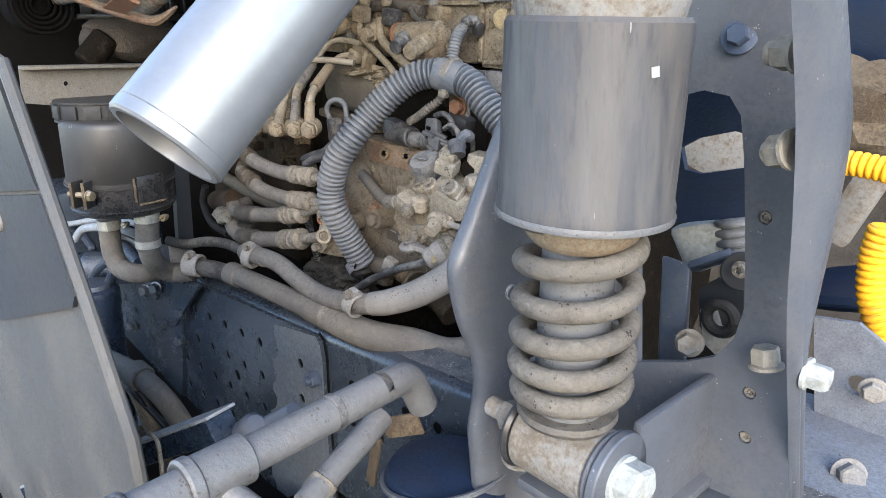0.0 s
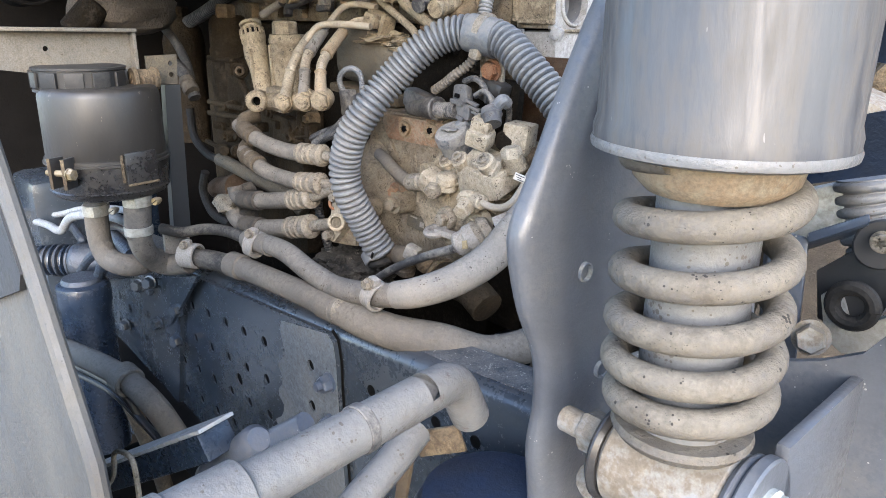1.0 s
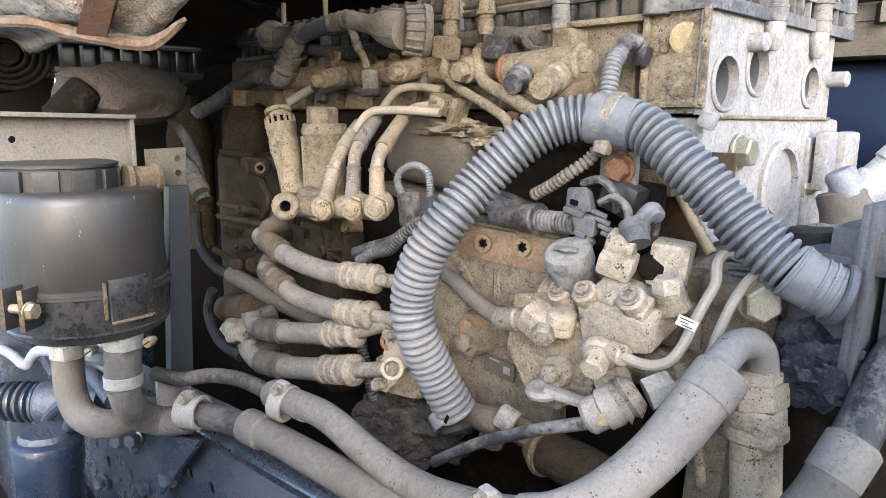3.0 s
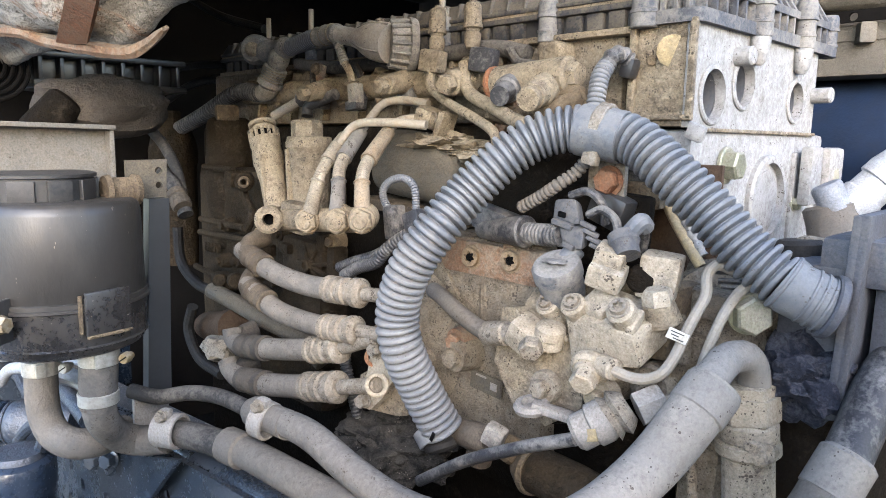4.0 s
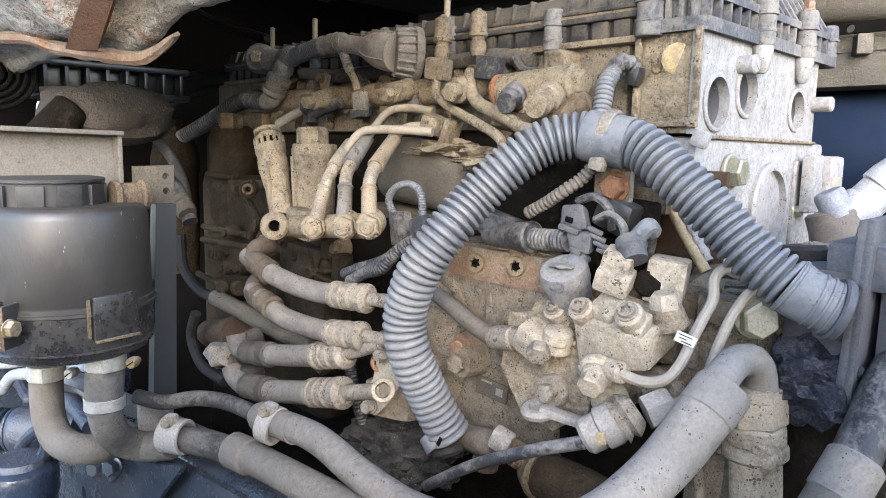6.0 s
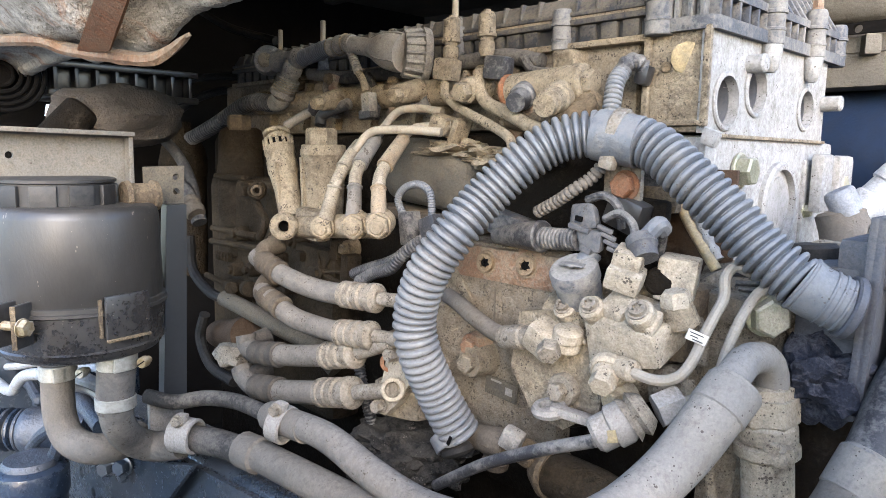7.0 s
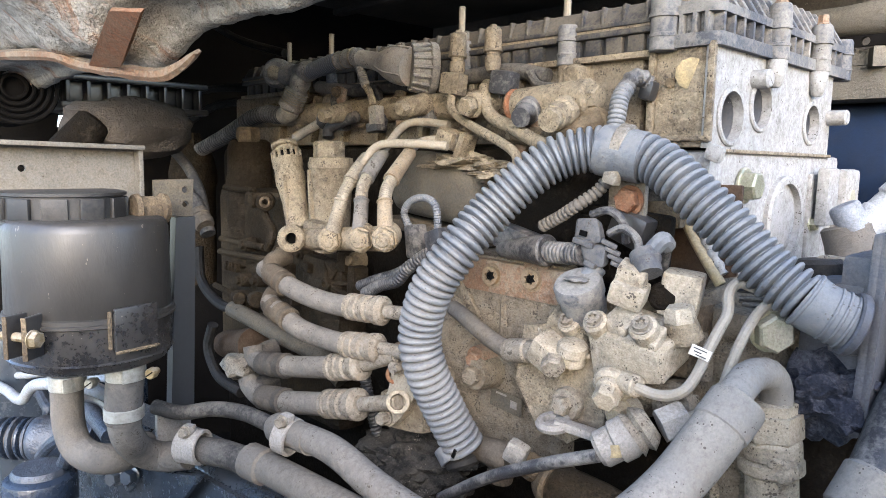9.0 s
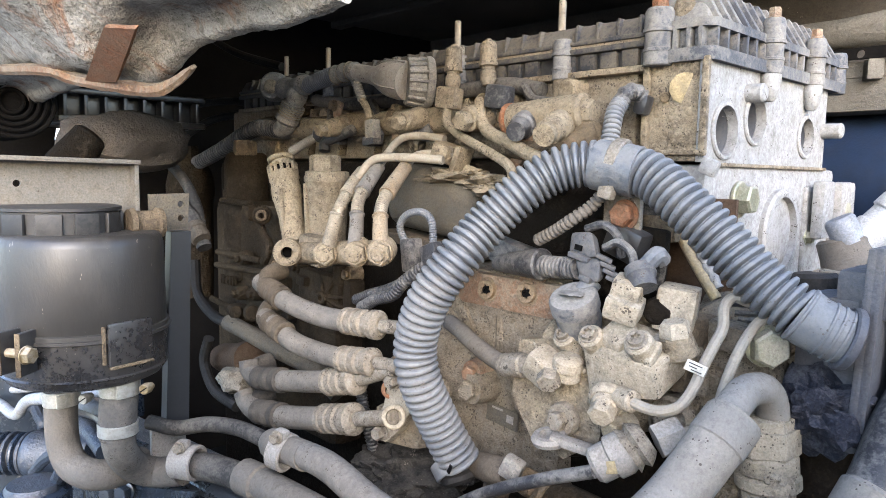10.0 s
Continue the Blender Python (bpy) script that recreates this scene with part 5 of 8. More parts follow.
# Solid dark block added as the shadow behind the plugs.
part("back_void", block((-0.4868, 0.5120, 0.8517), (0.085, 0.010, 0.060), (0, 4, 0), bevel=0.004), dark_iron, pump, "near-black block standing in for shade behind the connectors")
part("pump_core", block(k + V(-0.03, 0.055, 0.0), (0.07, 0.05, 0.05), bevel=0.006), iron, pump)
part("pump_body", turned(k + V(-0.055, 0.07, -0.03), k + V(-0.06, 0.022, -0.028), [(0, 0.044), (0.8, 0.043), (1, 0.036)], 30), alu, pump)
fb = sheet([(-0.052, -0.005), (-0.03, -0.036), (0.0, -0.042), (0.03, -0.02), (0.034, 0.02), (-0.01, 0.048), (-0.045, 0.04)], [], 0.012, Matrix.Translation(Vector((-0.486, 0.452, 0.750))) @ pose(0, 0, 0, 0, 0, 0))
part("mount_flange", fb, alu, pump)
for at, r in (((-0.488, 0.449, 0.802), 0.0062), ((-0.459, 0.439, 0.809), 0.0064), ((-0.420, 0.435, 0.813), 0.0068)):
    at = Vector(at)
    r *= 1.08
    bm = rod(at + V(0, 0.014, -0.012), at, r * 1.35, r * 1.3)
    p = part("bolt_boss", bm, pump_white, pump)
    part("star_bolt", star_bolt(at, (0.1, -0.7, 0.7), r, 0.004), zinc, p)
at = Vector((-0.485, 0.445, 0.740))
bm = turned(at + V(0, 0.008, 0), at, [(0, 0.0125), (0.7, 0.0125), (1, 0.0115)], 22)
hexagon(at, (0, -1, 0), 0.0125, 0.008, bm=bm, spin=0.4)
part("mount_bolt", bm, zinc, pump)
at = Vector((-0.441, 0.449, 0.744))
bm = turned(at + V(0, 0.01, 0), at, [(0, 0.0135), (0.7, 0.0135), (1, 0.012)], 22)
hexagon(at, (0, -1, 0), 0.0125, 0.008, bm=bm, spin=0.1)
part("mount_bolt", bm, brass, pump, "yellowish hexagon bolt in a dark recess")
# Not hollow: a dark block carries the shade below the pump.
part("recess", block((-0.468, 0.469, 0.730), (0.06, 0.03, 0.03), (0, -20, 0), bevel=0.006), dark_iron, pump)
a, b2 = Vector((-0.443, 0.445, 0.771)), Vector((-0.439, 0.430, 0.764))
bm = rod(a, b2, 0.0105, 0.0095)
hexagon(b2, b2 - a, 0.0155, 0.009, bm=bm)
part("banjo_bolt", bm, pump_white, pump)
part("banjo_eye", rod(mid(a, b2, 0.2), mid(a, b2, 0.7), 0.0135, seg=22), pump_white, pump)
part("banjo_neck", rod((-0.434, 0.439, 0.772), (-0.420, 0.435, 0.772), 0.0075), pump_white, pump)
a, b2 = Vector((-0.481, 0.445, 0.774)), Vector((-0.477, 0.442, 0.789))
part("plug_cap", turned(a, b2, [(0, 0.011), (0.4, 0.010), (0.5, 0.0115), (0.9, 0.0105), (1, 0.008)], 16), pump_white, pump)
part("inlet_block", block((-0.498, 0.442, 0.777), (0.026, 0.022, 0.024), (20, 30, 10), bevel=0.005), pump_white, pump)
part("inlet_nut", hexagon((-0.486, 0.432, 0.775), (0.4, -0.7, -0.4), 0.015, 0.009), zinc, pump)
part("hex_plug", turned((-0.405, 0.461, 0.803), (-0.407, 0.457, 0.825), [(0, 0.0100), (0.55, 0.009), (0.56, 0.0105), (0.9, 0.0100), (1, 0.008)], 6), pump_white, pump)
part("hex_plug_base", rod((-0.404, 0.464, 0.801), (-0.407, 0.459, 0.817), 0.0125, 0.0105), alu, pump)
for pts, r in (([(-0.506, 0.476, 0.827), (-0.503, 0.469, 0.823)], 0.008),):
    part("side_nub", rod(pts[0], pts[1], r), pump_white, pump)
sol = thing("pump_solenoid", (-0.479, 0.456, 0.816), "blue-grey round solenoid cap on the fuel pump", "solenoid")
a = Vector((-0.483, 0.459, 0.817))
up = V(0.05, -0.5, 0.86).normalized()
part("cap", turned(a - up * 0.014, a + up * 0.018, [(0, 0.0150), (0.25, 0.0165), (0.6, 0.0165), (0.62, 0.0180), (0.9, 0.0180), (0.97, 0.0165), (1, 0.013)], 30), cover_grey, sol)
part("cap_pad", rough_lump(a + up * 0.019, (0.010, 0.009, 0.0015), 2.2, 0.3), cover_grey, sol)
part("collar_foot", turned(a - up * 0.024, a - up * 0.012, [(0, 0.0185), (0.6, 0.0175), (1, 0.015)], 26), alu, sol)
part("neck", rod((-0.483, 0.462, 0.831), (-0.477, 0.469, 0.842), 0.0075), conduit, sol)
part("plug_shell", hexa([(-0.5002, 0.4700, 0.8758), (-0.4800, 0.4680, 0.8781), (-0.4819, 0.4800, 0.8725), (-0.5057, 0.4840, 0.8705)], [(-0.4983, 0.4660, 0.8577), (-0.4714, 0.4640, 0.8579), (-0.4768, 0.4780, 0.8589), (-0.5057, 0.4820, 0.8576)], 0.0035), conn_grey, sol)
part("shell_window", block((-0.4886, 0.4645, 0.8649), (0.006, 0.002, 0.004), (0, 10, 0), bevel=0.0005), hole_shade, sol)
part("shell_lip", block((-0.4869, 0.4640, 0.8581), (0.018, 0.006, 0.004), (0, 12, 0), bevel=0.001), conn_grey, sol)
part("plug_lock", hexa([(-0.4917, 0.4640, 0.8559), (-0.4672, 0.4620, 0.8577), (-0.4714, 0.4740, 0.8589), (-0.4987, 0.4780, 0.8568)], [(-0.4832, 0.4600, 0.8422), (-0.4655, 0.4580, 0.8413), (-0.4700, 0.4720, 0.8427), (-0.4910, 0.4740, 0.8434)], 0.003), conn_grey, sol)
part("lock_tab", block((-0.4777, 0.4590, 0.8438), (0.010, 0.004, 0.004), (0, 18, 0), bevel=0.001), conn_grey, sol)
for k in range(4):
    part("lock_rib", block(Vector((-0.4671, 0.4660, 0.8590)) + V(0.0022 * k, 0.001 * k, -0.005 * k), (0.012, 0.008, 0.0032), (0, 24, 30), bevel=0.001), conn_grey, sol)
plug2 = thing("metering_plug", (-0.437, 0.456, 0.831), "pale square connector with a grey plug and black wires", "connector")
part("socket", block((-0.439, 0.452, 0.840), (0.020, 0.018, 0.020), (15, 15, 20), bevel=0.003), pump_white, plug2)
part("socket_base", block((-0.439, 0.449, 0.830), (0.024, 0.02, 0.016), (15, 15, 20), bevel=0.003), pump_white, plug2)
part("plug_dome", turned((-0.426, 0.452, 0.844), (-0.436, 0.459, 0.859), [(0, 0.0085), (0.4, 0.009), (0.5, 0.0105), (0.85, 0.010), (1, 0.005)], 18), conn_grey, plug2)
for pts in ([(-0.490, 0.476, 0.878), (-0.475, 0.476, 0.882), (-0.465, 0.479, 0.874), (-0.464, 0.483, 0.859)], [(-0.474, 0.476, 0.865), (-0.462, 0.476, 0.870), (-0.451, 0.476, 0.863), (-0.449, 0.476, 0.851)],
            [(-0.434, 0.462, 0.860), (-0.429, 0.469, 0.864), (-0.428, 0.476, 0.857), (-0.434, 0.483, 0.840)]):
    part("wire", hose(pts, 0.0032, 8), plastic_grey, plug2)
part("wire_boot", hose([(-0.430, 0.459, 0.858), (-0.424, 0.462, 0.866), (-0.424, 0.469, 0.862)], 0.006, 10), conduit, plug2)
part("black_plug", block((-0.470, 0.500, 0.868), (0.03, 0.02, 0.025), (0, 20, 0), bevel=0.004), plastic, plug2)

fuel_group = "fuel pipes at the pump"
fp = thing("fuel_pipe", (-0.404, 0.442, 0.769), "bent grey fuel pipe with a white paper tag", "pipe", fuel_group)
part("pipe_run", hose([(-0.422, 0.435, 0.772), (-0.411, 0.439, 0.769), (-0.401, 0.442, 0.770), (-0.393, 0.445, 0.775), (-0.389, 0.452, 0.785), (-0.388, 0.462, 0.798), (-0.385, 0.469, 0.811), (-0.383, 0.476, 0.822), (-0.386, 0.483, 0.834), (-0.383, 0.490, 0.840), (-0.375, 0.496, 0.837)], 0.0036, 10), pipe_grey, fp)
ta = Vector((-0.388, 0.452, 0.799))
tagp = part("tag", block(ta, (0.0135, 0.0010, 0.0070), (0, 22, 40), bevel=0.0004), tag_white, fp, "white paper tag with worn print")
for dx, dz, w in ((-0.001, 0.0018, 0.009), (-0.002, -0.0002, 0.005), (0.001, -0.0020, 0.007)):
    part("print_bar", block(ta + pose(0, 0, 0, 0, 22, 40) @ V(dx, -0.0009, dz), (w, 0.0004, 0.0007), (0, 22, 40), bevel=0), conn_grey, tagp)
fp2 = thing("fuel_pipe", (-0.377, 0.469, 0.787), "thin bent grey fuel pipe rising behind the elbow", "pipe", fuel_group)
part("pipe_run", hose([(-0.364, 0.496, 0.830), (-0.369, 0.490, 0.823), (-0.371, 0.476, 0.811), (-0.376, 0.469, 0.789), (-0.378, 0.462, 0.768)], 0.0034, 10), pipe_grey, fp2)
inlet = thing("inlet_hose", (-0.577, 0.456, 0.777), "short thick dusty hose with a crimped sleeve feeding the pump", "hose")
part("hose_body", hose([(-0.634, 0.476, 0.783), (-0.613, 0.469, 0.780), (-0.586, 0.459, 0.775), (-0.554, 0.449, 0.770), (-0.537, 0.445, 0.770)], 0.0072), rubber_pale, inlet)
part("crimp_sleeve", turned((-0.541, 0.445, 0.769), (-0.509, 0.442, 0.776), [(0, 0.0085), (0.1, 0.0095), (0.7, 0.0095), (0.75, 0.008), (1, 0.008)], 18), zinc, inlet)
eng_label = part("maker_plate", block((-0.5780, 0.4880, 0.7070), (0.036, 0.002, 0.0165), (0, 4, 0), bevel=0.0006), intake_grey, engine, "dark maker's plate with unreadable print")
part("print_bar", block((-0.5829, 0.4866, 0.7133), (0.012, 0.0006, 0.0016), (0, 4, 0), bevel=0), bracket_steel, eng_label)
part("print_bar", block((-0.5683, 0.4866, 0.7069), (0.0075, 0.0006, 0.0065), (0, 4, 0), bevel=0), bracket_steel, eng_label)
for at, r in (((-0.605, 0.476, 0.742), 0.010), ((-0.600, 0.469, 0.730), 0.012), ((-0.677, 0.449, 0.736), 0.010), ((-0.641, 0.445, 0.717), 0.009), ((-0.413, 0.476, 0.760), 0.008), ((-0.369, 0.544, 0.804), 0.014), ((-0.384, 0.544, 0.802), 0.013)):
    at = Vector(at)
    bm = turned(at + V(0, 0.03, 0), at, [(0, r * 1.4), (0.6, r * 1.25), (1, r * 1.1)], 18)
    hexagon(at, (0.2, -1, 0), r * 1.25, r * 0.7, bm=bm)
    part("block_bolt", bm, rust_dust if r == 0.010 else block_paint, engine)
part("cast_bulge", rough_lump(Vector((-0.658, 0.503, 0.731)), (0.05, 0.03, 0.07), 1.3, 0.12), block_paint, engine)
part("cast_bulge", rough_lump(Vector((-0.4019, 0.5450, 0.7798)), (0.040, 0.036, 0.060), 5.3, 0.3), block_paint, engine)
part("cast_shelf", block((-0.3916, 0.5300, 0.8075), (0.046, 0.050, 0.020), (0, 6, 0), bevel=0.006), block_paint, engine)
part("olive_nut", hexagon((-0.3670, 0.5050, 0.8087), (0.7, -0.7, 0.0), 0.022, 0.012, 0.0140), green_bolt, engine, "olive plated nut on the casting")
part("lower_casting", block((-0.3965, 0.5350, 0.6640), (0.030, 0.05, 0.230), (0, 3, 0), bevel=0.008), block_paint, engine)
part("side_casting", block((-0.4189, 0.5200, 0.7593), (0.050, 0.05, 0.060), (0, 8, 0), bevel=0.010), block_paint, engine)
part("web_rib", block((-0.633, 0.503, 0.793), (0.012, 0.03, 0.07), (0, -35, 0), bevel=0.004), block_paint, engine)
part("oily_ledge", rough_lump(Vector((-0.6655, 0.4620, 0.6306)), (0.060, 0.045, 0.026), 7.7, 0.5, 5), crusted, engine, "ledge caked with black oily grit")
part("oily_ledge", rough_lump(Vector((-0.6852, 0.4400, 0.6221)), (0.045, 0.030, 0.016), 2.9, 0.5, 5), crusted, engine, "ledge caked with black oily grit")

# ---- sensor and dipstick ----
sensor = thing("level_sensor", (-0.428, 0.428, 0.734), "grey cylindrical sensor with a crimped collar beside the pump", "sensor")
part("body", turned((-0.437, 0.418, 0.728), (-0.418, 0.432, 0.743), [(0, 0.010), (0.1, 0.0125), (0.45, 0.0125), (0.5, 0.0145), (0.8, 0.0145), (1, 0.012)], 20), bracket_steel, sensor)
part("collar", turned((-0.420, 0.430, 0.741), (-0.411, 0.439, 0.750), [(0, 0.016), (0.3, 0.0125), (0.5, 0.016), (0.8, 0.013), (1, 0.010)], 16), zinc, sensor)
part("hex_nut", hexagon((-0.405, 0.439, 0.749), Vector((-0.396, 0.449, 0.755)) - Vector((-0.405, 0.439, 0.749)), 0.020, 0.018), bracket_steel, sensor)
part("yellow_mark", block((-0.422, 0.413, 0.734), (0.010, 0.001, 0.008), (0, -20, 0), bevel=0.0003), mustard, sensor)
part("feed_pipe", hose([(-0.396, 0.445, 0.754), (-0.388, 0.456, 0.758), (-0.380, 0.462, 0.768)], 0.0038, 8), steel_pipe, sensor)
eye_ring = thing("lifting_eyelet", (-0.486, 0.435, 0.728), "grey steel eyelet lever beside the pump", "eyelet")
part("ring", turned((-0.486, 0.435, 0.726), (-0.486, 0.434, 0.732), [(0, 0.0125), (0.5, 0.0135), (1, 0.0115), (1.0, 0.0075), (0.3, 0.007)], 24), bracket_steel, eye_ring)
part("arm", block((-0.468, 0.439, 0.728), (0.035, 0.012, 0.007), (0, 10, 25), bevel=0.003), bracket_steel, eye_ring)
dip = thing("dipstick_tube", (-0.486, 0.408, 0.707), "slim grey dipstick tube lying across below the pump", "tube")
part("tube_run", hose([(-0.5688, 0.4020, 0.6502), (-0.5217, 0.4040, 0.6834), (-0.4735, 0.4070, 0.7096), (-0.4321, 0.4120, 0.7285)], 0.0046, 14), plastic_grey, dip)
cuff = thing("hose_elbow_joint", (-0.548, 0.435, 0.687), "dusty elbow joint at the foot of the corrugated hose", "hose joint")
part("tee_body", turned((-0.5686, 0.4380, 0.6833), (-0.5209, 0.4320, 0.6900), [(0, 0.0085), (0.06, 0.0108), (0.45, 0.0108), (0.5, 0.0116), (0.9, 0.0116), (1, 0.0095)], 22), tail_brown, cuff, "brown dusty tee of the joint")
part("tee_leg", turned((-0.5346, 0.4360, 0.6846), (-0.5375, 0.4360, 0.6668), [(0, 0.0095), (0.6, 0.0095), (0.65, 0.0110), (1, 0.0105)], 18), tail_brown, cuff)
part("tee_plug", block((-0.5111, 0.4240, 0.7009), (0.0165, 0.013, 0.0165), (0, 22, 20), bevel=0.0035), head_grey, cuff)
part("union", turned((-0.5180, 0.4400, 0.6877), (-0.5026, 0.4440, 0.6814), [(0, 0.0085), (0.3, 0.0105), (0.7, 0.0105), (1, 0.0085)], 18), iron, cuff)
part("clip_ring", pipe((-0.5780, 0.4240, 0.6875), (-0.5686, 0.4240, 0.6779), 0.0178, 0.0158, 28), conduit, cuff)
part("clip_slot", block((-0.5596, 0.4065, 0.6889), (0.003, 0.001, 0.008), (0, 25, 0), bevel=0.0003), hole_shade, cuff)
part("clip_foot", rod((-0.5686, 0.4240, 0.6789), (-0.5645, 0.4240, 0.6706), 0.0150, seg=22), black_rubber, cuff)

# ---- crimped hoses behind the big hose ----
crimp_group = "crimped hoses on the block"


def crimped_hose(pts, r, fit, tip, label, mat, tailmat=None, tail=None):
    ob = thing("crimped_hose", pts[-1], label, "hose", crimp_group)
    part("hose_body", hose(pts, r), mat, ob)
    a, b2 = Vector(fit[0]), Vector(fit[1])
    part("crimp_sleeve", turned(a, b2, [(0, r * 1.05), (0.05, r * 1.25), (0.15, r * 1.25), (0.18, r * 1.13), (0.24, r * 1.13), (0.27, r * 1.25), (0.36, r * 1.25), (0.39, r * 1.13), (0.45, r * 1.13), (0.48, r * 1.25), (0.58, r * 1.25), (0.62, r * 1.04), (0.74, r * 1.04), (0.78, r * 1.32), (0.92, r * 1.32), (1, r * 0.85)], 20), zinc, ob, "cream crimped metal sleeve")
    part("spigot", rod(b2, tip, r * 0.62), zinc, ob)
    if tail:
        a, b2 = Vector(tail[0]), Vector(tail[1])
        part("tail_collar", turned(a, b2, [(0, r * 1.02), (0.06, r * 1.16), (0.3, r * 1.16), (0.34, r * 1.08), (0.44, r * 1.08), (0.48, r * 1.2), (0.66, r * 1.2), (0.70, r * 1.1), (0.78, r * 1.1), (0.82, r * 1.2), (0.97, r * 1.2), (1, r * 1.02)], 24), tailmat or iron, ob)
        part("tail_elbow", hose([b2, mid(a, b2), a, a + (a - b2) * 0.2 + V(0, 0.002, 0.001), a + (a - b2) * 0.34 + V(0, 0.010, 0.008), a + (a - b2) * 0.34 + V(0, 0.026, 0.012)], r * 0.98, 16), tailmat or iron, ob)
    return ob


crimped_hose([(-0.822, 0.391, 0.804), (-0.791, 0.388, 0.797), (-0.755, 0.391, 0.789), (-0.721, 0.398, 0.784), (-0.685, 0.401, 0.785)], 0.0098, ((-0.691, 0.401, 0.785), (-0.647, 0.408, 0.787)), (-0.617, 0.411, 0.789),
             "dusty grey hose with a cream crimped end, uppermost of four", rubber_braid, tail_brown, ((-0.807, 0.389, 0.801), (-0.775, 0.388, 0.794)))
crimped_hose([(-0.814, 0.391, 0.770), (-0.786, 0.388, 0.764), (-0.760, 0.391, 0.754), (-0.730, 0.398, 0.749), (-0.692, 0.401, 0.749)], 0.0098, ((-0.697, 0.401, 0.749), (-0.654, 0.408, 0.753)), (-0.621, 0.411, 0.755),
             "dusty grey hose with a cream crimped end and brown collar", rubber_braid, tail_brown, ((-0.806, 0.389, 0.767), (-0.770, 0.388, 0.760)))
crimped_hose([(-0.8552, 0.3940, 0.7157), (-0.8506, 0.3940, 0.7043), (-0.8291, 0.3940, 0.7011), (-0.7896, 0.3960, 0.7081), (-0.7504, 0.4000, 0.7153), (-0.7178, 0.4050, 0.7219)], 0.0107, ((-0.7233, 0.4050, 0.7206), (-0.6781, 0.4080, 0.7327)), (-0.6345, 0.4110, 0.7511),
             "speckled grey hose with a dark rubber cuff", rubber_braid, tail_dark, ((-0.8362, 0.3940, 0.7007), (-0.7885, 0.3960, 0.7083)))
crimped_hose([(-0.8664, 0.3940, 0.6780), (-0.8591, 0.3940, 0.6690), (-0.8348, 0.3940, 0.6641), (-0.7936, 0.3960, 0.6699), (-0.7578, 0.4000, 0.6770), (-0.7234, 0.4050, 0.6841)], 0.0114, ((-0.7329, 0.4050, 0.6821), (-0.6812, 0.4080, 0.6950)), (-0.6323, 0.4110, 0.7098),
             "thick speckled hose with a dark rubber cuff, lowest of four", rubber_braid, tail_dark, ((-0.8372, 0.3940, 0.6641), (-0.7914, 0.3960, 0.6705)))
back_hose = thing("back_hose", (-0.881, 0.435, 0.721), "dusty hose lying behind the crimped hoses", "hose")
part("hose_body", hose([(-0.970, 0.428, 0.732), (-0.927, 0.432, 0.726), (-0.857, 0.435, 0.717), (-0.800, 0.442, 0.708), (-0.768, 0.449, 0.687)], 0.010), intake_grey, back_hose)
foil = thing("foil_elbow", (-0.924, 0.408, 0.675), "crumpled pale foil-wrapped elbow", "pipe elbow")
part("wrap", rough_lump(Vector((-0.921, 0.408, 0.676)), (0.028, 0.016, 0.014), 2.4, 0.35), zinc, foil)
lowc = thing("small_conduit", (-0.720, 0.449, 0.676), "thin black ribbed conduit hanging behind the hose ends", "wiring")
part("conduit_run", ribbed([(-0.719, 0.442, 0.734), (-0.721, 0.442, 0.706), (-0.713, 0.442, 0.679), (-0.704, 0.445, 0.649)], 0.0058, 0.0036, 0.0013, 12), plastic_grey, lowc)
bosses = thing("hose_flange", (-0.632, 0.422, 0.707), "pale cast flange with bolts where the hoses enter the block", "flange")
outline = [(-0.6459, 0.4180, 0.7433), (-0.6260, 0.4180, 0.7319), (-0.6170, 0.4180, 0.7183), (-0.6328, 0.4180, 0.6963), (-0.6496, 0.4180, 0.6806), (-0.6673, 0.4180, 0.6817), (-0.6642, 0.4180, 0.6942), (-0.6532, 0.4180, 0.7139)]
part("flange_plate", sheet([(p[0], p[2]) for p in outline], [], 0.010, pose(0, 0.416, 0), 0.002), pump_white, bosses)
part("spigot_collar", pipe((-0.6278, 0.4060, 0.7122), (-0.6367, 0.4160, 0.7079), 0.0105, 0.0068, 26), pump_white, bosses)
part("casting", block((-0.6492, 0.4400, 0.6921), (0.062, 0.030, 0.036), (0, -8, 0), bevel=0.010), alu, bosses)
for at in ((-0.6535, 0.4140, 0.6898), (-0.6364, 0.4140, 0.7402)):
    part("flange_bolt", hexagon(at, (0.2, -1, 0), 0.0105, 0.009, 0.0075), zinc, bosses)
part("rust_eye", pipe((-0.6529, 0.4240, 0.7267), (-0.6464, 0.4180, 0.7294), 0.0085, 0.0050, 22), rust, bosses, "rusty ring of a bracket")

# ---- elbow pipe, separator box and hose end at the rear ----
elbow = thing("elbow_pipe", (-0.358, 0.496, 0.756), "dusty grey elbow pipe turning down into a hexagon union", "pipe elbow")
part("bend", hose([(-0.360, 0.432, 0.777), (-0.360, 0.449, 0.785), (-0.362, 0.469, 0.787), (-0.359, 0.486, 0.785), (-0.357, 0.496, 0.774), (-0.357, 0.500, 0.758)], 0.0102, 16, 8), sleeve_grey, elbow)
part("union_nut", turned((-0.3620, 0.5000, 0.7650), (-0.3594, 0.5000, 0.7385), [(0, 0.0150), (0.06, 0.0185), (0.30, 0.0185), (0.32, 0.0205), (0.92, 0.0205), (1, 0.0185)], 6, spin=0.35), elbow_dirt, elbow)
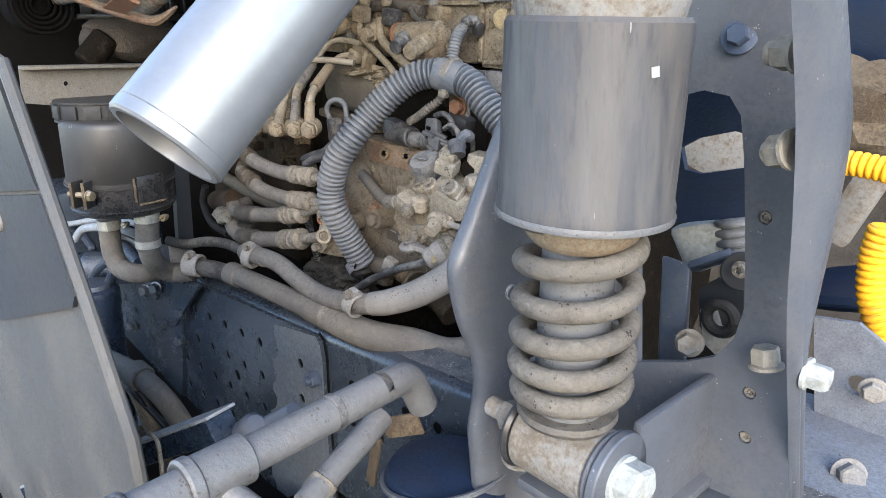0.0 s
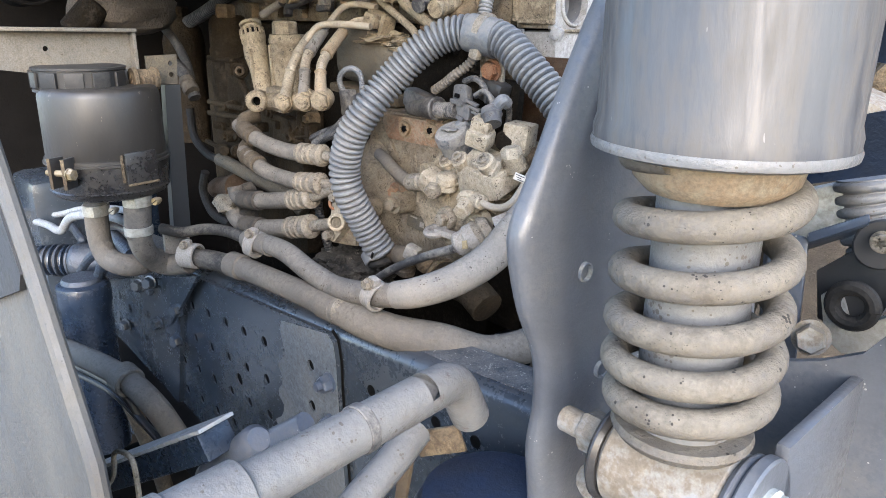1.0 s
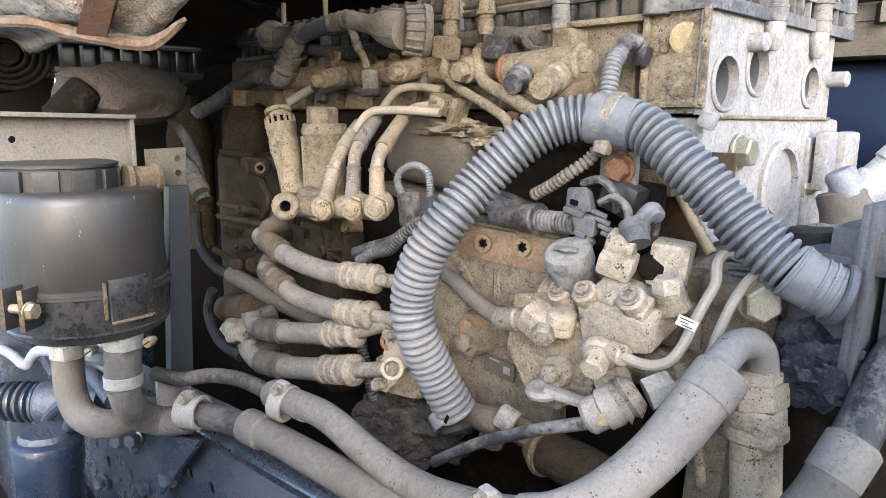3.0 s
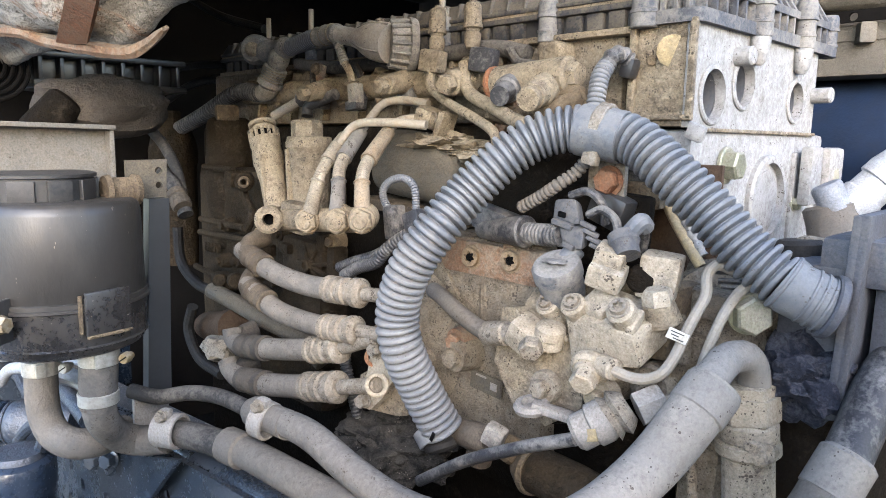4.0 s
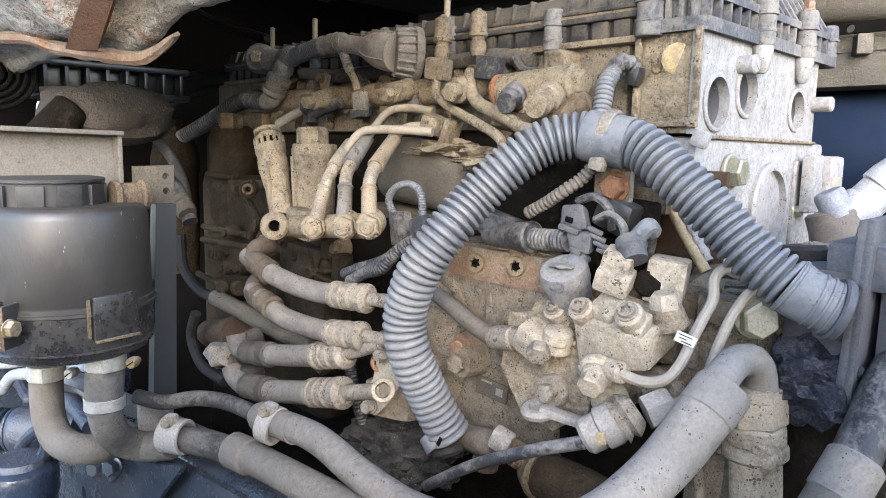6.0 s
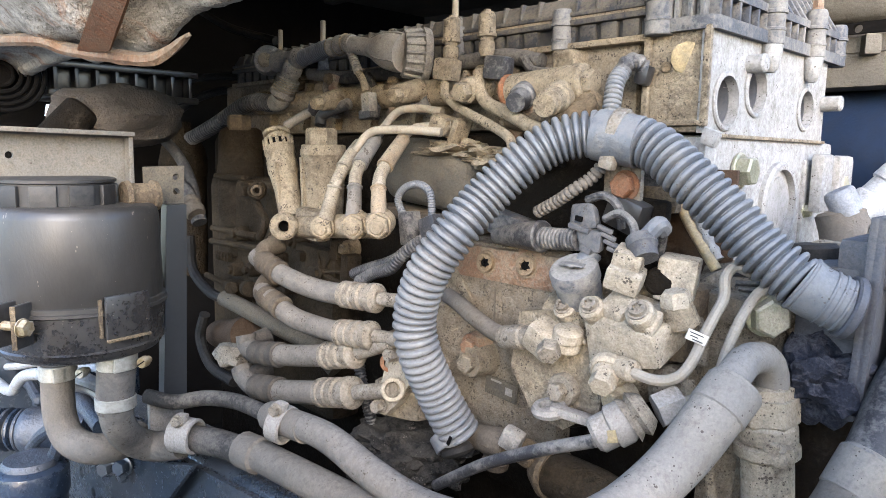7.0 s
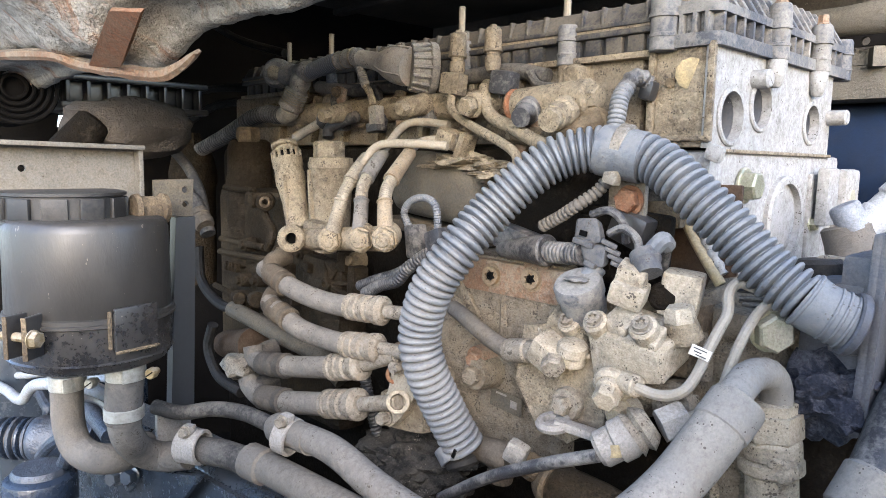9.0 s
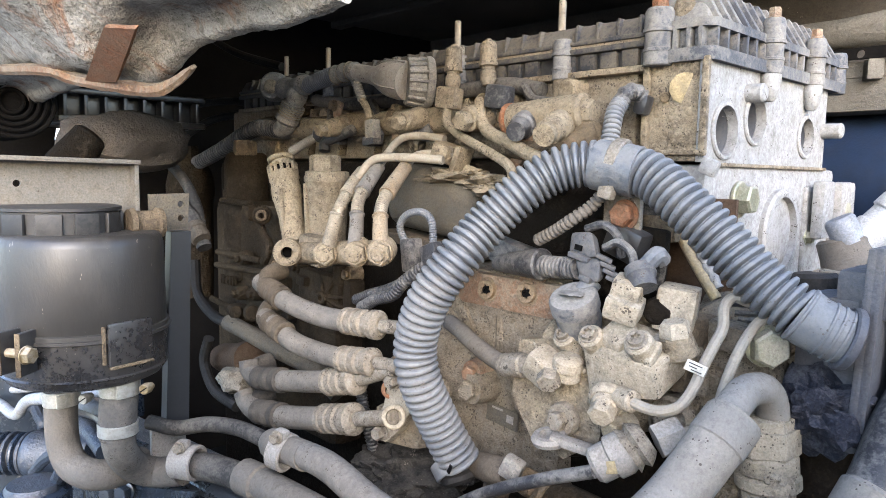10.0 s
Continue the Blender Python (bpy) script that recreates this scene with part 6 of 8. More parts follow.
part("lower_union", turned((-0.3595, 0.5000, 0.7400), (-0.3572, 0.5000, 0.7163), [(0, 0.0175), (0.1, 0.0192), (0.5, 0.0192), (0.55, 0.0180), (0.62, 0.0205), (0.9, 0.0205), (1, 0.018)], 26), elbow_dirt, elbow)
part("down_pipe", rod((-0.3573, 0.5000, 0.7182), (-0.3470, 0.5000, 0.5960), 0.0165, seg=26), elbow_dirt, elbow)
part("dirt_crust", rough_lump(Vector((-0.3520, 0.4890, 0.7243)), (0.012, 0.008, 0.012), 3.9, 0.35, 4), elbow_dirt, elbow)
sep = thing("air_separator_box", (-0.335, 0.544, 0.779), "dark blue-grey plastic box with a flanged seam taking the hose end", "plastic box")
a, b2 = Vector((-0.3586, 0.5300, 0.7658)), Vector((-0.3195, 0.5300, 0.8410))
part("box_shell", block((mid(a, b2).x, 0.575, mid(a, b2).z), (b2.x - a.x, 0.09, b2.z - a.z), bevel=0.005), box_grey, sep)
a, b2 = Vector((-0.3369, 0.5200, 0.7989)), Vector((-0.3183, 0.5200, 0.8438))
part("raised_face", block((mid(a, b2).x, 0.525, mid(a, b2).z), (b2.x - a.x, 0.012, b2.z - a.z), bevel=0.003), box_grey, sep)
a, b2 = Vector((-0.3192, 0.5200, 0.7731)), Vector((-0.3147, 0.5200, 0.8064))
part("raised_face", block((mid(a, b2).x, 0.525, mid(a, b2).z), (b2.x - a.x, 0.012, b2.z - a.z), bevel=0.003), box_grey, sep)
for x in (1511, 1524):
    c = Vector((-0.3138, 0.5200, 0.8131)).lerp(Vector((-0.3098, 0.5200, 0.8139)), (x - 1511) / 13)
    part("seam_flange", block(c + V(0, 0.03, 0), (0.0060, 0.075, 0.128), (0, 2, 0), bevel=0.0018), box_grey, sep)
a, b2 = Vector((-0.3038, 0.5250, 0.7642)), Vector((-0.2801, 0.5250, 0.8446))
part("rear_shell", block((mid(a, b2).x, 0.575, mid(a, b2).z), (b2.x - a.x, 0.09, b2.z - a.z), bevel=0.006), box_grey, sep)
part("rear_top", block(Vector((-0.3035, 0.5450, 0.8474)), (0.060, 0.05, 0.030), bevel=0.006), box_grey, sep)
part("neck_ring", pipe((-0.322, 0.504, 0.823), (-0.317, 0.507, 0.821), 0.0200, 0.016), box_grey, sep)
part("inner_pipe", rod((-0.3637, 0.5850, 0.8191), (-0.3665, 0.5850, 0.8502), 0.017), black_rubber, sep)
part("wire_bracket", hose([(-0.3704, 0.5900, 0.8455), (-0.3638, 0.5900, 0.8496), (-0.3509, 0.5900, 0.8490), (-0.3400, 0.5900, 0.8499), (-0.3328, 0.5900, 0.8563), (-0.3309, 0.5900, 0.8656)], 0.0035, 8), zinc, sep)
for pts in ([(-0.3978, 0.5050, 0.8311), (-0.3902, 0.5080, 0.8326), (-0.3703, 0.5150, 0.8324)], [(-0.3884, 0.5050, 0.8270), (-0.3802, 0.5080, 0.8275), (-0.3688, 0.5120, 0.8280)], [(-0.3862, 0.5050, 0.8239), (-0.3791, 0.5080, 0.8234), (-0.3685, 0.5120, 0.8250)]):
    part("thin_cable", hose(pts, 0.0020, 8), plastic_grey, sep)
clod = thing("dirt_clod", (-0.335, 0.517, 0.768), "blue-black caked lump of oily dirt", "dirt")
part("lump", rough_lump(Vector((-0.337, 0.524, 0.768)), (0.030, 0.022, 0.023), 4.4, 0.6, 4), soot, clod)
rearhose = thing("intake_hose", (-0.303, 0.490, 0.781), "dark rubber pipe pushed into a pale hose cuff", "hose")
part("dark_run", hose([(-0.298, 0.486, 0.736), (-0.296, 0.503, 0.753), (-0.294, 0.520, 0.772), (-0.289, 0.537, 0.789), (-0.279, 0.558, 0.798)], 0.0135), plastic_grey, rearhose)
part("cuff", rod((-0.303, 0.473, 0.717), (-0.296, 0.490, 0.741), 0.0165), sleeve_grey, rearhose)
fitting = thing("coolant_outlet", (-0.408, 0.799, 0.851), "bright cast aluminium outlet elbow with a clamp", "pipe outlet")
part("flange", block((EX + 0.006, 0.855, 0.880), (0.014, 0.045, 0.07), bevel=0.006), alu_white, fitting)
part("tan_sleeve", turned((-0.3817, 0.7000, 0.8687), (-0.3735, 0.7000, 0.8383), [(0, 0.0205), (0.08, 0.0235), (0.5, 0.0228), (0.85, 0.0235), (0.9, 0.0255), (1, 0.0240)], 28), rubber_pale, fitting, "tan rubber sleeve")
part("grey_stub", turned((-0.3751, 0.6900, 0.8658), (-0.3841, 0.6850, 0.8854), [(0, 0.0125), (0.85, 0.0125), (0.93, 0.0118), (1, 0.0100)], 22), galv, fitting)
part("bright_pipe", turned((-0.3731, 0.7000, 0.8607), (-0.3390, 0.7200, 0.9046), [(0, 0.0150), (0.2, 0.0175), (0.35, 0.0175), (0.38, 0.0160), (0.6, 0.0160), (0.62, 0.0182), (0.8, 0.0182), (1, 0.016)], 28), outlet_silver, fitting, "bright silver outlet pipe")
part("ear", block((-0.4255, 0.7750, 0.8880), (0.012, 0.030, 0.056), (0, 0, 0), bevel=0.004), alu_white, fitting)
part("foot_band", rod((-0.3741, 0.7000, 0.8402), (-0.3726, 0.7000, 0.8335), 0.0265, seg=28), bracket_steel, fitting)
tank = thing("far_side_tank", (-0.15, 1.25, 0.9), "dark blue round tank beyond the engine", "tank")
tank_top = (-0.5684, 1.3000, 1.0299)
part("shell", rod((-0.85, 1.36, tank_top[2] - 0.128), (0.25, 1.36, tank_top[2] - 0.128), 0.130, seg=56, edge=0.015), blue_dark, tank)
beam2 = thing("rear_cab_beam", (-0.3, 1.25, 1.05), "dusty beige beam under the rear of the cab", "beam")
z0, z1, z2, z3 = [p[2] for p in ((-0.5373, 1.2500, 1.0195), (-0.5428, 1.2500, 1.0946), (-0.5442, 1.2500, 1.1133), (-0.5478, 1.2500, 1.1607))]
part("beam_body", block((-0.30, 1.29, (z0 + z1) / 2), (1.3, 0.10, z1 - z0), bevel=0.010), sill_beige, beam2)
part("beam_step", block((-0.30, 1.243, z1 - 0.012), (1.3, 0.012, 0.024), bevel=0.003), sill_beige, beam2)
part("hole_bar", sheet([(-0.95, z1 + 0.002), (0.35, z1 + 0.002), (0.35, z2), (-0.95, z2)], [circle(-0.95 + 0.052 * k, (z1 + z2) / 2, 0.0065, 12) for k in range(1, 24)], 0.008, pose(0, 1.222, 0)), cab_dark, beam2, "dark bar with a row of holes")
part("beam_bracket", block(((-0.5188, 1.2350, 1.0806)), (0.022, 0.03, 0.030), (0, 0, 30), bevel=0.003), sill_beige, beam2)
part("muddy_sill", hose([(-0.95, 1.27, (z2 + z3) / 2), (-0.5, 1.25, (z2 + z3) / 2 + 0.004), (-0.1, 1.26, (z2 + z3) / 2 - 0.003), (0.35, 1.27, (z2 + z3) / 2)], lambda u: (z3 - z2) * (0.52 + 0.05 * math.sin(23 * u) + 0.04 * math.sin(61 * u)), 16), sill_beige, beam2, "mud-caked rounded sill")

for pts, r in (([(-0.564, 0.493, 0.770), (-0.549, 0.491, 0.753), (-0.539, 0.491, 0.732), (-0.534, 0.491, 0.708)], 0.0045), ([(-0.594, 0.500, 0.809), (-0.588, 0.496, 0.785), (-0.588, 0.495, 0.755)], 0.006),
               ([(-0.407, 0.490, 0.801), (-0.400, 0.486, 0.787), (-0.400, 0.486, 0.772)], 0.005), ([(-0.381, 0.503, 0.772), (-0.379, 0.500, 0.742), (-0.373, 0.500, 0.711)], 0.003), ([(-0.390, 0.483, 0.719), (-0.387, 0.483, 0.700), (-0.384, 0.483, 0.679)], 0.0035)):
    part("casting_rib", hose(pts, r, 10), block_paint, engine)
for at, r in (((-0.417, 0.473, 0.752), 0.0125), ((-0.485, 0.476, 0.720), 0.008)):
    at = Vector(at)
    bm = turned(at + V(0, 0.012, 0), at, [(0, r * 1.3), (0.7, r * 1.3), (1, r * 1.15)], 18)
    hexagon(at, (0.3, -1, 0), r * 1.2, r * 0.6, bm=bm)
    part("block_bolt", bm, zinc, engine)
shield_gap = thing("lower_coolant_pipe", (-0.466, 0.449, 0.673), "grey-brown pipe with a flanged collar under the dipstick tube", "pipe")
part("pipe_run", hose([(-0.489, 0.449, 0.673), (-0.464, 0.445, 0.675), (-0.437, 0.442, 0.674), (-0.413, 0.439, 0.664)], 0.0175, 18), oily, shield_gap)
part("collar", turned((-0.505, 0.452, 0.673), (-0.488, 0.449, 0.673), [(0, 0.014), (0.6, 0.019), (0.8, 0.0205), (1, 0.0195)], 24), iron, shield_gap)

# ---- corrugated hose ----
big = thing("corrugated_hose", (-0.565, 0.422, 0.692), "thick grey dusty corrugated plastic hose looping over the pump", "hose")
path = [(-0.564, 0.425, 0.686), (-0.570, 0.418, 0.701), (-0.577, 0.408, 0.725), (-0.582, 0.394, 0.758), (-0.584, 0.391, 0.787), (-0.573, 0.394, 0.822), (-0.558, 0.408, 0.853), (-0.547, 0.428, 0.879),
        (-0.530, 0.445, 0.903), (-0.512, 0.462, 0.920), (-0.492, 0.476, 0.926), (-0.471, 0.484, 0.925), (-0.444, 0.486, 0.917), (-0.418, 0.486, 0.898),
        (-0.392, 0.490, 0.875), (-0.367, 0.493, 0.851), (-0.345, 0.496, 0.835), (-0.334, 0.500, 0.828)]
part("hose_body", ribbed(path[:17], 0.0172, 0.0062, 0.0048, 28), conduit, big)
c0, c1 = Vector((-0.337, 0.498, 0.830)), Vector((-0.320, 0.505, 0.822))
cuff = part("end_cuff", hose([path[16], mid(path[16], c0), c0, c1], lambda u: 0.0180 - 0.0012 * u, 28), conduit, big, "smooth end sleeve")
part("sleeve_lip", pipe(Vector(path[16]), Vector(path[16]).lerp(Vector(path[17]), 0.2), 0.0186, 0.0160, 30), conduit, cuff)
for u in (0.35, 0.6, 0.85):
    part("cuff_ring", pipe(c0.lerp(c1, u - 0.05), c0.lerp(c1, u + 0.05), 0.0178, 0.0163, 30), conduit, cuff)
part("clamp_saddle", pipe(Vector(path[10]).lerp(Vector(path[11]), 0.30), Vector(path[11]).lerp(Vector(path[12]), 0.62), 0.0186, 0.0168, 34), conduit, big)
part("clamp", pipe(Vector(path[11]).lerp(Vector(path[10]), 0.18), Vector(path[11]).lerp(Vector(path[12]), 0.18), 0.0202, 0.0168, 34), zinc, big, "pale metal clamp band")
clamp_end = Vector(path[11]) + V(0, -0.012, -0.018)
part("clamp_ear", block(clamp_end, (0.012, 0.008, 0.012), (0, 15, 0), bevel=0.002), zinc, big)

# ---- fluid reservoir ----
RX, RY, RR = -0.806, 0.221, 0.0626
zs = [((-0.814, 0.221, 0.859))[2], ((-0.825, 0.221, 0.785))[2], ((-0.832, 0.221, 0.732))[2]]
res = thing("fluid_reservoir", (RX, RY, zs[2]), "round black plastic steering fluid reservoir with a ribbed screw lid", "reservoir")
top, band, low = zs
part("tank", turned((RX, RY, band + 0.002), (RX, RY, top + 0.006), [(0, RR - 0.001), (0.02, RR), (0.88, RR - 0.001), (0.95, RR - 0.0025), (0.985, RR - 0.005), (1, RR - 0.009)], 64), tank_plastic, res)
part("lower_cup", turned((RX, RY, low + 0.012), (RX, RY, band + 0.001), [(0, 0.030), (0.02, 0.052), (0.08, RR - 0.0045), (0.17, RR - 0.0012), (0.27, RR - 0.0005), (1, RR + 0.0005)], 64), cup_black, res, "glossy black lower half of the reservoir")
part("cup_lip", turned((RX, RY, low + 0.0215), (RX, RY, low + 0.0245), [(0, RR - 0.002), (0.4, RR + 0.0010), (1, RR - 0.001)], 64), cup_black, res)
part("seam_band", turned((RX, RY, band - 0.002), (RX, RY, band + 0.006), [(0, RR), (0.15, RR + 0.0032), (0.45, RR + 0.0032), (0.5, RR + 0.0016), (0.9, RR + 0.0016), (1, RR)], 64), tank_plastic, res)
LX, LY, lr = RX - 0.013, RY - 0.0137, 0.046
lid = part("lid", turned((LX, LY, top + 0.001), (LX, LY, top + 0.027), [(0, lr + 0.002), (0.10, lr + 0.002), (0.13, lr - 0.001), (0.84, lr - 0.001), (0.87, lr + 0.0012), (0.96, lr + 0.0012), (1, lr - 0.003)], 56), lid_black, res)
for k in range(11):
    w = 2 * math.pi * (k + 0.3) / 11
    part("grip", block((LX + lr * math.cos(w), LY + lr * math.sin(w), top + 0.0135), (0.0036, 0.0185, 0.0165), (0, 0, math.degrees(w)), 0.0010), lid_black, lid)


def on_tank(px, z, out=0.0):
    """A place on the tank's wall, by its turn about the axis in degrees."""
    return V(RX + (RR + out) * math.cos(radians(px)), RY + (RR + out) * math.sin(radians(px)), z)


bz = ((-0.745, 0.170, 0.781))[2]
for w in (-62, -50):
    q = part("clamp_plate", block(on_tank(w, bz, 0.006), (0.022, 0.004, 0.032), (0, 0, w), 0.001), plastic, res)
    part("worn_edge", block(on_tank(w, bz, 0.0170), (0.0010, 0.0042, 0.0322), (0, 0, w), 0.0004), iron, q, "thin brown strip along the edge")
bm = rod(on_tank(-70, bz, 0.012), on_tank(-44, bz, 0.014), 0.0035, seg=10)
hexagon(on_tank(-47, bz, 0.014), on_tank(-20, bz, 0.03) - on_tank(-70, bz, 0.012), 0.011, 0.006, 0.007, bm=bm)
part("clamp_screw", bm, brass, res, "tarnished brass clamp screw")
part("tab_plate", block(on_tank(12, bz + 0.001, 0.002), (0.004, 0.036, 0.034), (0, 0, 12), 0.002), cup_black, res)
part("tab_fold", block(on_tank(12, bz - 0.0165, 0.0035), (0.0035, 0.036, 0.0025), (0, 0, 12), 0.001), iron, res)
part("tab_edge", block(on_tank(-6, bz + 0.001, 0.003), (0.0025, 0.003, 0.030), (0, 0, -6), 0.001), iron, res)
for a, nm in (((-0.776, 0.235, 0.740), "spigot"), ((-0.842, 0.211, 0.738), "spigot")):
    a = Vector(a)
    part(nm, rod(a + V(0, 0, 0.022), a + V(0, 0, -0.01), 0.012), plastic, res)

# hose bands and their screws
bands = thing("hose_bands", (-0.779, 0.235, 0.730), "silver worm-drive hose bands under the reservoir", "hose clamp")
for a, r, tall in (((-0.7725, 0.2350, 0.7390), 0.0158, 0.0125), ((-0.8484, 0.2110, 0.7164), 0.0153, 0.0130), ((-0.7801, 0.2350, 0.7018), 0.0160, 0.0100)):
    a = Vector(a)
    q = part("band", pipe(a + V(0, 0, tall / 2), a - V(0, 0, tall / 2), r, r - 0.0018, 30), chrome, bands)
    if tall > 0.011:
        out = V(0.62, -0.76, 0).normalized()
        side = V(out.y * -1, out.x, 0)
        b = block((0, 0, 0), (0.0030, 0.0085, tall * 0.92), bevel=0.001)
        b.transform(Matrix.Translation(a + out.lerp(side, 0.42).normalized() * (r + 0.0010)) @ pose(0, 0, 0, 0, 0, 4))
        part("band_lug", b, chrome, q)
        head = a + side * (r + 0.0080) + out * (r * 0.35)
        bm = turned(head - out * 0.012, head, [(0, 0.0030), (0.4, 0.0030), (0.42, 0.0045), (0.9, 0.0045), (1, 0.0037)], 20)
        s = part("band_screw", bm, brass if a.y > 0.22 else chrome, q, "slotted clamp screw")
        b = block((0, 0, 0), (0.0006, 0.0072, 0.0010), bevel=0)
        b.transform(Matrix.Translation(head) @ pose(0, 0, 0, 35, 0, math.degrees(math.atan2(out.y, out.x))))
        part("screw_slot", b, hole_shade, s)

holder = thing("reservoir_bracket", (-0.83, 0.27, 0.9), "dusty grey steel bracket and dark upright that carry the reservoir", "bracket")
BX = -0.84
tl, tr, br_, bl = (-0.840, 0.135, 0.924), (-0.840, 0.276, 0.922), (-0.840, 0.274, 0.861), (-0.840, 0.133, 0.883)
yz = [(q[1], q[2]) for q in (tl, tr, br_, bl)]
hole = (-0.840, 0.183, 0.903)
part("beam_plate", sheet(yz, [circle(hole[1], hole[2], 0.003)], 0.004, Matrix(((0, 1, 0, BX - 0.004), (1, 0, 0, 0), (0, 0, 1, 0), (0, 0, 0, 1)))), bracket_dull, holder)
my, mz, ang = (yz[0][0] + yz[1][0]) / 2, (yz[0][1] + yz[1][1]) / 2, math.degrees(math.atan2(yz[1][1] - yz[0][1], yz[1][0] - yz[0][0]))
part("top_lip", block((BX + 0.006, my, mz), (0.022, yz[1][0] - yz[0][0], 0.004), (ang, 0, 0), 0.001), bracket_dull, holder)
part("end_lip", block((BX + 0.004, yz[1][0] - 0.002, (yz[1][1] + yz[2][1]) / 2), (0.016, 0.004, yz[1][1] - yz[2][1]), bevel=0.001), bracket_dull, holder)
t1, t2, t3, t4 = (-0.809, 0.293, 0.861), (-0.809, 0.311, 0.861), (-0.809, 0.305, 0.679), (-0.809, 0.284, 0.684)
post = [(q[1], q[2]) for q in (t1, t2, t3, t4)]
part("upright", sheet(post, [], 0.012, Matrix(((0, 1, 0, -0.815), (1, 0, 0, 0), (0, 0, 1, 0), (0, 0, 0, 1)))), latch_grey, holder)
u1, u2, u3, u4 = (-0.816, 0.279, 0.894), (-0.816, 0.315, 0.895), (-0.816, 0.313, 0.860), (-0.816, 0.279, 0.861)
hA, hB = (-0.816, 0.307, 0.885), (-0.816, 0.307, 0.872)
part("hole_tab", sheet([(q[1], q[2]) for q in (u1, u2, u3, u4)], [circle(hA[1], hA[2], 0.0032, 10), circle(hB[1], hB[2], 0.0032, 10)], 0.004, Matrix(((0, 1, 0, -0.818), (1, 0, 0, 0), (0, 0, 1, 0), (0, 0, 0, 1)))), intake_grey, holder)
part("rubber_roll", turned((-0.796, 0.254, 0.870), (-0.796, 0.282, 0.870), [(0, 0.0125), (0.15, 0.0135), (0.2, 0.011), (0.8, 0.011), (0.85, 0.0135), (1, 0.0125)], 20), iron, holder)
part("lower_strap", block((-0.820, 0.292, 0.658), (0.006, 0.032, 0.055), bevel=0.001), bracket_steel, holder)

# ---- hoses along the rail ----
suction = thing("suction_hose", (-0.777, 0.290, 0.659), "thick dust-beige rubber hose from the reservoir along the rail", "hose", "hoses along the rail")
part("upper_hose", hose([(-0.7720, 0.2350, 0.7448), (-0.7783, 0.2350, 0.7202), (-0.7805, 0.2350, 0.6978), (-0.7905, 0.2400, 0.6776), (-0.8086, 0.2560, 0.6534), (-0.8096, 0.2760, 0.6409), (-0.7840, 0.2910, 0.6472)], 0.0136), rubber_braid, suction)
part("upper_sleeve", hose([(-0.7726, 0.2350, 0.7380), (-0.7790, 0.2350, 0.7128), (-0.7822, 0.2350, 0.6938)], 0.0150, 12), rubber_braid, suction)
part("dark_joint", hose([(-0.772, 0.290, 0.656), (-0.740, 0.301, 0.660), (-0.704, 0.311, 0.660)], 0.0120), rubber, suction, "bare dark rubber joint between two hoses")
part("long_hose", hose([(-0.706, 0.310, 0.662), (-0.676, 0.314, 0.663), (-0.571, 0.313, 0.670), (-0.483, 0.309, 0.677), (-0.414, 0.316, 0.677), (-0.379, 0.345, 0.671), (-0.354, 0.381, 0.657), (-0.327, 0.422, 0.668),
                        (-0.307, 0.462, 0.704), (-0.298, 0.486, 0.736)], lambda u: 0.0128 + 0.0030 * min(1, max(0, (u - 0.30) * 12))), rubber_pale, suction)
part("hose_end", rod((-0.709, 0.310, 0.662), (-0.683, 0.314, 0.662), 0.0152), rubber_pale, suction)
part("pale_band", rod((-0.479, 0.309, 0.678), (-0.465, 0.310, 0.678), 0.0148), zinc, suction, "bright metal hose band")
part("joint_cuff", rod((-0.511, 0.310, 0.675), (-0.479, 0.309, 0.677), 0.0146), rubber_pale, suction)
ret = thing("return_hose", (-0.426, 0.311, 0.709), "dusty rubber hose clipped above the suction hose", "hose", "hoses along the rail")
part("thin_pipe", hose([(-0.811, 0.272, 0.689), (-0.786, 0.286, 0.687), (-0.759, 0.303, 0.694), (-0.722, 0.314, 0.698), (-0.679, 0.321, 0.696)], 0.0068), rubber, ret)
part("hose_body", hose([(-0.666, 0.321, 0.698), (-0.603, 0.321, 0.703), (-0.544, 0.318, 0.696), (-0.488, 0.314, 0.696), (-0.426, 0.311, 0.709), (-0.394, 0.317, 0.717)], 0.0108), rubber_braid, ret)
part("foam_sleeve", hose([(-0.403, 0.314, 0.715), (-0.384, 0.323, 0.721), (-0.376, 0.355, 0.725), (-0.370, 0.394, 0.738), (-0.359, 0.418, 0.765), (-0.354, 0.434, 0.781)], lambda u: 0.0120 + 0.0038 * min(1, u * 1.4)), sleeve_grey, ret)
part("sleeve_cap", rod((-0.359, 0.418, 0.765), (-0.354, 0.435, 0.781), 0.0168), sleeve_grey, ret)
part("end_collar", turned((-0.684, 0.321, 0.696), (-0.628, 0.321, 0.701), [(0, 0.010), (0.1, 0.0125), (0.4, 0.0125), (0.45, 0.0115), (1, 0.0115)], 18), rubber_pale, ret)
drain = thing("drain_hose", (-0.813, 0.211, 0.656), "short thick dusty hose bending under the reservoir", "hose")
part("hose_body", hose([(-0.8475, 0.2110, 0.7228), (-0.8528, 0.2110, 0.6983), (-0.8536, 0.2120, 0.6718), (-0.8438, 0.2160, 0.6544), (-0.8249, 0.2260, 0.6484), (-0.8241, 0.2460, 0.6448), (-0.8425, 0.2750, 0.6418)], 0.0136), rubber_pale, drain)
clips = "hose clips along the rail"
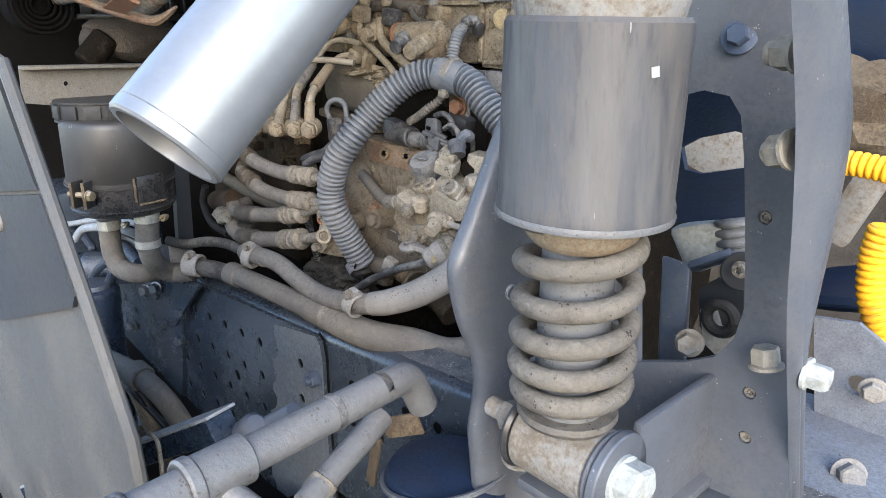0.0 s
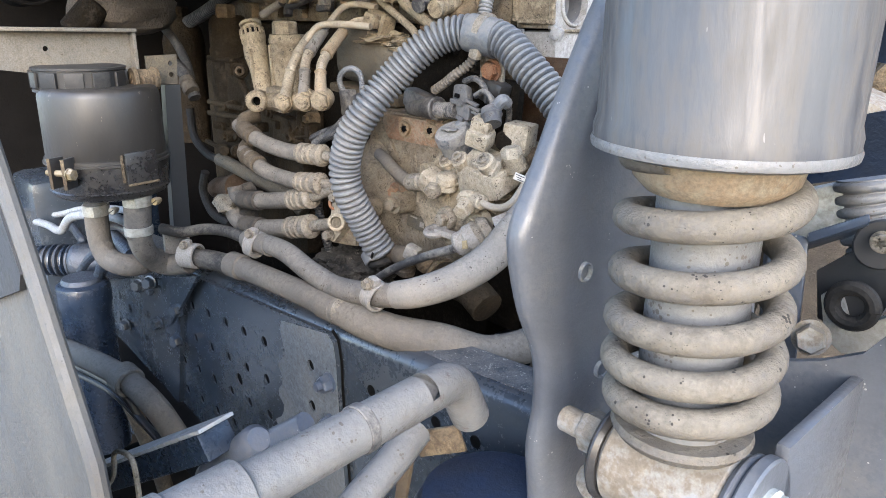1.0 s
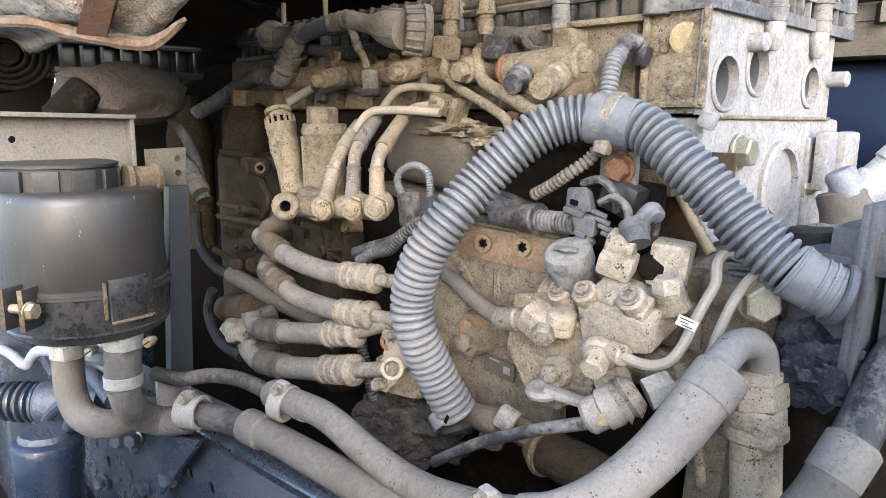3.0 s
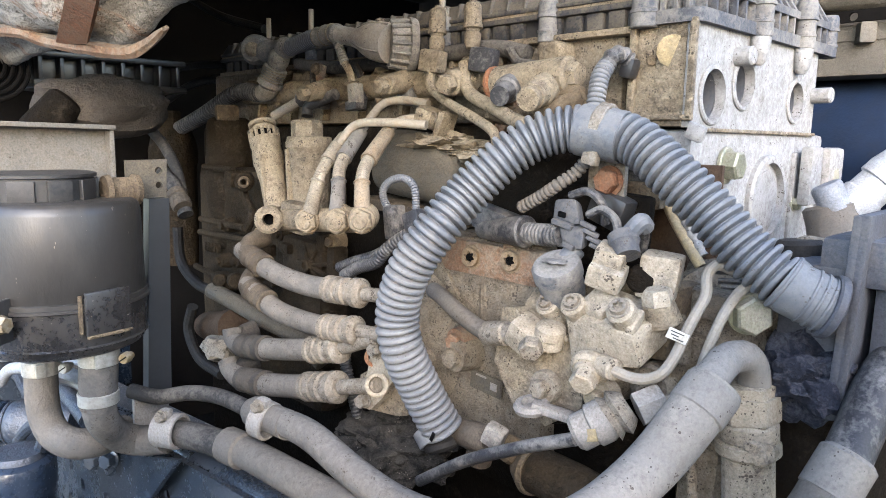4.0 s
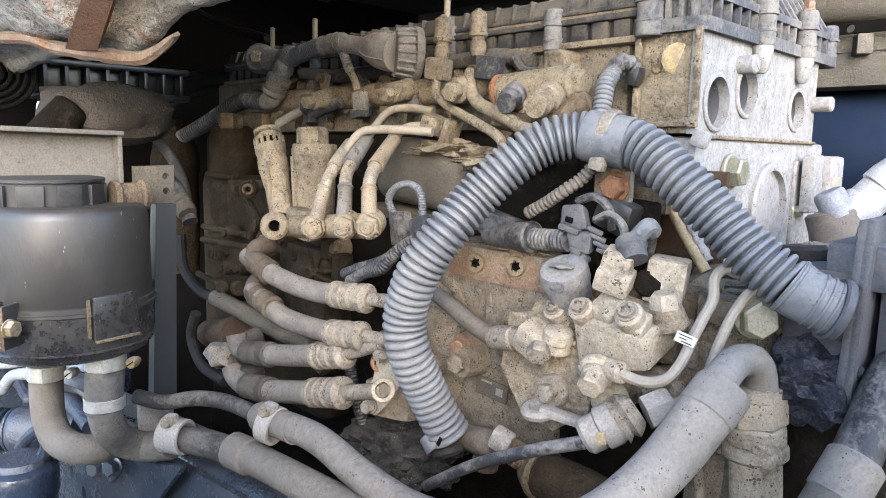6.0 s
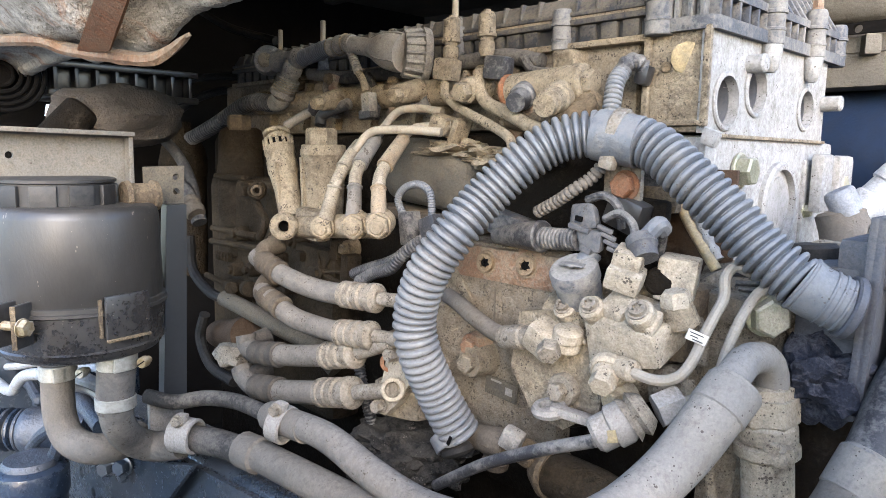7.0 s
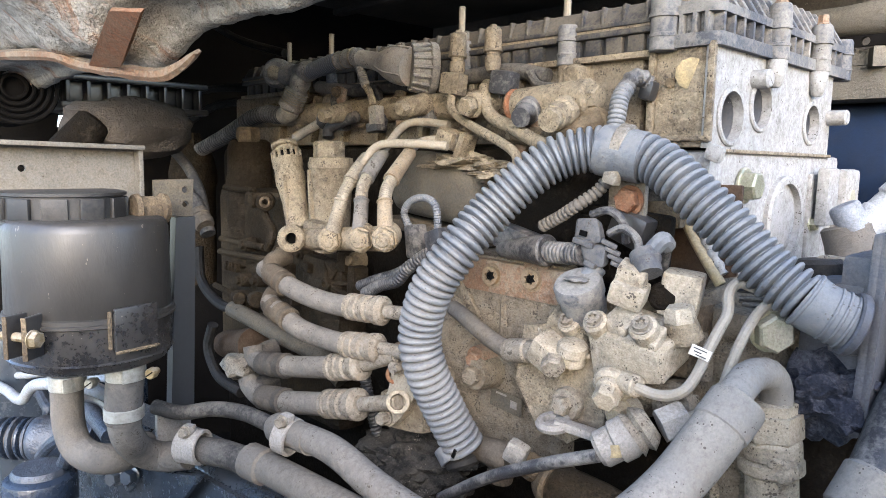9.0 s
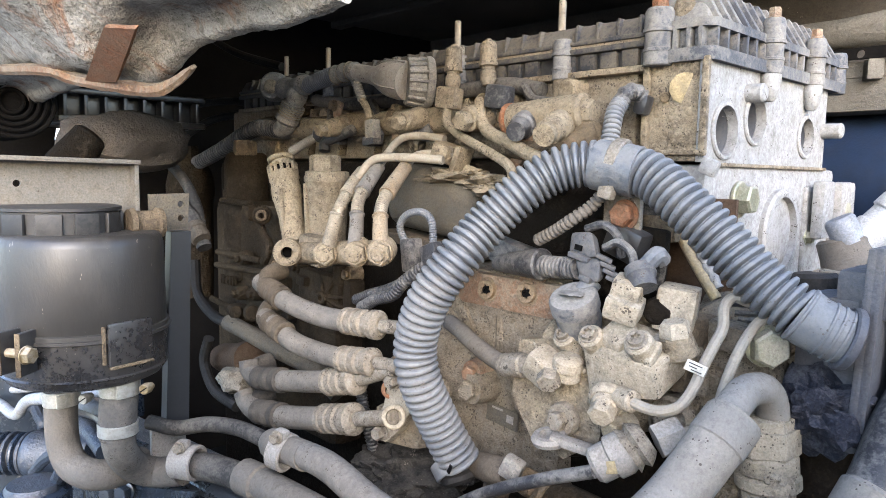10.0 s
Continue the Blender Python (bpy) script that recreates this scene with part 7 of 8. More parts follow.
for at, rot, tall in (((-0.421, 0.307, 0.711), (0, 12, 0), 0.026), ((-0.764, 0.286, 0.663), (0, 0, 30), 0.030), ((-0.658, 0.318, 0.697), (0, 10, 20), 0.028)):
    at = Vector(at)
    c = thing("hose_clip", at, "grey steel clip strapped round a hose", "clip", clips)
    m = Matrix.Translation(at) @ pose(0, 0, 0, *rot)
    half = 0.011 if at.x < -0.7 else 0.0065
    b = pipe((-half, 0, 0), (half, 0, 0), 0.0155 if tall > 0.027 else 0.0135, 0.0125 if tall > 0.027 else 0.0108, 24)
    b.transform(m)
    part("strap", b, bracket_steel, c)
    b = block((0, -0.004, tall * 0.55), (0.010, 0.008, 0.009), bevel=0.002)
    b.transform(m)
    part("lug", b, bracket_steel, c)
    b = hexagon((0, -0.010, tall * 0.55), (0, -1, 0), 0.008, 0.005, 0.0055)
    b.transform(m)
    part("clip_screw", b, zinc, c)

# ---- hose bundle and steering gear below the reservoir ----
bundle = thing("cable_bundle", (-0.677, 0.168, 0.575), "dusty hose with black cables strapped beside it", "hose")
part("hose_body", hose([(-1.211, 0.136, 0.437), (-0.900, 0.143, 0.540), (-0.784, 0.156, 0.563), (-0.678, 0.168, 0.574), (-0.622, 0.177, 0.562), (-0.604, 0.190, 0.526)], 0.0125), rubber_pale, bundle)
part("cable", hose([(-1.261, 0.136, 0.388), (-0.877, 0.146, 0.525), (-0.730, 0.156, 0.560), (-0.671, 0.163, 0.558), (-0.653, 0.173, 0.529), (-0.609, 0.184, 0.517)], 0.0042, 8), plastic, bundle)
part("cable", hose([(-1.282, 0.136, 0.367), (-0.887, 0.146, 0.510), (-0.717, 0.156, 0.552), (-0.660, 0.167, 0.539), (-0.622, 0.180, 0.513)], 0.0036, 8), plastic, bundle)
sd = (Vector((-0.660, 0.171, 0.568)) - Vector((-0.701, 0.165, 0.575))).normalized()
sc = Vector((-0.673, 0.167, 0.576))
part("strap", pipe(sc - sd * 0.010, sc + sd * 0.010, 0.0165, 0.012, 22), bracket_dull, bundle)
part("strap_tail", block((-0.697, 0.160, 0.554), (0.014, 0.006, 0.010), (0, 30, 0), 0.002), bracket_dull, bundle)
cyl = thing("steering_gear", (-0.86, 0.20, 0.45), "dark blue steering gear with a flanged top and bolts", "steering gear")
axis = V(0.70, 0.71, 0.0)
d0, dr = Vector((-1.0866, 0.2360, 0.5821)), 0.0275
part("drum", turned(d0, d0 + axis * 0.075, [(0, dr * 0.90), (0.05, dr * 0.98), (0.16, dr), (0.20, dr * 0.96), (0.85, dr * 0.96), (1, dr * 0.90)], 40), dark_blue_iron, cyl)
part("boot_core", rod(d0 - axis * 0.09, d0, dr * 0.70, seg=30), plastic, cyl)
for k, (u, s) in enumerate(((0.000, 0.92), (0.0085, 0.90), (0.0175, 0.92), (0.027, 0.90), (0.037, 0.86), (0.047, 0.82), (0.057, 0.78))):
    c = d0 - axis * u
    part("boot_ring", turned(c - axis * 0.0062, c, [(0, dr * 0.70), (0.25, dr * s * 0.97), (0.5, dr * s), (0.75, dr * s * 0.97), (1, dr * 0.70)], 36), gear_blue if k % 2 else dark_blue_iron, cyl)
c0 = Vector((-0.9676, 0.2120, 0.5897))
cr = 0.0347
part("cylinder", turned(c0 - V(0, 0, 0.26), c0, [(0, cr * 0.92), (0.86, cr * 0.94), (0.88, cr), (0.97, cr), (0.985, cr * 0.97), (1, cr * 0.80)], 48), gear_blue, cyl)
part("cylinder_lid", turned(c0 - V(0, 0, 0.002), c0 + V(0, 0, 0.006), [(0, cr * 0.78), (0.5, cr * 0.78), (1, cr * 0.70)], 40), dark_blue_iron, cyl)
for pts, r in (([(-1.0381, 0.2280, 0.5781), (-0.9659, 0.2220, 0.6169), (-0.9178, 0.2220, 0.6410)], 0.006), ([(-0.9764, 0.2350, 0.5849), (-0.9287, 0.2300, 0.6179), (-0.9379, 0.2320, 0.6320)], 0.008)):
    part("casting_rib", hose(pts, r, 10), dark_blue_iron, cyl)
part("bolted_ear", block((-0.9339, 0.2850, 0.5800), (0.040, 0.010, 0.030), (0, 10, 0), bevel=0.004), chassis_paint, cyl)
for at in ((-0.9365, 0.2760, 0.5757), (-0.8884, 0.2760, 0.5942)):
    part("gear_bolt", hexagon(at, (0.5, -0.85, 0.1), 0.014, 0.010, 0.010), chassis_paint, cyl)
inner = thing("steering_bracket", (-0.95, 0.31, 0.5), "dark perforated bracket plate bolted behind the steering gear", "bracket")
q = [(-1.144, 0.292, 0.519), (-0.825, 0.292, 0.616), (-0.908, 0.292, 0.344), (-1.342, 0.292, 0.118)]
hl = [(-1.097, 0.292, 0.506), (-1.055, 0.292, 0.496), (-1.109, 0.292, 0.456), (-1.052, 0.292, 0.466), (-0.971, 0.292, 0.513), (-1.106, 0.292, 0.407), (-0.993, 0.292, 0.465), (-0.955, 0.292, 0.501)]
part("bracket_plate", sheet([(p[0], p[2]) for p in q], [circle(p[0], p[2], 0.0075, 12) for p in hl], 0.006, pose(0, 0.295, 0)), chassis_paint, inner)
for p in ((-0.957, 0.291, 0.566), (-1.070, 0.291, 0.464), (-0.921, 0.291, 0.518), (-0.834, 0.289, 0.569), (-0.847, 0.289, 0.519)):
    part("bracket_bolt", hexagon(p, (0.3, -1, 0), 0.015, 0.010, 0.011), chassis_paint, inner)
gus = [(-0.748, 0.286, 0.641), (-0.834, 0.286, 0.614), (-0.858, 0.286, 0.539)]
part("gusset", sheet([(p[0], p[2]) for p in gus], [], 0.005, pose(0, 0.285, 0)), chassis_paint, inner)
tanp = thing("tan_line", (-0.767, 0.238, 0.371), "tan wrapped line running down behind the hose bundle", "pipe")
part("line", hose([(-0.886, 0.224, 0.442), (-0.868, 0.231, 0.398), (-0.849, 0.238, 0.354), (-0.839, 0.245, 0.294)], 0.011), iron, tanp)
pad = thing("pale_rail_pipes", (-0.884, 0.184, 0.705), "pale bent steel brake lines beyond the reservoir", "pipe")
part("line", hose([(-1.4278, 0.2280, 0.5773), (-1.2511, 0.2260, 0.6094), (-1.1600, 0.2240, 0.6236), (-1.1109, 0.2230, 0.6278), (-1.0721, 0.2220, 0.6372), (-1.0434, 0.2220, 0.6546), (-1.0120, 0.2220, 0.6691), (-0.9502, 0.2220, 0.6861), (-0.8889, 0.2360, 0.6953), (-0.8765, 0.2620, 0.6798)], 0.0062, 12), line_pale, pad)
part("line", hose([(-1.5726, 0.2500, 0.5472), (-1.2392, 0.2500, 0.6189), (-1.0757, 0.2520, 0.6625), (-0.9478, 0.2580, 0.6885), (-0.8695, 0.2680, 0.6971)], 0.0048, 10), line_pale, pad)
part("line", hose([(-1.6620, 0.2620, 0.4961), (-1.2373, 0.2620, 0.5995), (-1.1471, 0.2620, 0.6009), (-1.1358, 0.2620, 0.5909)], 0.0070, 10), dark_blue_iron, pad)
part("line", hose([(-1.0158, 0.2680, 0.6404), (-0.9694, 0.2680, 0.6343), (-0.9236, 0.2680, 0.6266)], 0.0095, 12), dark_blue_iron, pad)
part("line", hose([(-1.0056, 0.2620, 0.6491), (-0.9370, 0.2620, 0.6633), (-0.8906, 0.2660, 0.6607)], 0.0045, 8), plastic, pad)
# Unseen shapes, added so that less light from the ground enters the bay.
under = thing("under_bay_closure", (-0.85, 0.45, 0.28), "unseen dark shapes added to close the bay beneath the engine", "shield", kind="structure")
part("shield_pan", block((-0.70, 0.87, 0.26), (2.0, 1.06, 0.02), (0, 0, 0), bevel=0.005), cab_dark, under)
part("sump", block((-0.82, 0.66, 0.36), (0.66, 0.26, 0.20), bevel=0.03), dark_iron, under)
part("cross_tube", rod((-0.47, 0.32, 0.56), (-0.47, 0.75, 0.54), 0.035, seg=28), chassis_paint, under)
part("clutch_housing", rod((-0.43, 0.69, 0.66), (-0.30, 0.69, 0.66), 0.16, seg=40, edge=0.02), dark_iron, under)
# Made-up axle shapes that close the bay below the rail.
wheelbay = thing("axle_filler", (-0.75, 0.15, 0.2), "added dark axle and spring shapes closing the view under the rail", "axle", kind="structure")
# Dark plate added to hide bright ground beneath the stay.
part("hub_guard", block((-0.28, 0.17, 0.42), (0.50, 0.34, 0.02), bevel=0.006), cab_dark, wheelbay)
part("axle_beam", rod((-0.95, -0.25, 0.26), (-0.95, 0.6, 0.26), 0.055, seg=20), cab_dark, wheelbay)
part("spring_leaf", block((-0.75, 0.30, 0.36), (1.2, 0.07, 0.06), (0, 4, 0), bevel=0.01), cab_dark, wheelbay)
part("spring_hanger", block((-1.30, 0.27, 0.52), (0.14, 0.10, 0.32), bevel=0.02), chassis_paint, wheelbay)
# Invented beam, put here to cover bright ground between the hoses.
front_beam = thing("filler_crossmember", (-0.98, 0.2, 0.62), "invented dark blue beam covering the ground ahead of the steering gear", "beam")
fc = Vector((-1.42, 0.293, 0.562))
part("beam", block(fc + V(0, -0.02, -0.02), (0.04, 0.42, 0.12), bevel=0.008), gear_blue, front_beam)
part("upper_flange", block(fc + V(0.02, -0.02, 0.045), (0.06, 0.42, 0.008), bevel=0.002), gear_blue, front_beam)
for k in range(4):
    part("beam_bolt", hexagon(fc + V(0.021, -0.15 + 0.08 * k, -0.01 - 0.02 * (k % 2)), (1, -0.2, 0), 0.016, 0.010, 0.012), chassis_worn, front_beam)

# ---- cab strut and its console ----
SX, SY = -0.0890, 0.2138
strut = thing("cab_strut", (SX, SY, 0.73), "scuffed grey cab strut with a muddy coil spring", "shock absorber")
part("dust_tube", turned((SX, SY, 0.8955), (SX, SY, 0.9905), [(0, 0.0405), (0.006, 0.0445), (0.08, 0.0448), (0.12, 0.0437), (0.975, 0.0437), (1, 0.0420)], 56), strut_tube, strut)
part("white_chip", block((-0.0476, 0.1988, 0.9686), (0.0008, 0.0042, 0.0046), (8, 0, -19.9), bevel=0.0003), nut_white, strut, "small white mark on the tube")
part("top_collar", turned((SX, SY, 0.9885), (SX, SY, 1.06), [(0, 0.0385), (0.12, 0.0405), (0.2, 0.0405), (0.3, 0.036), (1, 0.036)], 44), rubber_white, strut, "pale collar above the dust tube")
part("lower_rim", turned((SX, SY, 0.8945), (SX, SY, 0.8995), [(0, 0.0405), (0.3, 0.0450), (0.7, 0.0454), (1, 0.0448)], 56), tube_grey, strut)
part("top_ring", rod((SX, SY, 1.055), (SX, SY, 1.072), 0.046, seg=40), zinc, strut)
part("spring_seat", turned((SX, SY, 0.880), (SX, SY, 0.8965), [(0, 0.024), (0.3, 0.029), (0.8, 0.031), (1, 0.030)], 36), seat_tan, strut, "tan-stained upper spring seat")
part("damper", turned((SX, SY, 0.775), (SX, SY, 0.885), [(0, 0.021), (0.2, 0.0195), (1, 0.0195)], 32), tube_grey, strut)
coil = []
for i in range(0, int(5.6 * 30) + 1):
    u = i / 30
    r = 0.0292 - 0.0035 * max(0, 1 - u / 1.0)
    z = 0.7885 + 0.0135 * u + 0.0010 * u * u
    coil.append(V(SX + r * math.cos(2 * math.pi * u + 0.9), SY + r * math.sin(2 * math.pi * u + 0.9), z))
part("coil_spring", sweep(bmesh.new(), coil, 0.0058, 14), spring_dirt, strut)
part("lower_seat", turned((SX, SY, 0.778), (SX, SY, 0.7845), [(0, 0.026), (0.5, 0.0283), (1, 0.0275)], 36), spring_dirt, strut)
EZ = 0.754
part("eye", rod((SX - 0.026, SY + 0.002, EZ), (SX + 0.026, SY + 0.002, EZ), 0.0225, seg=36, edge=0.002), rubber_white, strut, "pale grey-beige strut eye")
part("rubber_washer", rod((SX - 0.031, SY + 0.002, EZ), (SX - 0.026, SY + 0.002, EZ), 0.0245, seg=32), plastic, strut)
part("rubber_washer", rod((SX + 0.026, SY + 0.002, EZ), (SX + 0.031, SY + 0.002, EZ), 0.0245, seg=32), strut_grey, strut)
part("pivot_bolt", hexagon((SX + 0.037, SY + 0.002, EZ), (1, 0, 0), 0.0235, 0.015, 0.0145), nut_white, strut, "chalky white hexagon bolt head")
bm = hexagon((SX - 0.034, SY + 0.002, EZ + 0.002), (-1, 0, 0), 0.018, 0.013, 0.012)
rod((SX - 0.047, SY + 0.002, EZ + 0.002), (SX - 0.06, SY + 0.002, EZ + 0.002), 0.0065, bm=bm)
part("pivot_nut", bm, rubber_white, strut)

console = thing("strut_console", (-0.1, 0.28, 0.7), "pressed grey-blue steel console that carries the cab strut", "bracket")
ACROSS = Matrix(((0, 1, 0, -0.18), (1, 0, 0, 0), (0, 0, 1, 0), (0, 0, 0, 1)))
fl = (-0.180, 0.266, 0.948), (-0.180, 0.256, 0.932), (-0.180, 0.241, 0.904), (-0.180, 0.225, 0.871), (-0.180, 0.212, 0.846), (-0.180, 0.211, 0.829), (-0.180, 0.220, 0.797), (-0.180, 0.234, 0.767), (-0.180, 0.237, 0.738), (-0.180, 0.233, 0.712), (-0.180, 0.236, 0.684)
edge = spline([(-0.177, y, z) for _, y, z in fl], 4)
fl = [(p.y, p.z) for p in edge]
levels = [(fl[0][0] + 0.015, 1.08)] + fl + [(fl[-1][0] + 0.005, 0.64), (fl[-1][0] + 0.012, 0.58)]
loops = []
for ye, z in levels:
    w = 0.302 - ye
    front = [V(-0.1850, ye + 0.0005, z), V(-0.1800, ye + 0.001, z), V(-0.1762, ye + 0.005, z), V(-0.1742, ye + 0.012, z), V(-0.1735, ye + 0.28 * w, z), V(-0.1750, ye + 0.48 * w, z), V(-0.1755, ye + 0.62 * w, z),
             V(-0.1735, ye + 0.76 * w, z), V(-0.1660, ye + 0.90 * w, z), V(-0.1500, ye + w + 0.002, z), V(-0.1250, ye + w + 0.008, z)]
    front = spline(front, 4)
    back = [p + V(-0.0035, 0.0025, 0) for p in reversed(front)]
    loops.append(front + back)
part("front_flange", rings(bmesh.new(), loops), strut_grey, console, sharp=50)
h1, h2 = (-0.182, 0.260, 0.813), (-0.182, 0.283, 0.748)
for h in (h1, h2):
    part("flange_hole", turned((-0.1780, h[1], h[2]), (-0.1728, h[1], h[2]), [(0, 0.0056), (1, 0.0054), (1, 0.0046), (0.3, 0.0044)], 20), chassis_worn, console)
WY = 0.316
win = [(-0.126, 0.316, 0.937), (-0.100, 0.316, 0.946), (-0.085, 0.316, 0.951), (-0.069, 0.316, 0.949), (-0.061, 0.316, 0.939), (-0.055, 0.316, 0.913), (-0.048, 0.316, 0.871), (-0.042, 0.316, 0.829), (-0.045, 0.316, 0.808), (-0.055, 0.316, 0.792), (-0.073, 0.316, 0.781), (-0.106, 0.316, 0.768)]
win = [(p[0], p[2]) for p in win]
hs = [(-0.031, 0.316, 0.777), (-0.029, 0.316, 0.747), (-0.039, 0.316, 0.885)]
RFX = ((-0.003, 0.286, 0.864))[0]
far_edge = [(0.0031, 0.3160, 0.7138), (-0.0060, 0.3160, 0.7716), (-0.0112, 0.3160, 0.8132), (-0.0111, 0.3160, 0.8477), (-0.0098, 0.3160, 0.8869), (-0.0099, 0.3160, 0.9362), (-0.0162, 0.3160, 0.9677), (-0.0241, 0.3160, 0.9996), (-0.0313, 0.3160, 1.0305)]
web = sheet([(-0.18, 0.58), (-0.03, 0.58)] + [(p[0], p[2]) for p in far_edge] + [(-0.18, far_edge[-1][2])], [win] + [circle(p[0], p[2], 0.0042, 12) for p in hs], 0.005, pose(0, WY, 0))
part("web", web, strut_grey, console)
for p in hs:
    part("screw", star_bolt((p[0], WY + 0.004, p[2]), (0, -1, 0), 0.0045, 0.003), zinc, console)
levels = [((-0.0020, 0.2054, 1.0087), (0.0000, 0.2479, 1.0108)), ((-0.0020, 0.2113, 0.9973), (0.0000, 0.2559, 0.9982)), ((-0.0020, 0.2247, 0.9722), (-0.0000, 0.2767, 0.9703)), ((-0.0020, 0.2382, 0.9451), (0.0000, 0.2953, 0.9396)), ((-0.0020, 0.2536, 0.9009), (0.0000, 0.2978, 0.8927)),
          ((-0.0020, 0.2638, 0.8647), (0.0000, 0.2944, 0.8570)), ((-0.0020, 0.2770, 0.8299), (0.0000, 0.2926, 0.8254)), ((-0.0020, 0.2991, 0.7807), (-0.0010, 0.3109, 0.7761)), ((-0.0020, 0.3252, 0.7223), (-0.0010, 0.3347, 0.7180)), ((-0.0020, 0.3490, 0.6658), (-0.0010, 0.3600, 0.6599))]
loops = []
for a, b2 in zip(spline([p[0] for p in levels], 4), spline([p[1] for p in levels], 4)):
    w = b2 - a
    out = V(0.35, -0.9, 0)
    front = spline([a, a.lerp(b2, 0.25) + V(0.003, 0, 0), a.lerp(b2, 0.6) + V(0.004, 0, 0), a.lerp(b2, 0.9) + V(0.002, 0, 0), b2], 3)
    loops.append(front + [p + V(0.001, 0.0035, 0) for p in reversed(front)])
part("rear_lip", rings(bmesh.new(), loops), strut_grey, console, sharp=50)
for at, tip in (((-0.010, 0.252, 0.977), (-0.022, 0.255, 0.976)), ((-0.0065, 0.252, 0.9355), (-0.0165, 0.255, 0.9325)), ((-0.0190, 0.3020, 0.8043), (-0.0203, 0.3020, 0.8102))):
    at, tip = Vector(at), Vector(tip)
    bm = hexagon(at, tip - at, 0.014, 0.012, 0.0095)
    rod(mid(at, tip, 0.8), mid(at, tip, 1.35), 0.0055, bm=bm)
    part("flange_nut", bm, nut_tan, console, "pale chalky nut on a bolt end")
at = (0.0060, 0.2967, 0.8117)
part("outer_nut", hexagon((0.003, at[1], at[2]), (1, 0, 0), 0.013, 0.012, 0.009), nut_white, console, "white capped nut")
at = (-0.068, 0.309, 0.981)
part("big_bolt", hexagon((at[0], WY, at[2]), (0.15, -1, 0.25), 0.011, 0.008, 0.010), stay_blue, console)
# foot box that holds the eye
part("foot_lug", rod((SX + 0.031, SY + 0.002, EZ), (SX + 0.037, SY + 0.002, EZ), 0.026, seg=32, edge=0.001), strut_grey, console)
part("foot_side", block((SX + 0.034, 0.275, 0.725), (0.006, 0.085, 0.11), bevel=0.002), strut_grey, console)
part("foot_base", block((SX + 0.002, 0.272, 0.705), (0.085, 0.10, 0.008), bevel=0.003), strut_grey, console)
bm = hexagon((-0.128, 0.228, 0.725), (-0.1, -0.3, 1), 0.018, 0.013, 0.016)
part("foot_bolt", bm, rubber_white, console)

# ---- behind the console ----
inner2 = thing("valve_plate", (-0.06, 0.40, 0.8), "dark blue plate behind the console with a slotted window", "plate")
o = [(-0.172, 0.381, 0.979), (-0.091, 0.381, 0.981), (-0.073, 0.381, 0.866), (-0.155, 0.381, 0.840)]
w = [(-0.129, 0.381, 0.904), (-0.117, 0.381, 0.912), (-0.092, 0.381, 0.920), (-0.086, 0.381, 0.919), (-0.083, 0.381, 0.897), (-0.112, 0.381, 0.888), (-0.124, 0.381, 0.889)]
part("plate_sheet", sheet([(p[0], p[2]) for p in o], [[(p[0], p[2]) for p in w]], 0.005, pose(0, 0.381, 0)), blue_dark, inner2)
pale = thing("pale_canister", (-0.08, 0.46, 0.75), "pale plastic canister with a ribbed grey hose", "canister")
part("shell", hexa([(-0.146, 0.408, 0.836), (-0.100, 0.408, 0.855), (-0.124, 0.476, 0.840), (-0.176, 0.476, 0.818)], [(-0.125, 0.408, 0.803), (-0.095, 0.408, 0.823), (-0.117, 0.476, 0.802), (-0.152, 0.476, 0.779)], 0.006), nut_white, pale)
part("hose_neck", ribbed([(-0.097, 0.422, 0.854), (-0.094, 0.422, 0.842), (-0.089, 0.422, 0.828), (-0.080, 0.422, 0.813)], 0.020, 0.007, 0.003, 20), conduit, pale)
unit = thing("latch_unit", (-0.08, 0.36, 0.72), "dark grey latch housing with a silver clamp and rubber ring", "latch")
q = [(-0.102, 0.381, 0.805), (-0.091, 0.381, 0.816), (-0.080, 0.381, 0.825), (-0.078, 0.381, 0.833), (-0.067, 0.381, 0.836), (-0.063, 0.381, 0.827), (-0.061, 0.381, 0.807), (-0.068, 0.381, 0.783), (-0.084, 0.381, 0.774), (-0.097, 0.381, 0.777)]
part("latch_plate", sheet([(p[0], p[2]) for p in q], [], 0.006, pose(0, q[0][1], 0)), latch_grey, unit)
part("hinge_post", hexa([(-0.1283, 0.3720, 0.8262), (-0.1060, 0.3720, 0.8253), (-0.1179, 0.4000, 0.8145), (-0.1416, 0.4000, 0.8163)], [(-0.1213, 0.3720, 0.7377), (-0.1003, 0.3720, 0.7453), (-0.1119, 0.4000, 0.7305), (-0.1336, 0.4000, 0.7227)], 0.002), stay_blue, unit, "blue-grey hinge post")
part("hinge_cap", hexa([(-0.1059, 0.3660, 0.8293), (-0.0774, 0.3660, 0.8466), (-0.0850, 0.3920, 0.8356), (-0.1140, 0.3920, 0.8175)], [(-0.1042, 0.3660, 0.8239), (-0.0766, 0.3660, 0.8413), (-0.0842, 0.3920, 0.8300), (-0.1131, 0.3920, 0.8115)], 0.0015), stay_blue, unit, "blue-grey hinge cap")
part("lug_bolt", star_bolt(Vector((-0.071, 0.373, 0.831)), (0, -1, 0), 0.006, 0.004), zinc, unit)
part("lug", rod((-0.073, 0.380, 0.828), (-0.072, 0.378, 0.828), 0.014, seg=26), latch_grey, unit)
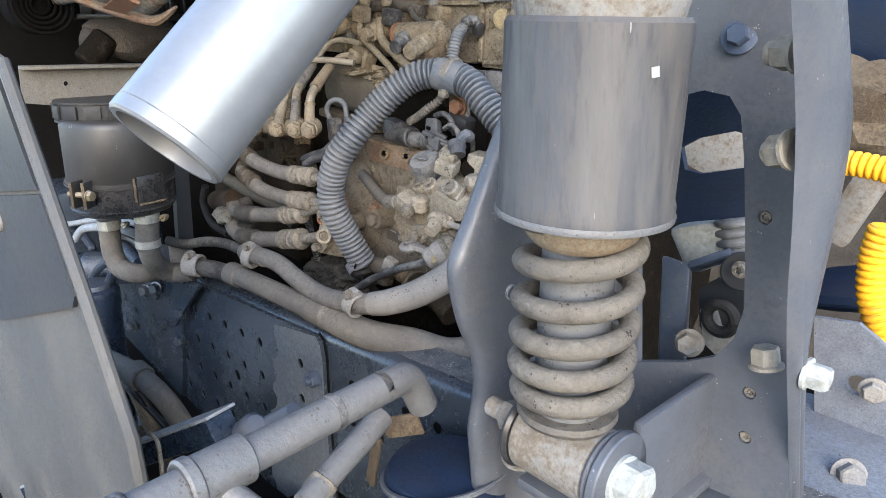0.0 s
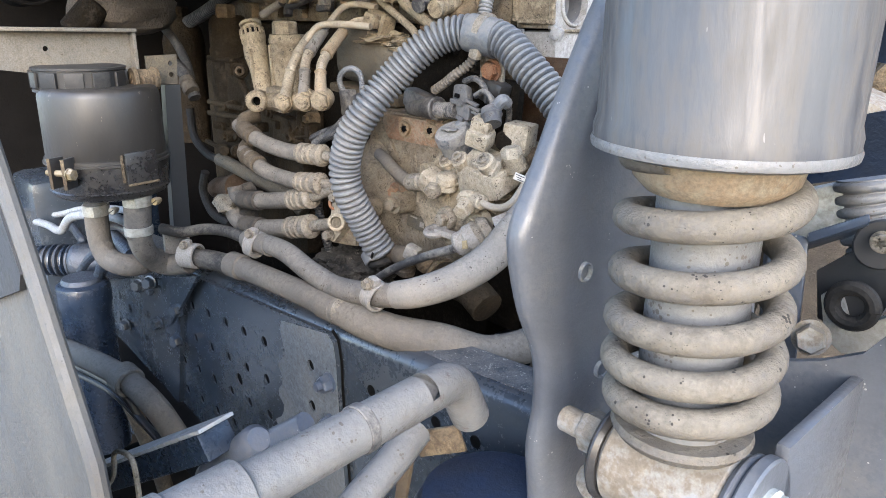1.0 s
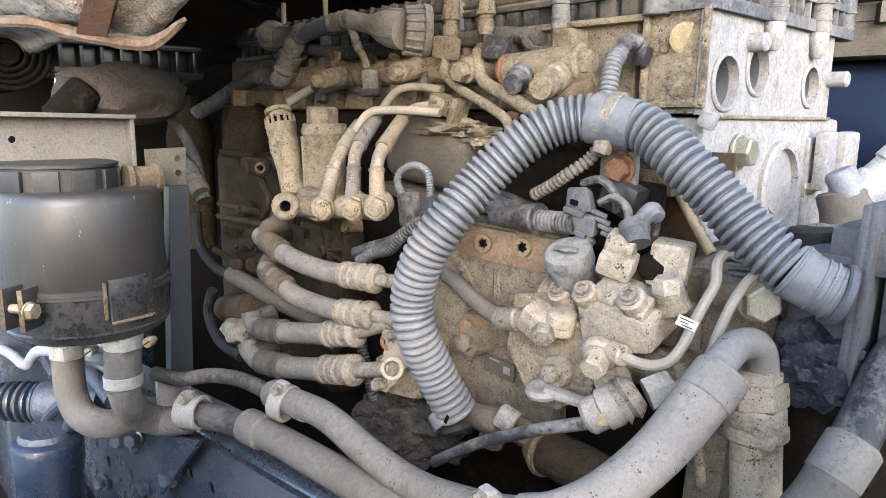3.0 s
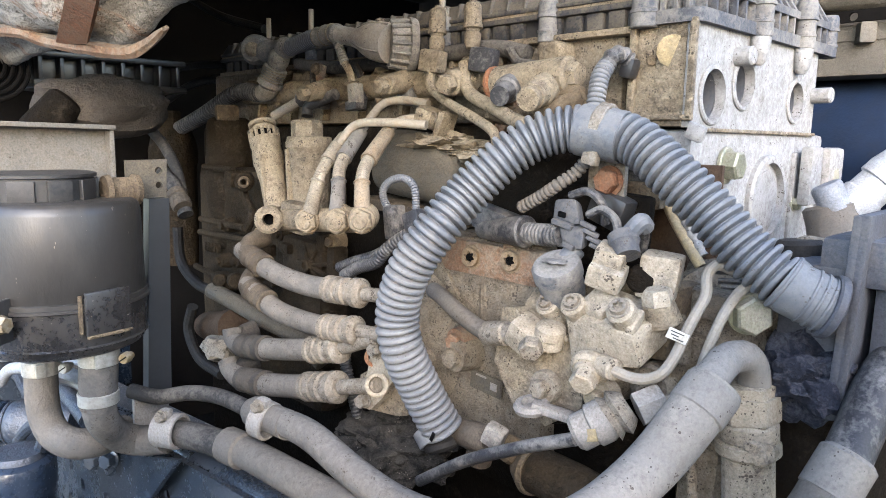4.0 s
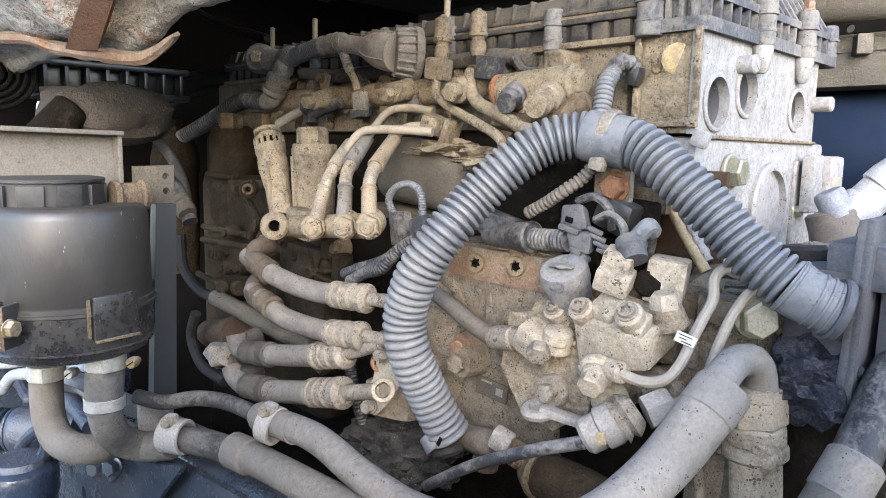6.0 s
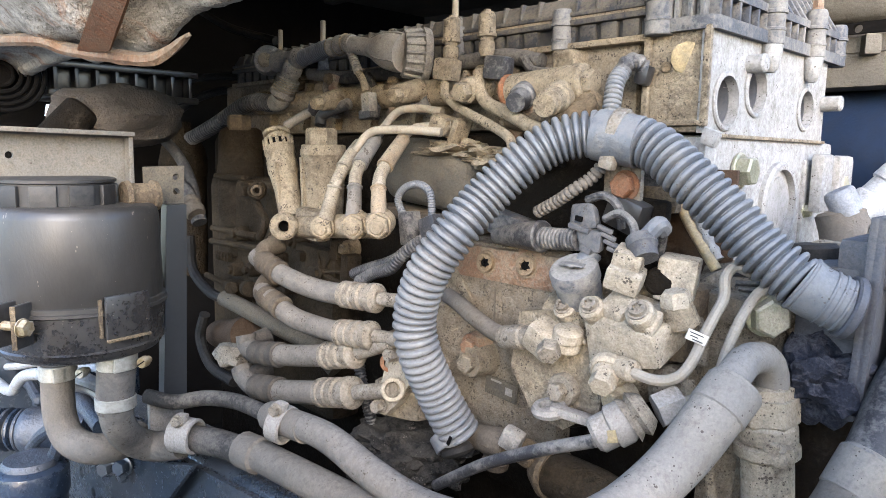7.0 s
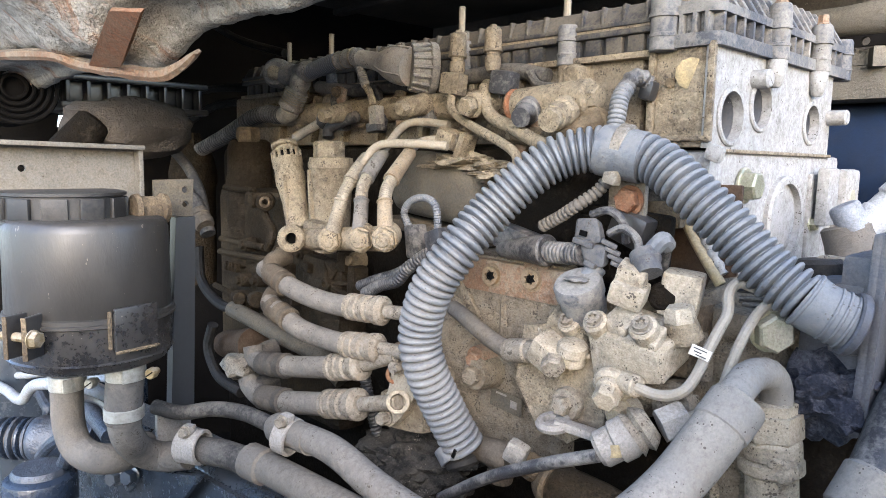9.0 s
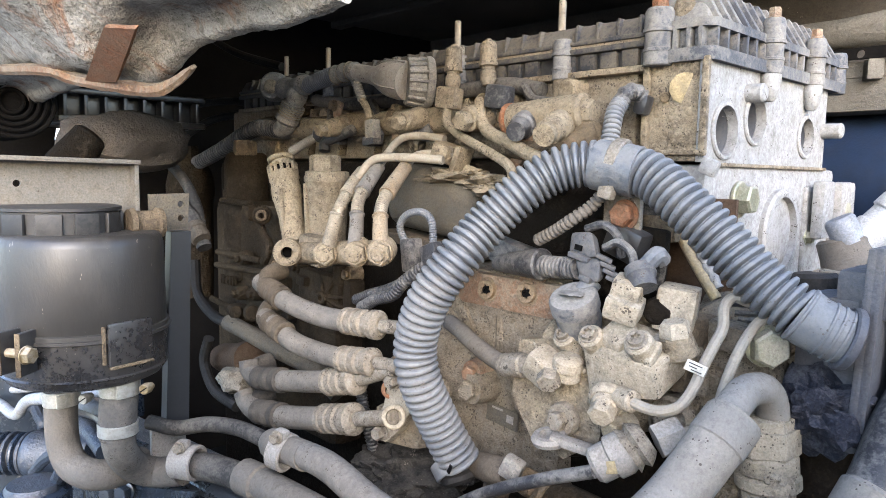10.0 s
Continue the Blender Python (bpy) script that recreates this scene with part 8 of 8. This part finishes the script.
q = [(-0.095, 0.373, 0.794), (-0.088, 0.373, 0.799), (-0.084, 0.373, 0.791), (-0.081, 0.373, 0.784), (-0.070, 0.373, 0.785), (-0.062, 0.373, 0.791), (-0.060, 0.373, 0.799), (-0.056, 0.373, 0.803), (-0.055, 0.373, 0.791), (-0.059, 0.373, 0.777), (-0.067, 0.373, 0.768), (-0.079, 0.373, 0.764), (-0.089, 0.373, 0.770)]
part("clamp_body", sheet([(p[0], p[2]) for p in q], [], 0.010, pose(0, q[0][1], 0)), chrome, unit, "shiny bent clamp")
rc = Vector((-0.077, 0.367, 0.795))
part("rubber_ring", sweep(bmesh.new(), [rc + V(0.0100 * math.cos(k * math.pi / 16), 0, 0.0100 * math.sin(k * math.pi / 16)) for k in range(33)], 0.0042, 10), black_rubber, unit)
part("latch_screw", hexagon((-0.090, 0.354, 0.776), (0.3, -1, 0.2), 0.014, 0.01, 0.01), rubber_white, unit)
airline = thing("yellow_air_hose", (0.05, 0.55, 0.85), "coiled bright yellow air hose behind the cab", "hose")
part("coil_run", ribbed([(-0.107, 0.578, 0.872), (-0.080, 0.578, 0.875), (-0.054, 0.578, 0.874), (-0.006, 0.578, 0.868)], 0.011, 0.006, 0.0022, 14), yellow, airline)
part("coil_run", ribbed([(-0.034, 0.544, 0.836), (-0.036, 0.544, 0.808), (-0.031, 0.544, 0.775), (-0.016, 0.544, 0.745)], 0.013, 0.006, 0.0025, 14), yellow, airline)
shelf = thing("rear_step_bracket", (0.1, 0.45, 0.6), "pale blue-grey galvanised bracket plates behind the console", "bracket")
q = [(-0.052, 0.476, 0.772), (-0.021, 0.476, 0.777), (0.012, 0.476, 0.759), (0.024, 0.476, 0.694), (-0.037, 0.476, 0.689)]
part("upright_plate", sheet([(p[0], p[2]) for p in q], [circle(((-0.013, 0.476, 0.729))[0], ((-0.013, 0.476, 0.729))[2], 0.008)], 0.005, pose(0, 0.476, 0)), galv, shelf)
part("shelf_plate", block((0.003, 0.449, 0.692), (0.22, 0.14, 0.006), (0, 0, 20), bevel=0.002), galv, shelf)
part("dark_disc", rod((-0.063, 0.646, 0.742), (-0.066, 0.646, 0.755), 0.07, seg=32), blue_dark, shelf)
part("lower_bolt", hexagon((0.009, 0.408, 0.695), (0.5, -0.7, 0.3), 0.016, 0.01, 0.012), bracket_steel, shelf)
part("shelf_bolt", hexagon((-0.001, 0.469, 0.733), (0.3, -1, 0), 0.013, 0.008, 0.01), bracket_steel, shelf)
back_beam = thing("rear_crossbeam", (0.1, 0.9, 0.95), "dark blue beam and tan block far behind the console", "beam")
part("beam", block((0.052, 0.884, 0.974), (0.535, 0.06, 0.10), bevel=0.008), blue_dark, back_beam)
part("ledge", block((0.052, 0.870, 0.938), (0.535, 0.06, 0.012), bevel=0.003), rubber_white, back_beam)
part("clutter", rough_lump(Vector((-0.143, 0.816, 0.885)), (0.09, 0.05, 0.07), 9.1, 0.5), iron, back_beam)
part("tan_block", block((-0.194, 0.612, 0.866), (0.10, 0.06, 0.06), (0, 20, 0), bevel=0.01), rubber_white, back_beam)
part("pale_lever", block((-0.096, 0.680, 0.819), (0.03, 0.02, 0.09), (0, 20, 0), bevel=0.006), rubber_white, back_beam)

# ---- stay tube, its fittings and the mudguard ----
stay = thing("stay_tube", (-0.19, 0.1, 0.75), "scuffed grey stay tube with an elbow end and collars", "tube")
S0, S1 = V(-0.193, 0.16, 0.7685), V(-0.17, -0.10, 0.7685)
part("tube", hose([(-0.204, 0.207, 0.735), (-0.200, 0.19, 0.762), (-0.193, 0.165, 0.7690), S0.lerp(S1, 0.1), S1], 0.0105, 20, 8), tube_grey, stay)
part("end_band", pipe(S0.lerp(S1, 0.125), S0.lerp(S1, 0.145), 0.0114, 0.0100, 26), plastic_grey, stay)
part("collar", pipe(S0.lerp(S1, 0.36), S0.lerp(S1, 0.50), 0.0135, 0.0104, 30), tube_grey, stay)
part("collar_lip", pipe(S0.lerp(S1, 0.47), S0.lerp(S1, 0.50), 0.0148, 0.0104, 30), tube_grey, stay)
part("rubber_band", pipe(S0.lerp(S1, 0.60), S0.lerp(S1, 0.66), 0.0130, 0.0104, 30), plastic_grey, stay)
kp = S0.lerp(S1, 0.43)
bm = rod(kp + V(0.004, 0, -0.006), kp + V(0.022, 0.012, -0.020), 0.0075)
hexagon(kp + V(0.022, 0.012, -0.020), (0.7, 0.3, -0.5), 0.011, 0.006, bm=bm)
part("collar_bolt", bm, tube_grey, stay)
lower = thing("lower_stay", (-0.2, 0.1, 0.70), "thinner dusty grey tube below the stay tube", "tube")
part("tube", hose([(-0.231, 0.192, 0.719), (-0.226, 0.170, 0.711), (-0.221, 0.143, 0.702), (-0.213, 0.116, 0.694)], 0.0092), tube_grey, lower)
part("clamp_band", pipe((-0.219, 0.136, 0.700), (-0.218, 0.126, 0.694), 0.0102, 0.0085, 22), zinc, lower)
third = thing("blue_stay", (-0.3, 0.1, 0.74), "slim blue-grey tube behind the stay tube", "tube")
part("tube", hose([(-0.330, 0.179, 0.681), (-0.341, 0.173, 0.672), (-0.362, 0.163, 0.656), (-0.413, 0.143, 0.617)], 0.0085), stay_blue, third)
angle = thing("angle_bar", (-0.3, 0.1, 0.74), "blue-grey angle bar with a strapped plug beside the stay", "bracket")
a1, a2 = Vector((-0.373, 0.136, 0.667)), Vector((-0.732, 0.048, 0.439))
part("bar", block((a1 + a2) / 2, ((a1 - a2).length, 0.026, 0.022), (0, -math.degrees(math.asin((a1.z - a2.z) / (a1 - a2).length)), math.degrees(math.atan2(a1.y - a2.y, a1.x - a2.x))), 0.002), gear_blue, angle)
part("bar_lip", block((a1 + a2) / 2 + V(0, 0, 0.0128), ((a1 - a2).length, 0.029, 0.0030), (0, -math.degrees(math.asin((a1.z - a2.z) / (a1 - a2).length)), math.degrees(math.atan2(a1.y - a2.y, a1.x - a2.x))), 0.001), line_pale, angle)
part("link", turned((-0.4253, 0.1460, 0.6017), (-0.3493, 0.1540, 0.6709), [(0, 0.007), (0.04, 0.0112), (0.24, 0.0112), (0.27, 0.0092), (0.70, 0.0092), (0.73, 0.0116), (0.95, 0.0116), (1, 0.008)], 24), stay_blue, angle)
wire = thing("wire_clip", (-0.368, 0.068, 0.670), "bent pale steel wire clip hooked on the stay", "clip")
part("wire", hose([(-0.474, 0.068, 0.611), (-0.428, 0.068, 0.622), (-0.373, 0.068, 0.670), (-0.360, 0.068, 0.694), (-0.329, 0.068, 0.707), (-0.324, 0.068, 0.691), (-0.326, 0.068, 0.669), (-0.318, 0.068, 0.658)], 0.0016, 8), zinc, wire)
part("wire", hose([(-0.390, 0.068, 0.656), (-0.403, 0.068, 0.630), (-0.392, 0.068, 0.614)], 0.0016, 8), zinc, wire)
tanb = thing("rusty_tab", (-0.257, 0.231, 0.680), "thin bent rusty brown tab by the stay's elbow", "bracket")
part("tab", block((-0.252, 0.228, 0.685), (0.034, 0.003, 0.018), (0, -22, 25), 0.001), iron, tanb)
part("leg", block((-0.267, 0.211, 0.653), (0.010, 0.003, 0.05), (0, 12, 0), 0.001), iron, tanb)
wheel_cap = thing("round_cap", (-0.2, 0.25, 0.6), "dark blue-black dished cap below the console foot", "cap")
part("dish", turned((-0.219, 0.245, 0.617), (-0.221, 0.245, 0.664), [(0, 0.05), (0.6, 0.05), (0.85, 0.044), (1, 0.02)], 32), blue_dark, wheel_cap)

guard = thing("mudguard", (-0.5, 0.05, 0.6), "dusty grey plastic mudguard with a darker inset panel", "mudguard")
e = (-0.437, 0.037, 0.957), (-0.381, 0.037, 0.885), (-0.329, 0.037, 0.817), (-0.279, 0.037, 0.744), (-0.274, 0.037, 0.705)
pts = [(x, z) for x, _, z in e]
part("panel", sheet(pts + [(pts[-1][0] - 0.02, 0.30), (-1.02, 0.28), (-0.80, 0.56), (-0.62, 0.80), (-0.49, 0.965)], [], 0.006, pose(0, 0.037, 0)), fender_plastic, guard)
rim2 = [V(x, 0.039, z) for x, z in pts]
part("rim", sweep(bmesh.new(), rim2, 0.0045, 10), fender_plastic, guard)
d = [(-0.488, 0.034, 0.962), (-0.447, 0.034, 0.957), (-0.386, 0.034, 0.885), (-0.380, 0.034, 0.881), (-0.580, 0.034, 0.840)]
part("upper_inset", sheet([(p[0], p[2]) for p in d], [], 0.003, pose(0, 0.0335, 0)), fender_dark, guard)
d = [(-0.585, 0.034, 0.836), (-0.377, 0.034, 0.878), (-0.333, 0.034, 0.822), (-0.343, 0.034, 0.811), (-0.624, 0.034, 0.705), (-0.685, 0.034, 0.700)]
part("lower_inset", sheet([(p[0], p[2]) for p in d], [], 0.003, pose(0, 0.0335, 0)), fender_dark, guard)
b0 = (-0.521, 0.034, 0.828)
part("button", turned((b0[0], 0.0335, b0[2]), (b0[0], 0.030, b0[2]), [(0, 0.0085), (0.6, 0.0085), (1, 0.006)], 24), bracket_steel, guard)
tube = thing("silver_tube", (-0.024, -0.02, 0.967), "open-ended satin silver tube hanging from the cab", "tube")
part("tube_wall", pipe((-0.0235, -0.017, 0.9675), (-0.0270, 0.174, 1.155), 0.0122, 0.0106, 40), silver, tube)
part("cut_edge", pipe((-0.02345, -0.0190, 0.9655), (-0.02352, -0.0165, 0.9680), 0.0123, 0.0105, 40), silver, tube, "burred cut end of the tube")
part("cap_rim", pipe((-0.220, 0.245, 0.651), (-0.221, 0.245, 0.655), 0.0515, 0.048, 36), strut_grey, wheel_cap)

# ---- cab wheel-arch sheet ----
arch = thing("cab_sheet", (-0.6, 0.15, 0.98), "mud-caked cab wheel-arch sheet with rusty seams", "cab panel")
low_edge = [(-1.640, 0.285, 1.0122), (-1.3949, 0.2850, 1.0002), (-1.2350, 0.2850, 0.9938), (-1.1055, 0.2850, 1.0004), (-1.0007, 0.2850, 1.0016), (-0.9071, 0.2850, 0.9908), (-0.8260, 0.2850, 0.9841), (-0.7783, 0.2850, 0.9951), (-0.7283, 0.2850, 1.0115), (-0.6759, 0.2850, 1.0119), (-0.6305, 0.2850, 1.0092), (-0.5771, 0.2850, 1.0099), (-0.5280, 0.2850, 1.0137)]
rows = []
for p in spline(low_edge, 6):
    w = 0.006 * noise.noise(p * 30)
    lower = [p + V(0, 0.006, 0.010) * 1.50, p + V(0, 0.003, 0.002) * 1.50, p, p + V(0, -0.006, 0.001) * 1.50, p + V(0, -0.010, 0.006) * 1.50, p + V(0, -0.020, 0.010 + w) * 1.50, p + V(0.004, -0.04, 0.012 + w) * 1.50, p + V(0.008, -0.06, 0.030) * 1.50, p + V(0.02, -0.11, 0.060) * 1.50, p + V(0.02, -0.17, 0.10) * 1.50]
    skin = spline(lower, 4)
    skin = [q + V(0, 0, 0.004 * noise.noise(q * 22) + 0.002 * noise.noise(q * 70)) for q in skin]
    rows.append(skin + [p + V(0.02, -0.17, 0.14) * 1.50, p + V(0, 0.02, 0.15) * 1.50])
part("sheet", rings(bmesh.new(), rows), cab_sheet, arch, sharp=80)


def ribbon(pts, half, thick):
    """A flat strip standing along a line."""
    line = spline(pts, 6)
    out = []
    for k, p in enumerate(line):
        u = (line[min(k + 1, len(line) - 1)] - line[max(k - 1, 0)]).normalized()
        n = V(0.35, -0.75, -0.45)
        n = (n - u * n.dot(u)).normalized()
        w = u.cross(n) * (half * min(1, 0.25 + 4 * (1 - k / len(line))) + 0.0012 * noise.noise(p * 90))
        n *= thick
        out.append([p + w + n, p + n * 1.6, p - w + n, p - w - n, p + w - n])
    return rings(bmesh.new(), out)


part("rusty_seam", ribbon([(-1.234, 0.216, 1.033), (-1.066, 0.217, 1.018), (-0.906, 0.226, 1.004), (-0.875, 0.241, 0.995), (-0.801, 0.252, 0.984), (-0.747, 0.261, 0.978), (-0.724, 0.267, 0.983), (-0.705, 0.273, 0.993)], 0.0046, 0.0034), rust_dust, arch, "rusty folded seam")
s1, s2, s3, s4 = Vector((-0.654, 0.195, 1.004)), Vector((-0.602, 0.195, 0.996)), Vector((-0.781, 0.244, 0.986)), Vector((-0.860, 0.244, 0.992))
strap = bmesh.new()
nrm = (s2 - s1).cross(s4 - s1).normalized() * 0.0015
rings(strap, [[s1 + nrm, s2 + nrm, s2 - nrm, s1 - nrm], [mid(s1, s4) + nrm * 2, mid(s2, s3) + nrm * 2, mid(s2, s3) - nrm, mid(s1, s4) - nrm], [s4 + nrm, s3 + nrm, s3 - nrm, s4 - nrm]])
part("rusty_strap", strap, rust, arch, "flat rusty strap across the sheet")

# ---- dark far end of the bay ----
airbox = thing("air_filter_box", (-1.2, 0.5, 0.98), "black ribbed air filter box in the depth of the bay", "air filter")
g1, g2, g3, g4 = Vector((-1.190, 0.315, 1.008)), Vector((-1.190, 0.490, 1.016)), Vector((-1.190, 0.489, 0.980)), Vector((-1.190, 0.314, 0.980))
cen = (g1 + g2 + g3 + g4) / 4
wide, tall = (g2 - g1).length, (g1 - g4).length
part("box_body", block(cen + V(-0.06, 0, 0), (0.10, wide, tall + 0.02), bevel=0.006), plastic, airbox)
part("top_lip", block(cen + V(0, 0, tall / 2 + 0.004), (0.03, wide + 0.02, 0.008), bevel=0.002), plastic, airbox)
part("bottom_lip", block(cen + V(0, 0, -tall / 2 - 0.004), (0.03, wide + 0.02, 0.008), bevel=0.002), plastic, airbox)
for i in range(8):
    part("rib", block(cen + V(0, (i - 3.5) * wide / 7, 0), (0.02, 0.005, tall), bevel=0.001), plastic, airbox)
bc = Vector((-1.183, 0.255, 0.996))
for k in range(5):
    q = 0.014 + 0.0075 * k
    part("bellow_rib", sweep(bmesh.new(), [bc + V(0.004 * k, q * math.cos(w * math.pi / 14), q * math.sin(w * math.pi / 14)) for w in range(29)], 0.0028, 8), cab_dark, airbox)
part("bellow_core", turned(bc - V(0.05, 0, 0), bc - V(0.004, 0, 0), [(0, 0.048), (1, 0.046)], 24), cab_dark, airbox)
bag = thing("heat_shield_bag", (-1.054, 0.342, 0.948), "brown-grey quilted heat shield over the turbo pipe", "heat shield")
part("cushion", rough_lump(Vector((-1.054, 0.345, 0.947)), (0.06, 0.075, 0.035), 6.6, 0.2), quilt, bag)
part("pipe_stub", rod((-1.020, 0.262, 0.914), (-1.020, 0.297, 0.951), 0.02, seg=20), dark_iron, bag)
part("elbow", hose([(-1.186, 0.422, 0.954), (-1.130, 0.415, 0.934), (-1.052, 0.408, 0.908), (-0.997, 0.401, 0.879), (-0.975, 0.398, 0.851)], 0.0065), rubber, bag)
harness = thing("bay_harness", (-1.354, 0.578, 1.017), "dark cables looping across the depth of the bay", "wiring")
for pts in ([(-1.472, 0.578, 1.018), (-1.376, 0.578, 1.028), (-1.231, 0.578, 1.024), (-1.126, 0.578, 1.005)], [(-1.394, 0.564, 0.974), (-1.304, 0.564, 0.995), (-1.206, 0.564, 1.000), (-1.119, 0.564, 0.987)],
            [(-1.422, 0.612, 1.158), (-1.295, 0.612, 1.110), (-1.151, 0.612, 1.074)], [(-1.047, 0.422, 0.801), (-1.040, 0.422, 0.758), (-0.993, 0.422, 0.736), (-0.949, 0.428, 0.732)], [(-0.981, 0.408, 0.713), (-0.995, 0.408, 0.681), (-0.968, 0.408, 0.652), (-0.911, 0.408, 0.646)]):
    part("cable", hose(pts, 0.0065, 10), black_rubber, harness)
drop = thing("drop_pipe", (-0.961, 0.388, 0.839), "tan-banded dark pipe dropping beside the reservoir bracket", "pipe")
part("run", hose([(-1.002, 0.388, 0.872), (-0.975, 0.388, 0.861), (-0.957, 0.388, 0.845), (-0.944, 0.388, 0.828)], 0.0085), rubber, drop)
part("band", turned((-0.960, 0.384, 0.853), (-0.942, 0.384, 0.837), [(0, 0.0098), (0.1, 0.0112), (0.35, 0.0112), (0.4, 0.0102), (0.6, 0.0102), (0.65, 0.0112), (0.9, 0.0112), (1, 0.0098)], 20), tail_brown, drop)
rods = thing("link_rod", (-0.927, 0.510, 0.945), "slim grey link rod with a ball end beside the filters", "rod")
part("rod_run", rod((-0.948, 0.503, 0.940), (-0.913, 0.517, 0.958), 0.0055), bracket_steel, rods)
part("ball_end", rough_lump(Vector((-0.900, 0.517, 0.962)), (0.012, 0.012, 0.012), 1.0, 0.15, 2), plastic_grey, rods)
part("clevis", hose([(-0.885, 0.510, 0.940), (-0.886, 0.513, 0.951), (-0.866, 0.517, 0.958), (-0.843, 0.520, 0.964)], 0.0065), plastic_grey, rods)

# ---- small wiring and clutter on the head ----
stubw = thing("grey_stub_conduit", (-0.498, 0.517, 0.962), "short grey conduit with a black plug beside the gear housing", "wiring")
part("conduit_run", ribbed([(-0.491, 0.503, 0.941), (-0.492, 0.507, 0.955), (-0.494, 0.513, 0.966), (-0.496, 0.524, 0.975)], 0.0072, 0.0036, 0.0014, 12), conduit, stubw)
part("plug", hose([(-0.4955, 0.523, 0.974), (-0.4935, 0.527, 0.981), (-0.4900, 0.533, 0.983), (-0.4870, 0.539, 0.979)], lambda u: 0.0068 + 0.0007 * math.sin(26 * u), 12), plastic_grey, stubw)
part("plug_cap", block((-0.4860, 0.5400, 0.9735), (0.012, 0.012, 0.016), (0, 15, 0), bevel=0.004), plastic, stubw)
hw = thing("head_harness", (-0.796, 0.544, 0.989), "dark dusty wiring harness along the cylinder head", "wiring")
part("main_run", hose([(-0.954, 0.544, 1.006), (-0.881, 0.544, 0.997), (-0.796, 0.544, 0.996), (-0.732, 0.544, 0.996), (-0.683, 0.544, 0.999), (-0.631, 0.544, 1.000), (-0.590, 0.544, 0.992)], 0.0075), rubber, hw)
for pts in ([(-0.828, 0.537, 0.996), (-0.815, 0.534, 0.980), (-0.817, 0.530, 0.963)], [(-0.747, 0.537, 0.994), (-0.749, 0.534, 0.983), (-0.736, 0.530, 0.966)], [(-0.605, 0.537, 0.996), (-0.592, 0.534, 0.984), (-0.564, 0.527, 0.979)], [(-0.906, 0.537, 1.000), (-0.902, 0.530, 0.983), (-0.885, 0.527, 0.967)]):
    part("branch", hose(pts, 0.0042, 8), rubber, hw)
for at in ((-0.811, 0.527, 0.957), (-0.730, 0.527, 0.961), (-0.875, 0.524, 0.960)):
    part("plug", block(at, (0.018, 0.014, 0.022), (0, 10, 0), bevel=0.003), plastic_grey, hw)
brk = thing("head_brackets", (-0.897, 0.530, 0.983), "rusty brown strap brackets bolted to the head", "bracket")
for at, rot in (((-0.894, 0.534, 0.983), 20), ((-0.787, 0.537, 0.966), -15), ((-0.574, 0.503, 0.940), 35)):
    at = Vector(at)
    part("strap", block(at, (0.012, 0.006, 0.036), (0, rot, 0), bevel=0.002), rust_dust, brk)
    part("strap_bolt", hexagon(at + V(0, -0.004, 0.012), (0, -1, 0), 0.010, 0.006, 0.007), iron, brk)
lines = thing("return_lines", (-0.532, 0.503, 0.936), "dusty cast pipe arms curving behind the corrugated hose", "pipe")
part("arm", hose([(-0.587, 0.500, 0.940), (-0.559, 0.500, 0.936), (-0.533, 0.503, 0.941), (-0.516, 0.510, 0.947), (-0.508, 0.513, 0.951)], 0.0085), iron, lines)
part("arm", hose([(-0.541, 0.507, 0.949), (-0.528, 0.510, 0.956), (-0.513, 0.513, 0.953), (-0.505, 0.513, 0.939)], 0.0070), iron, lines)
part("arm", hose([(-0.589, 0.503, 0.912), (-0.561, 0.503, 0.913), (-0.534, 0.507, 0.908)], 0.0080), dark_iron, lines)
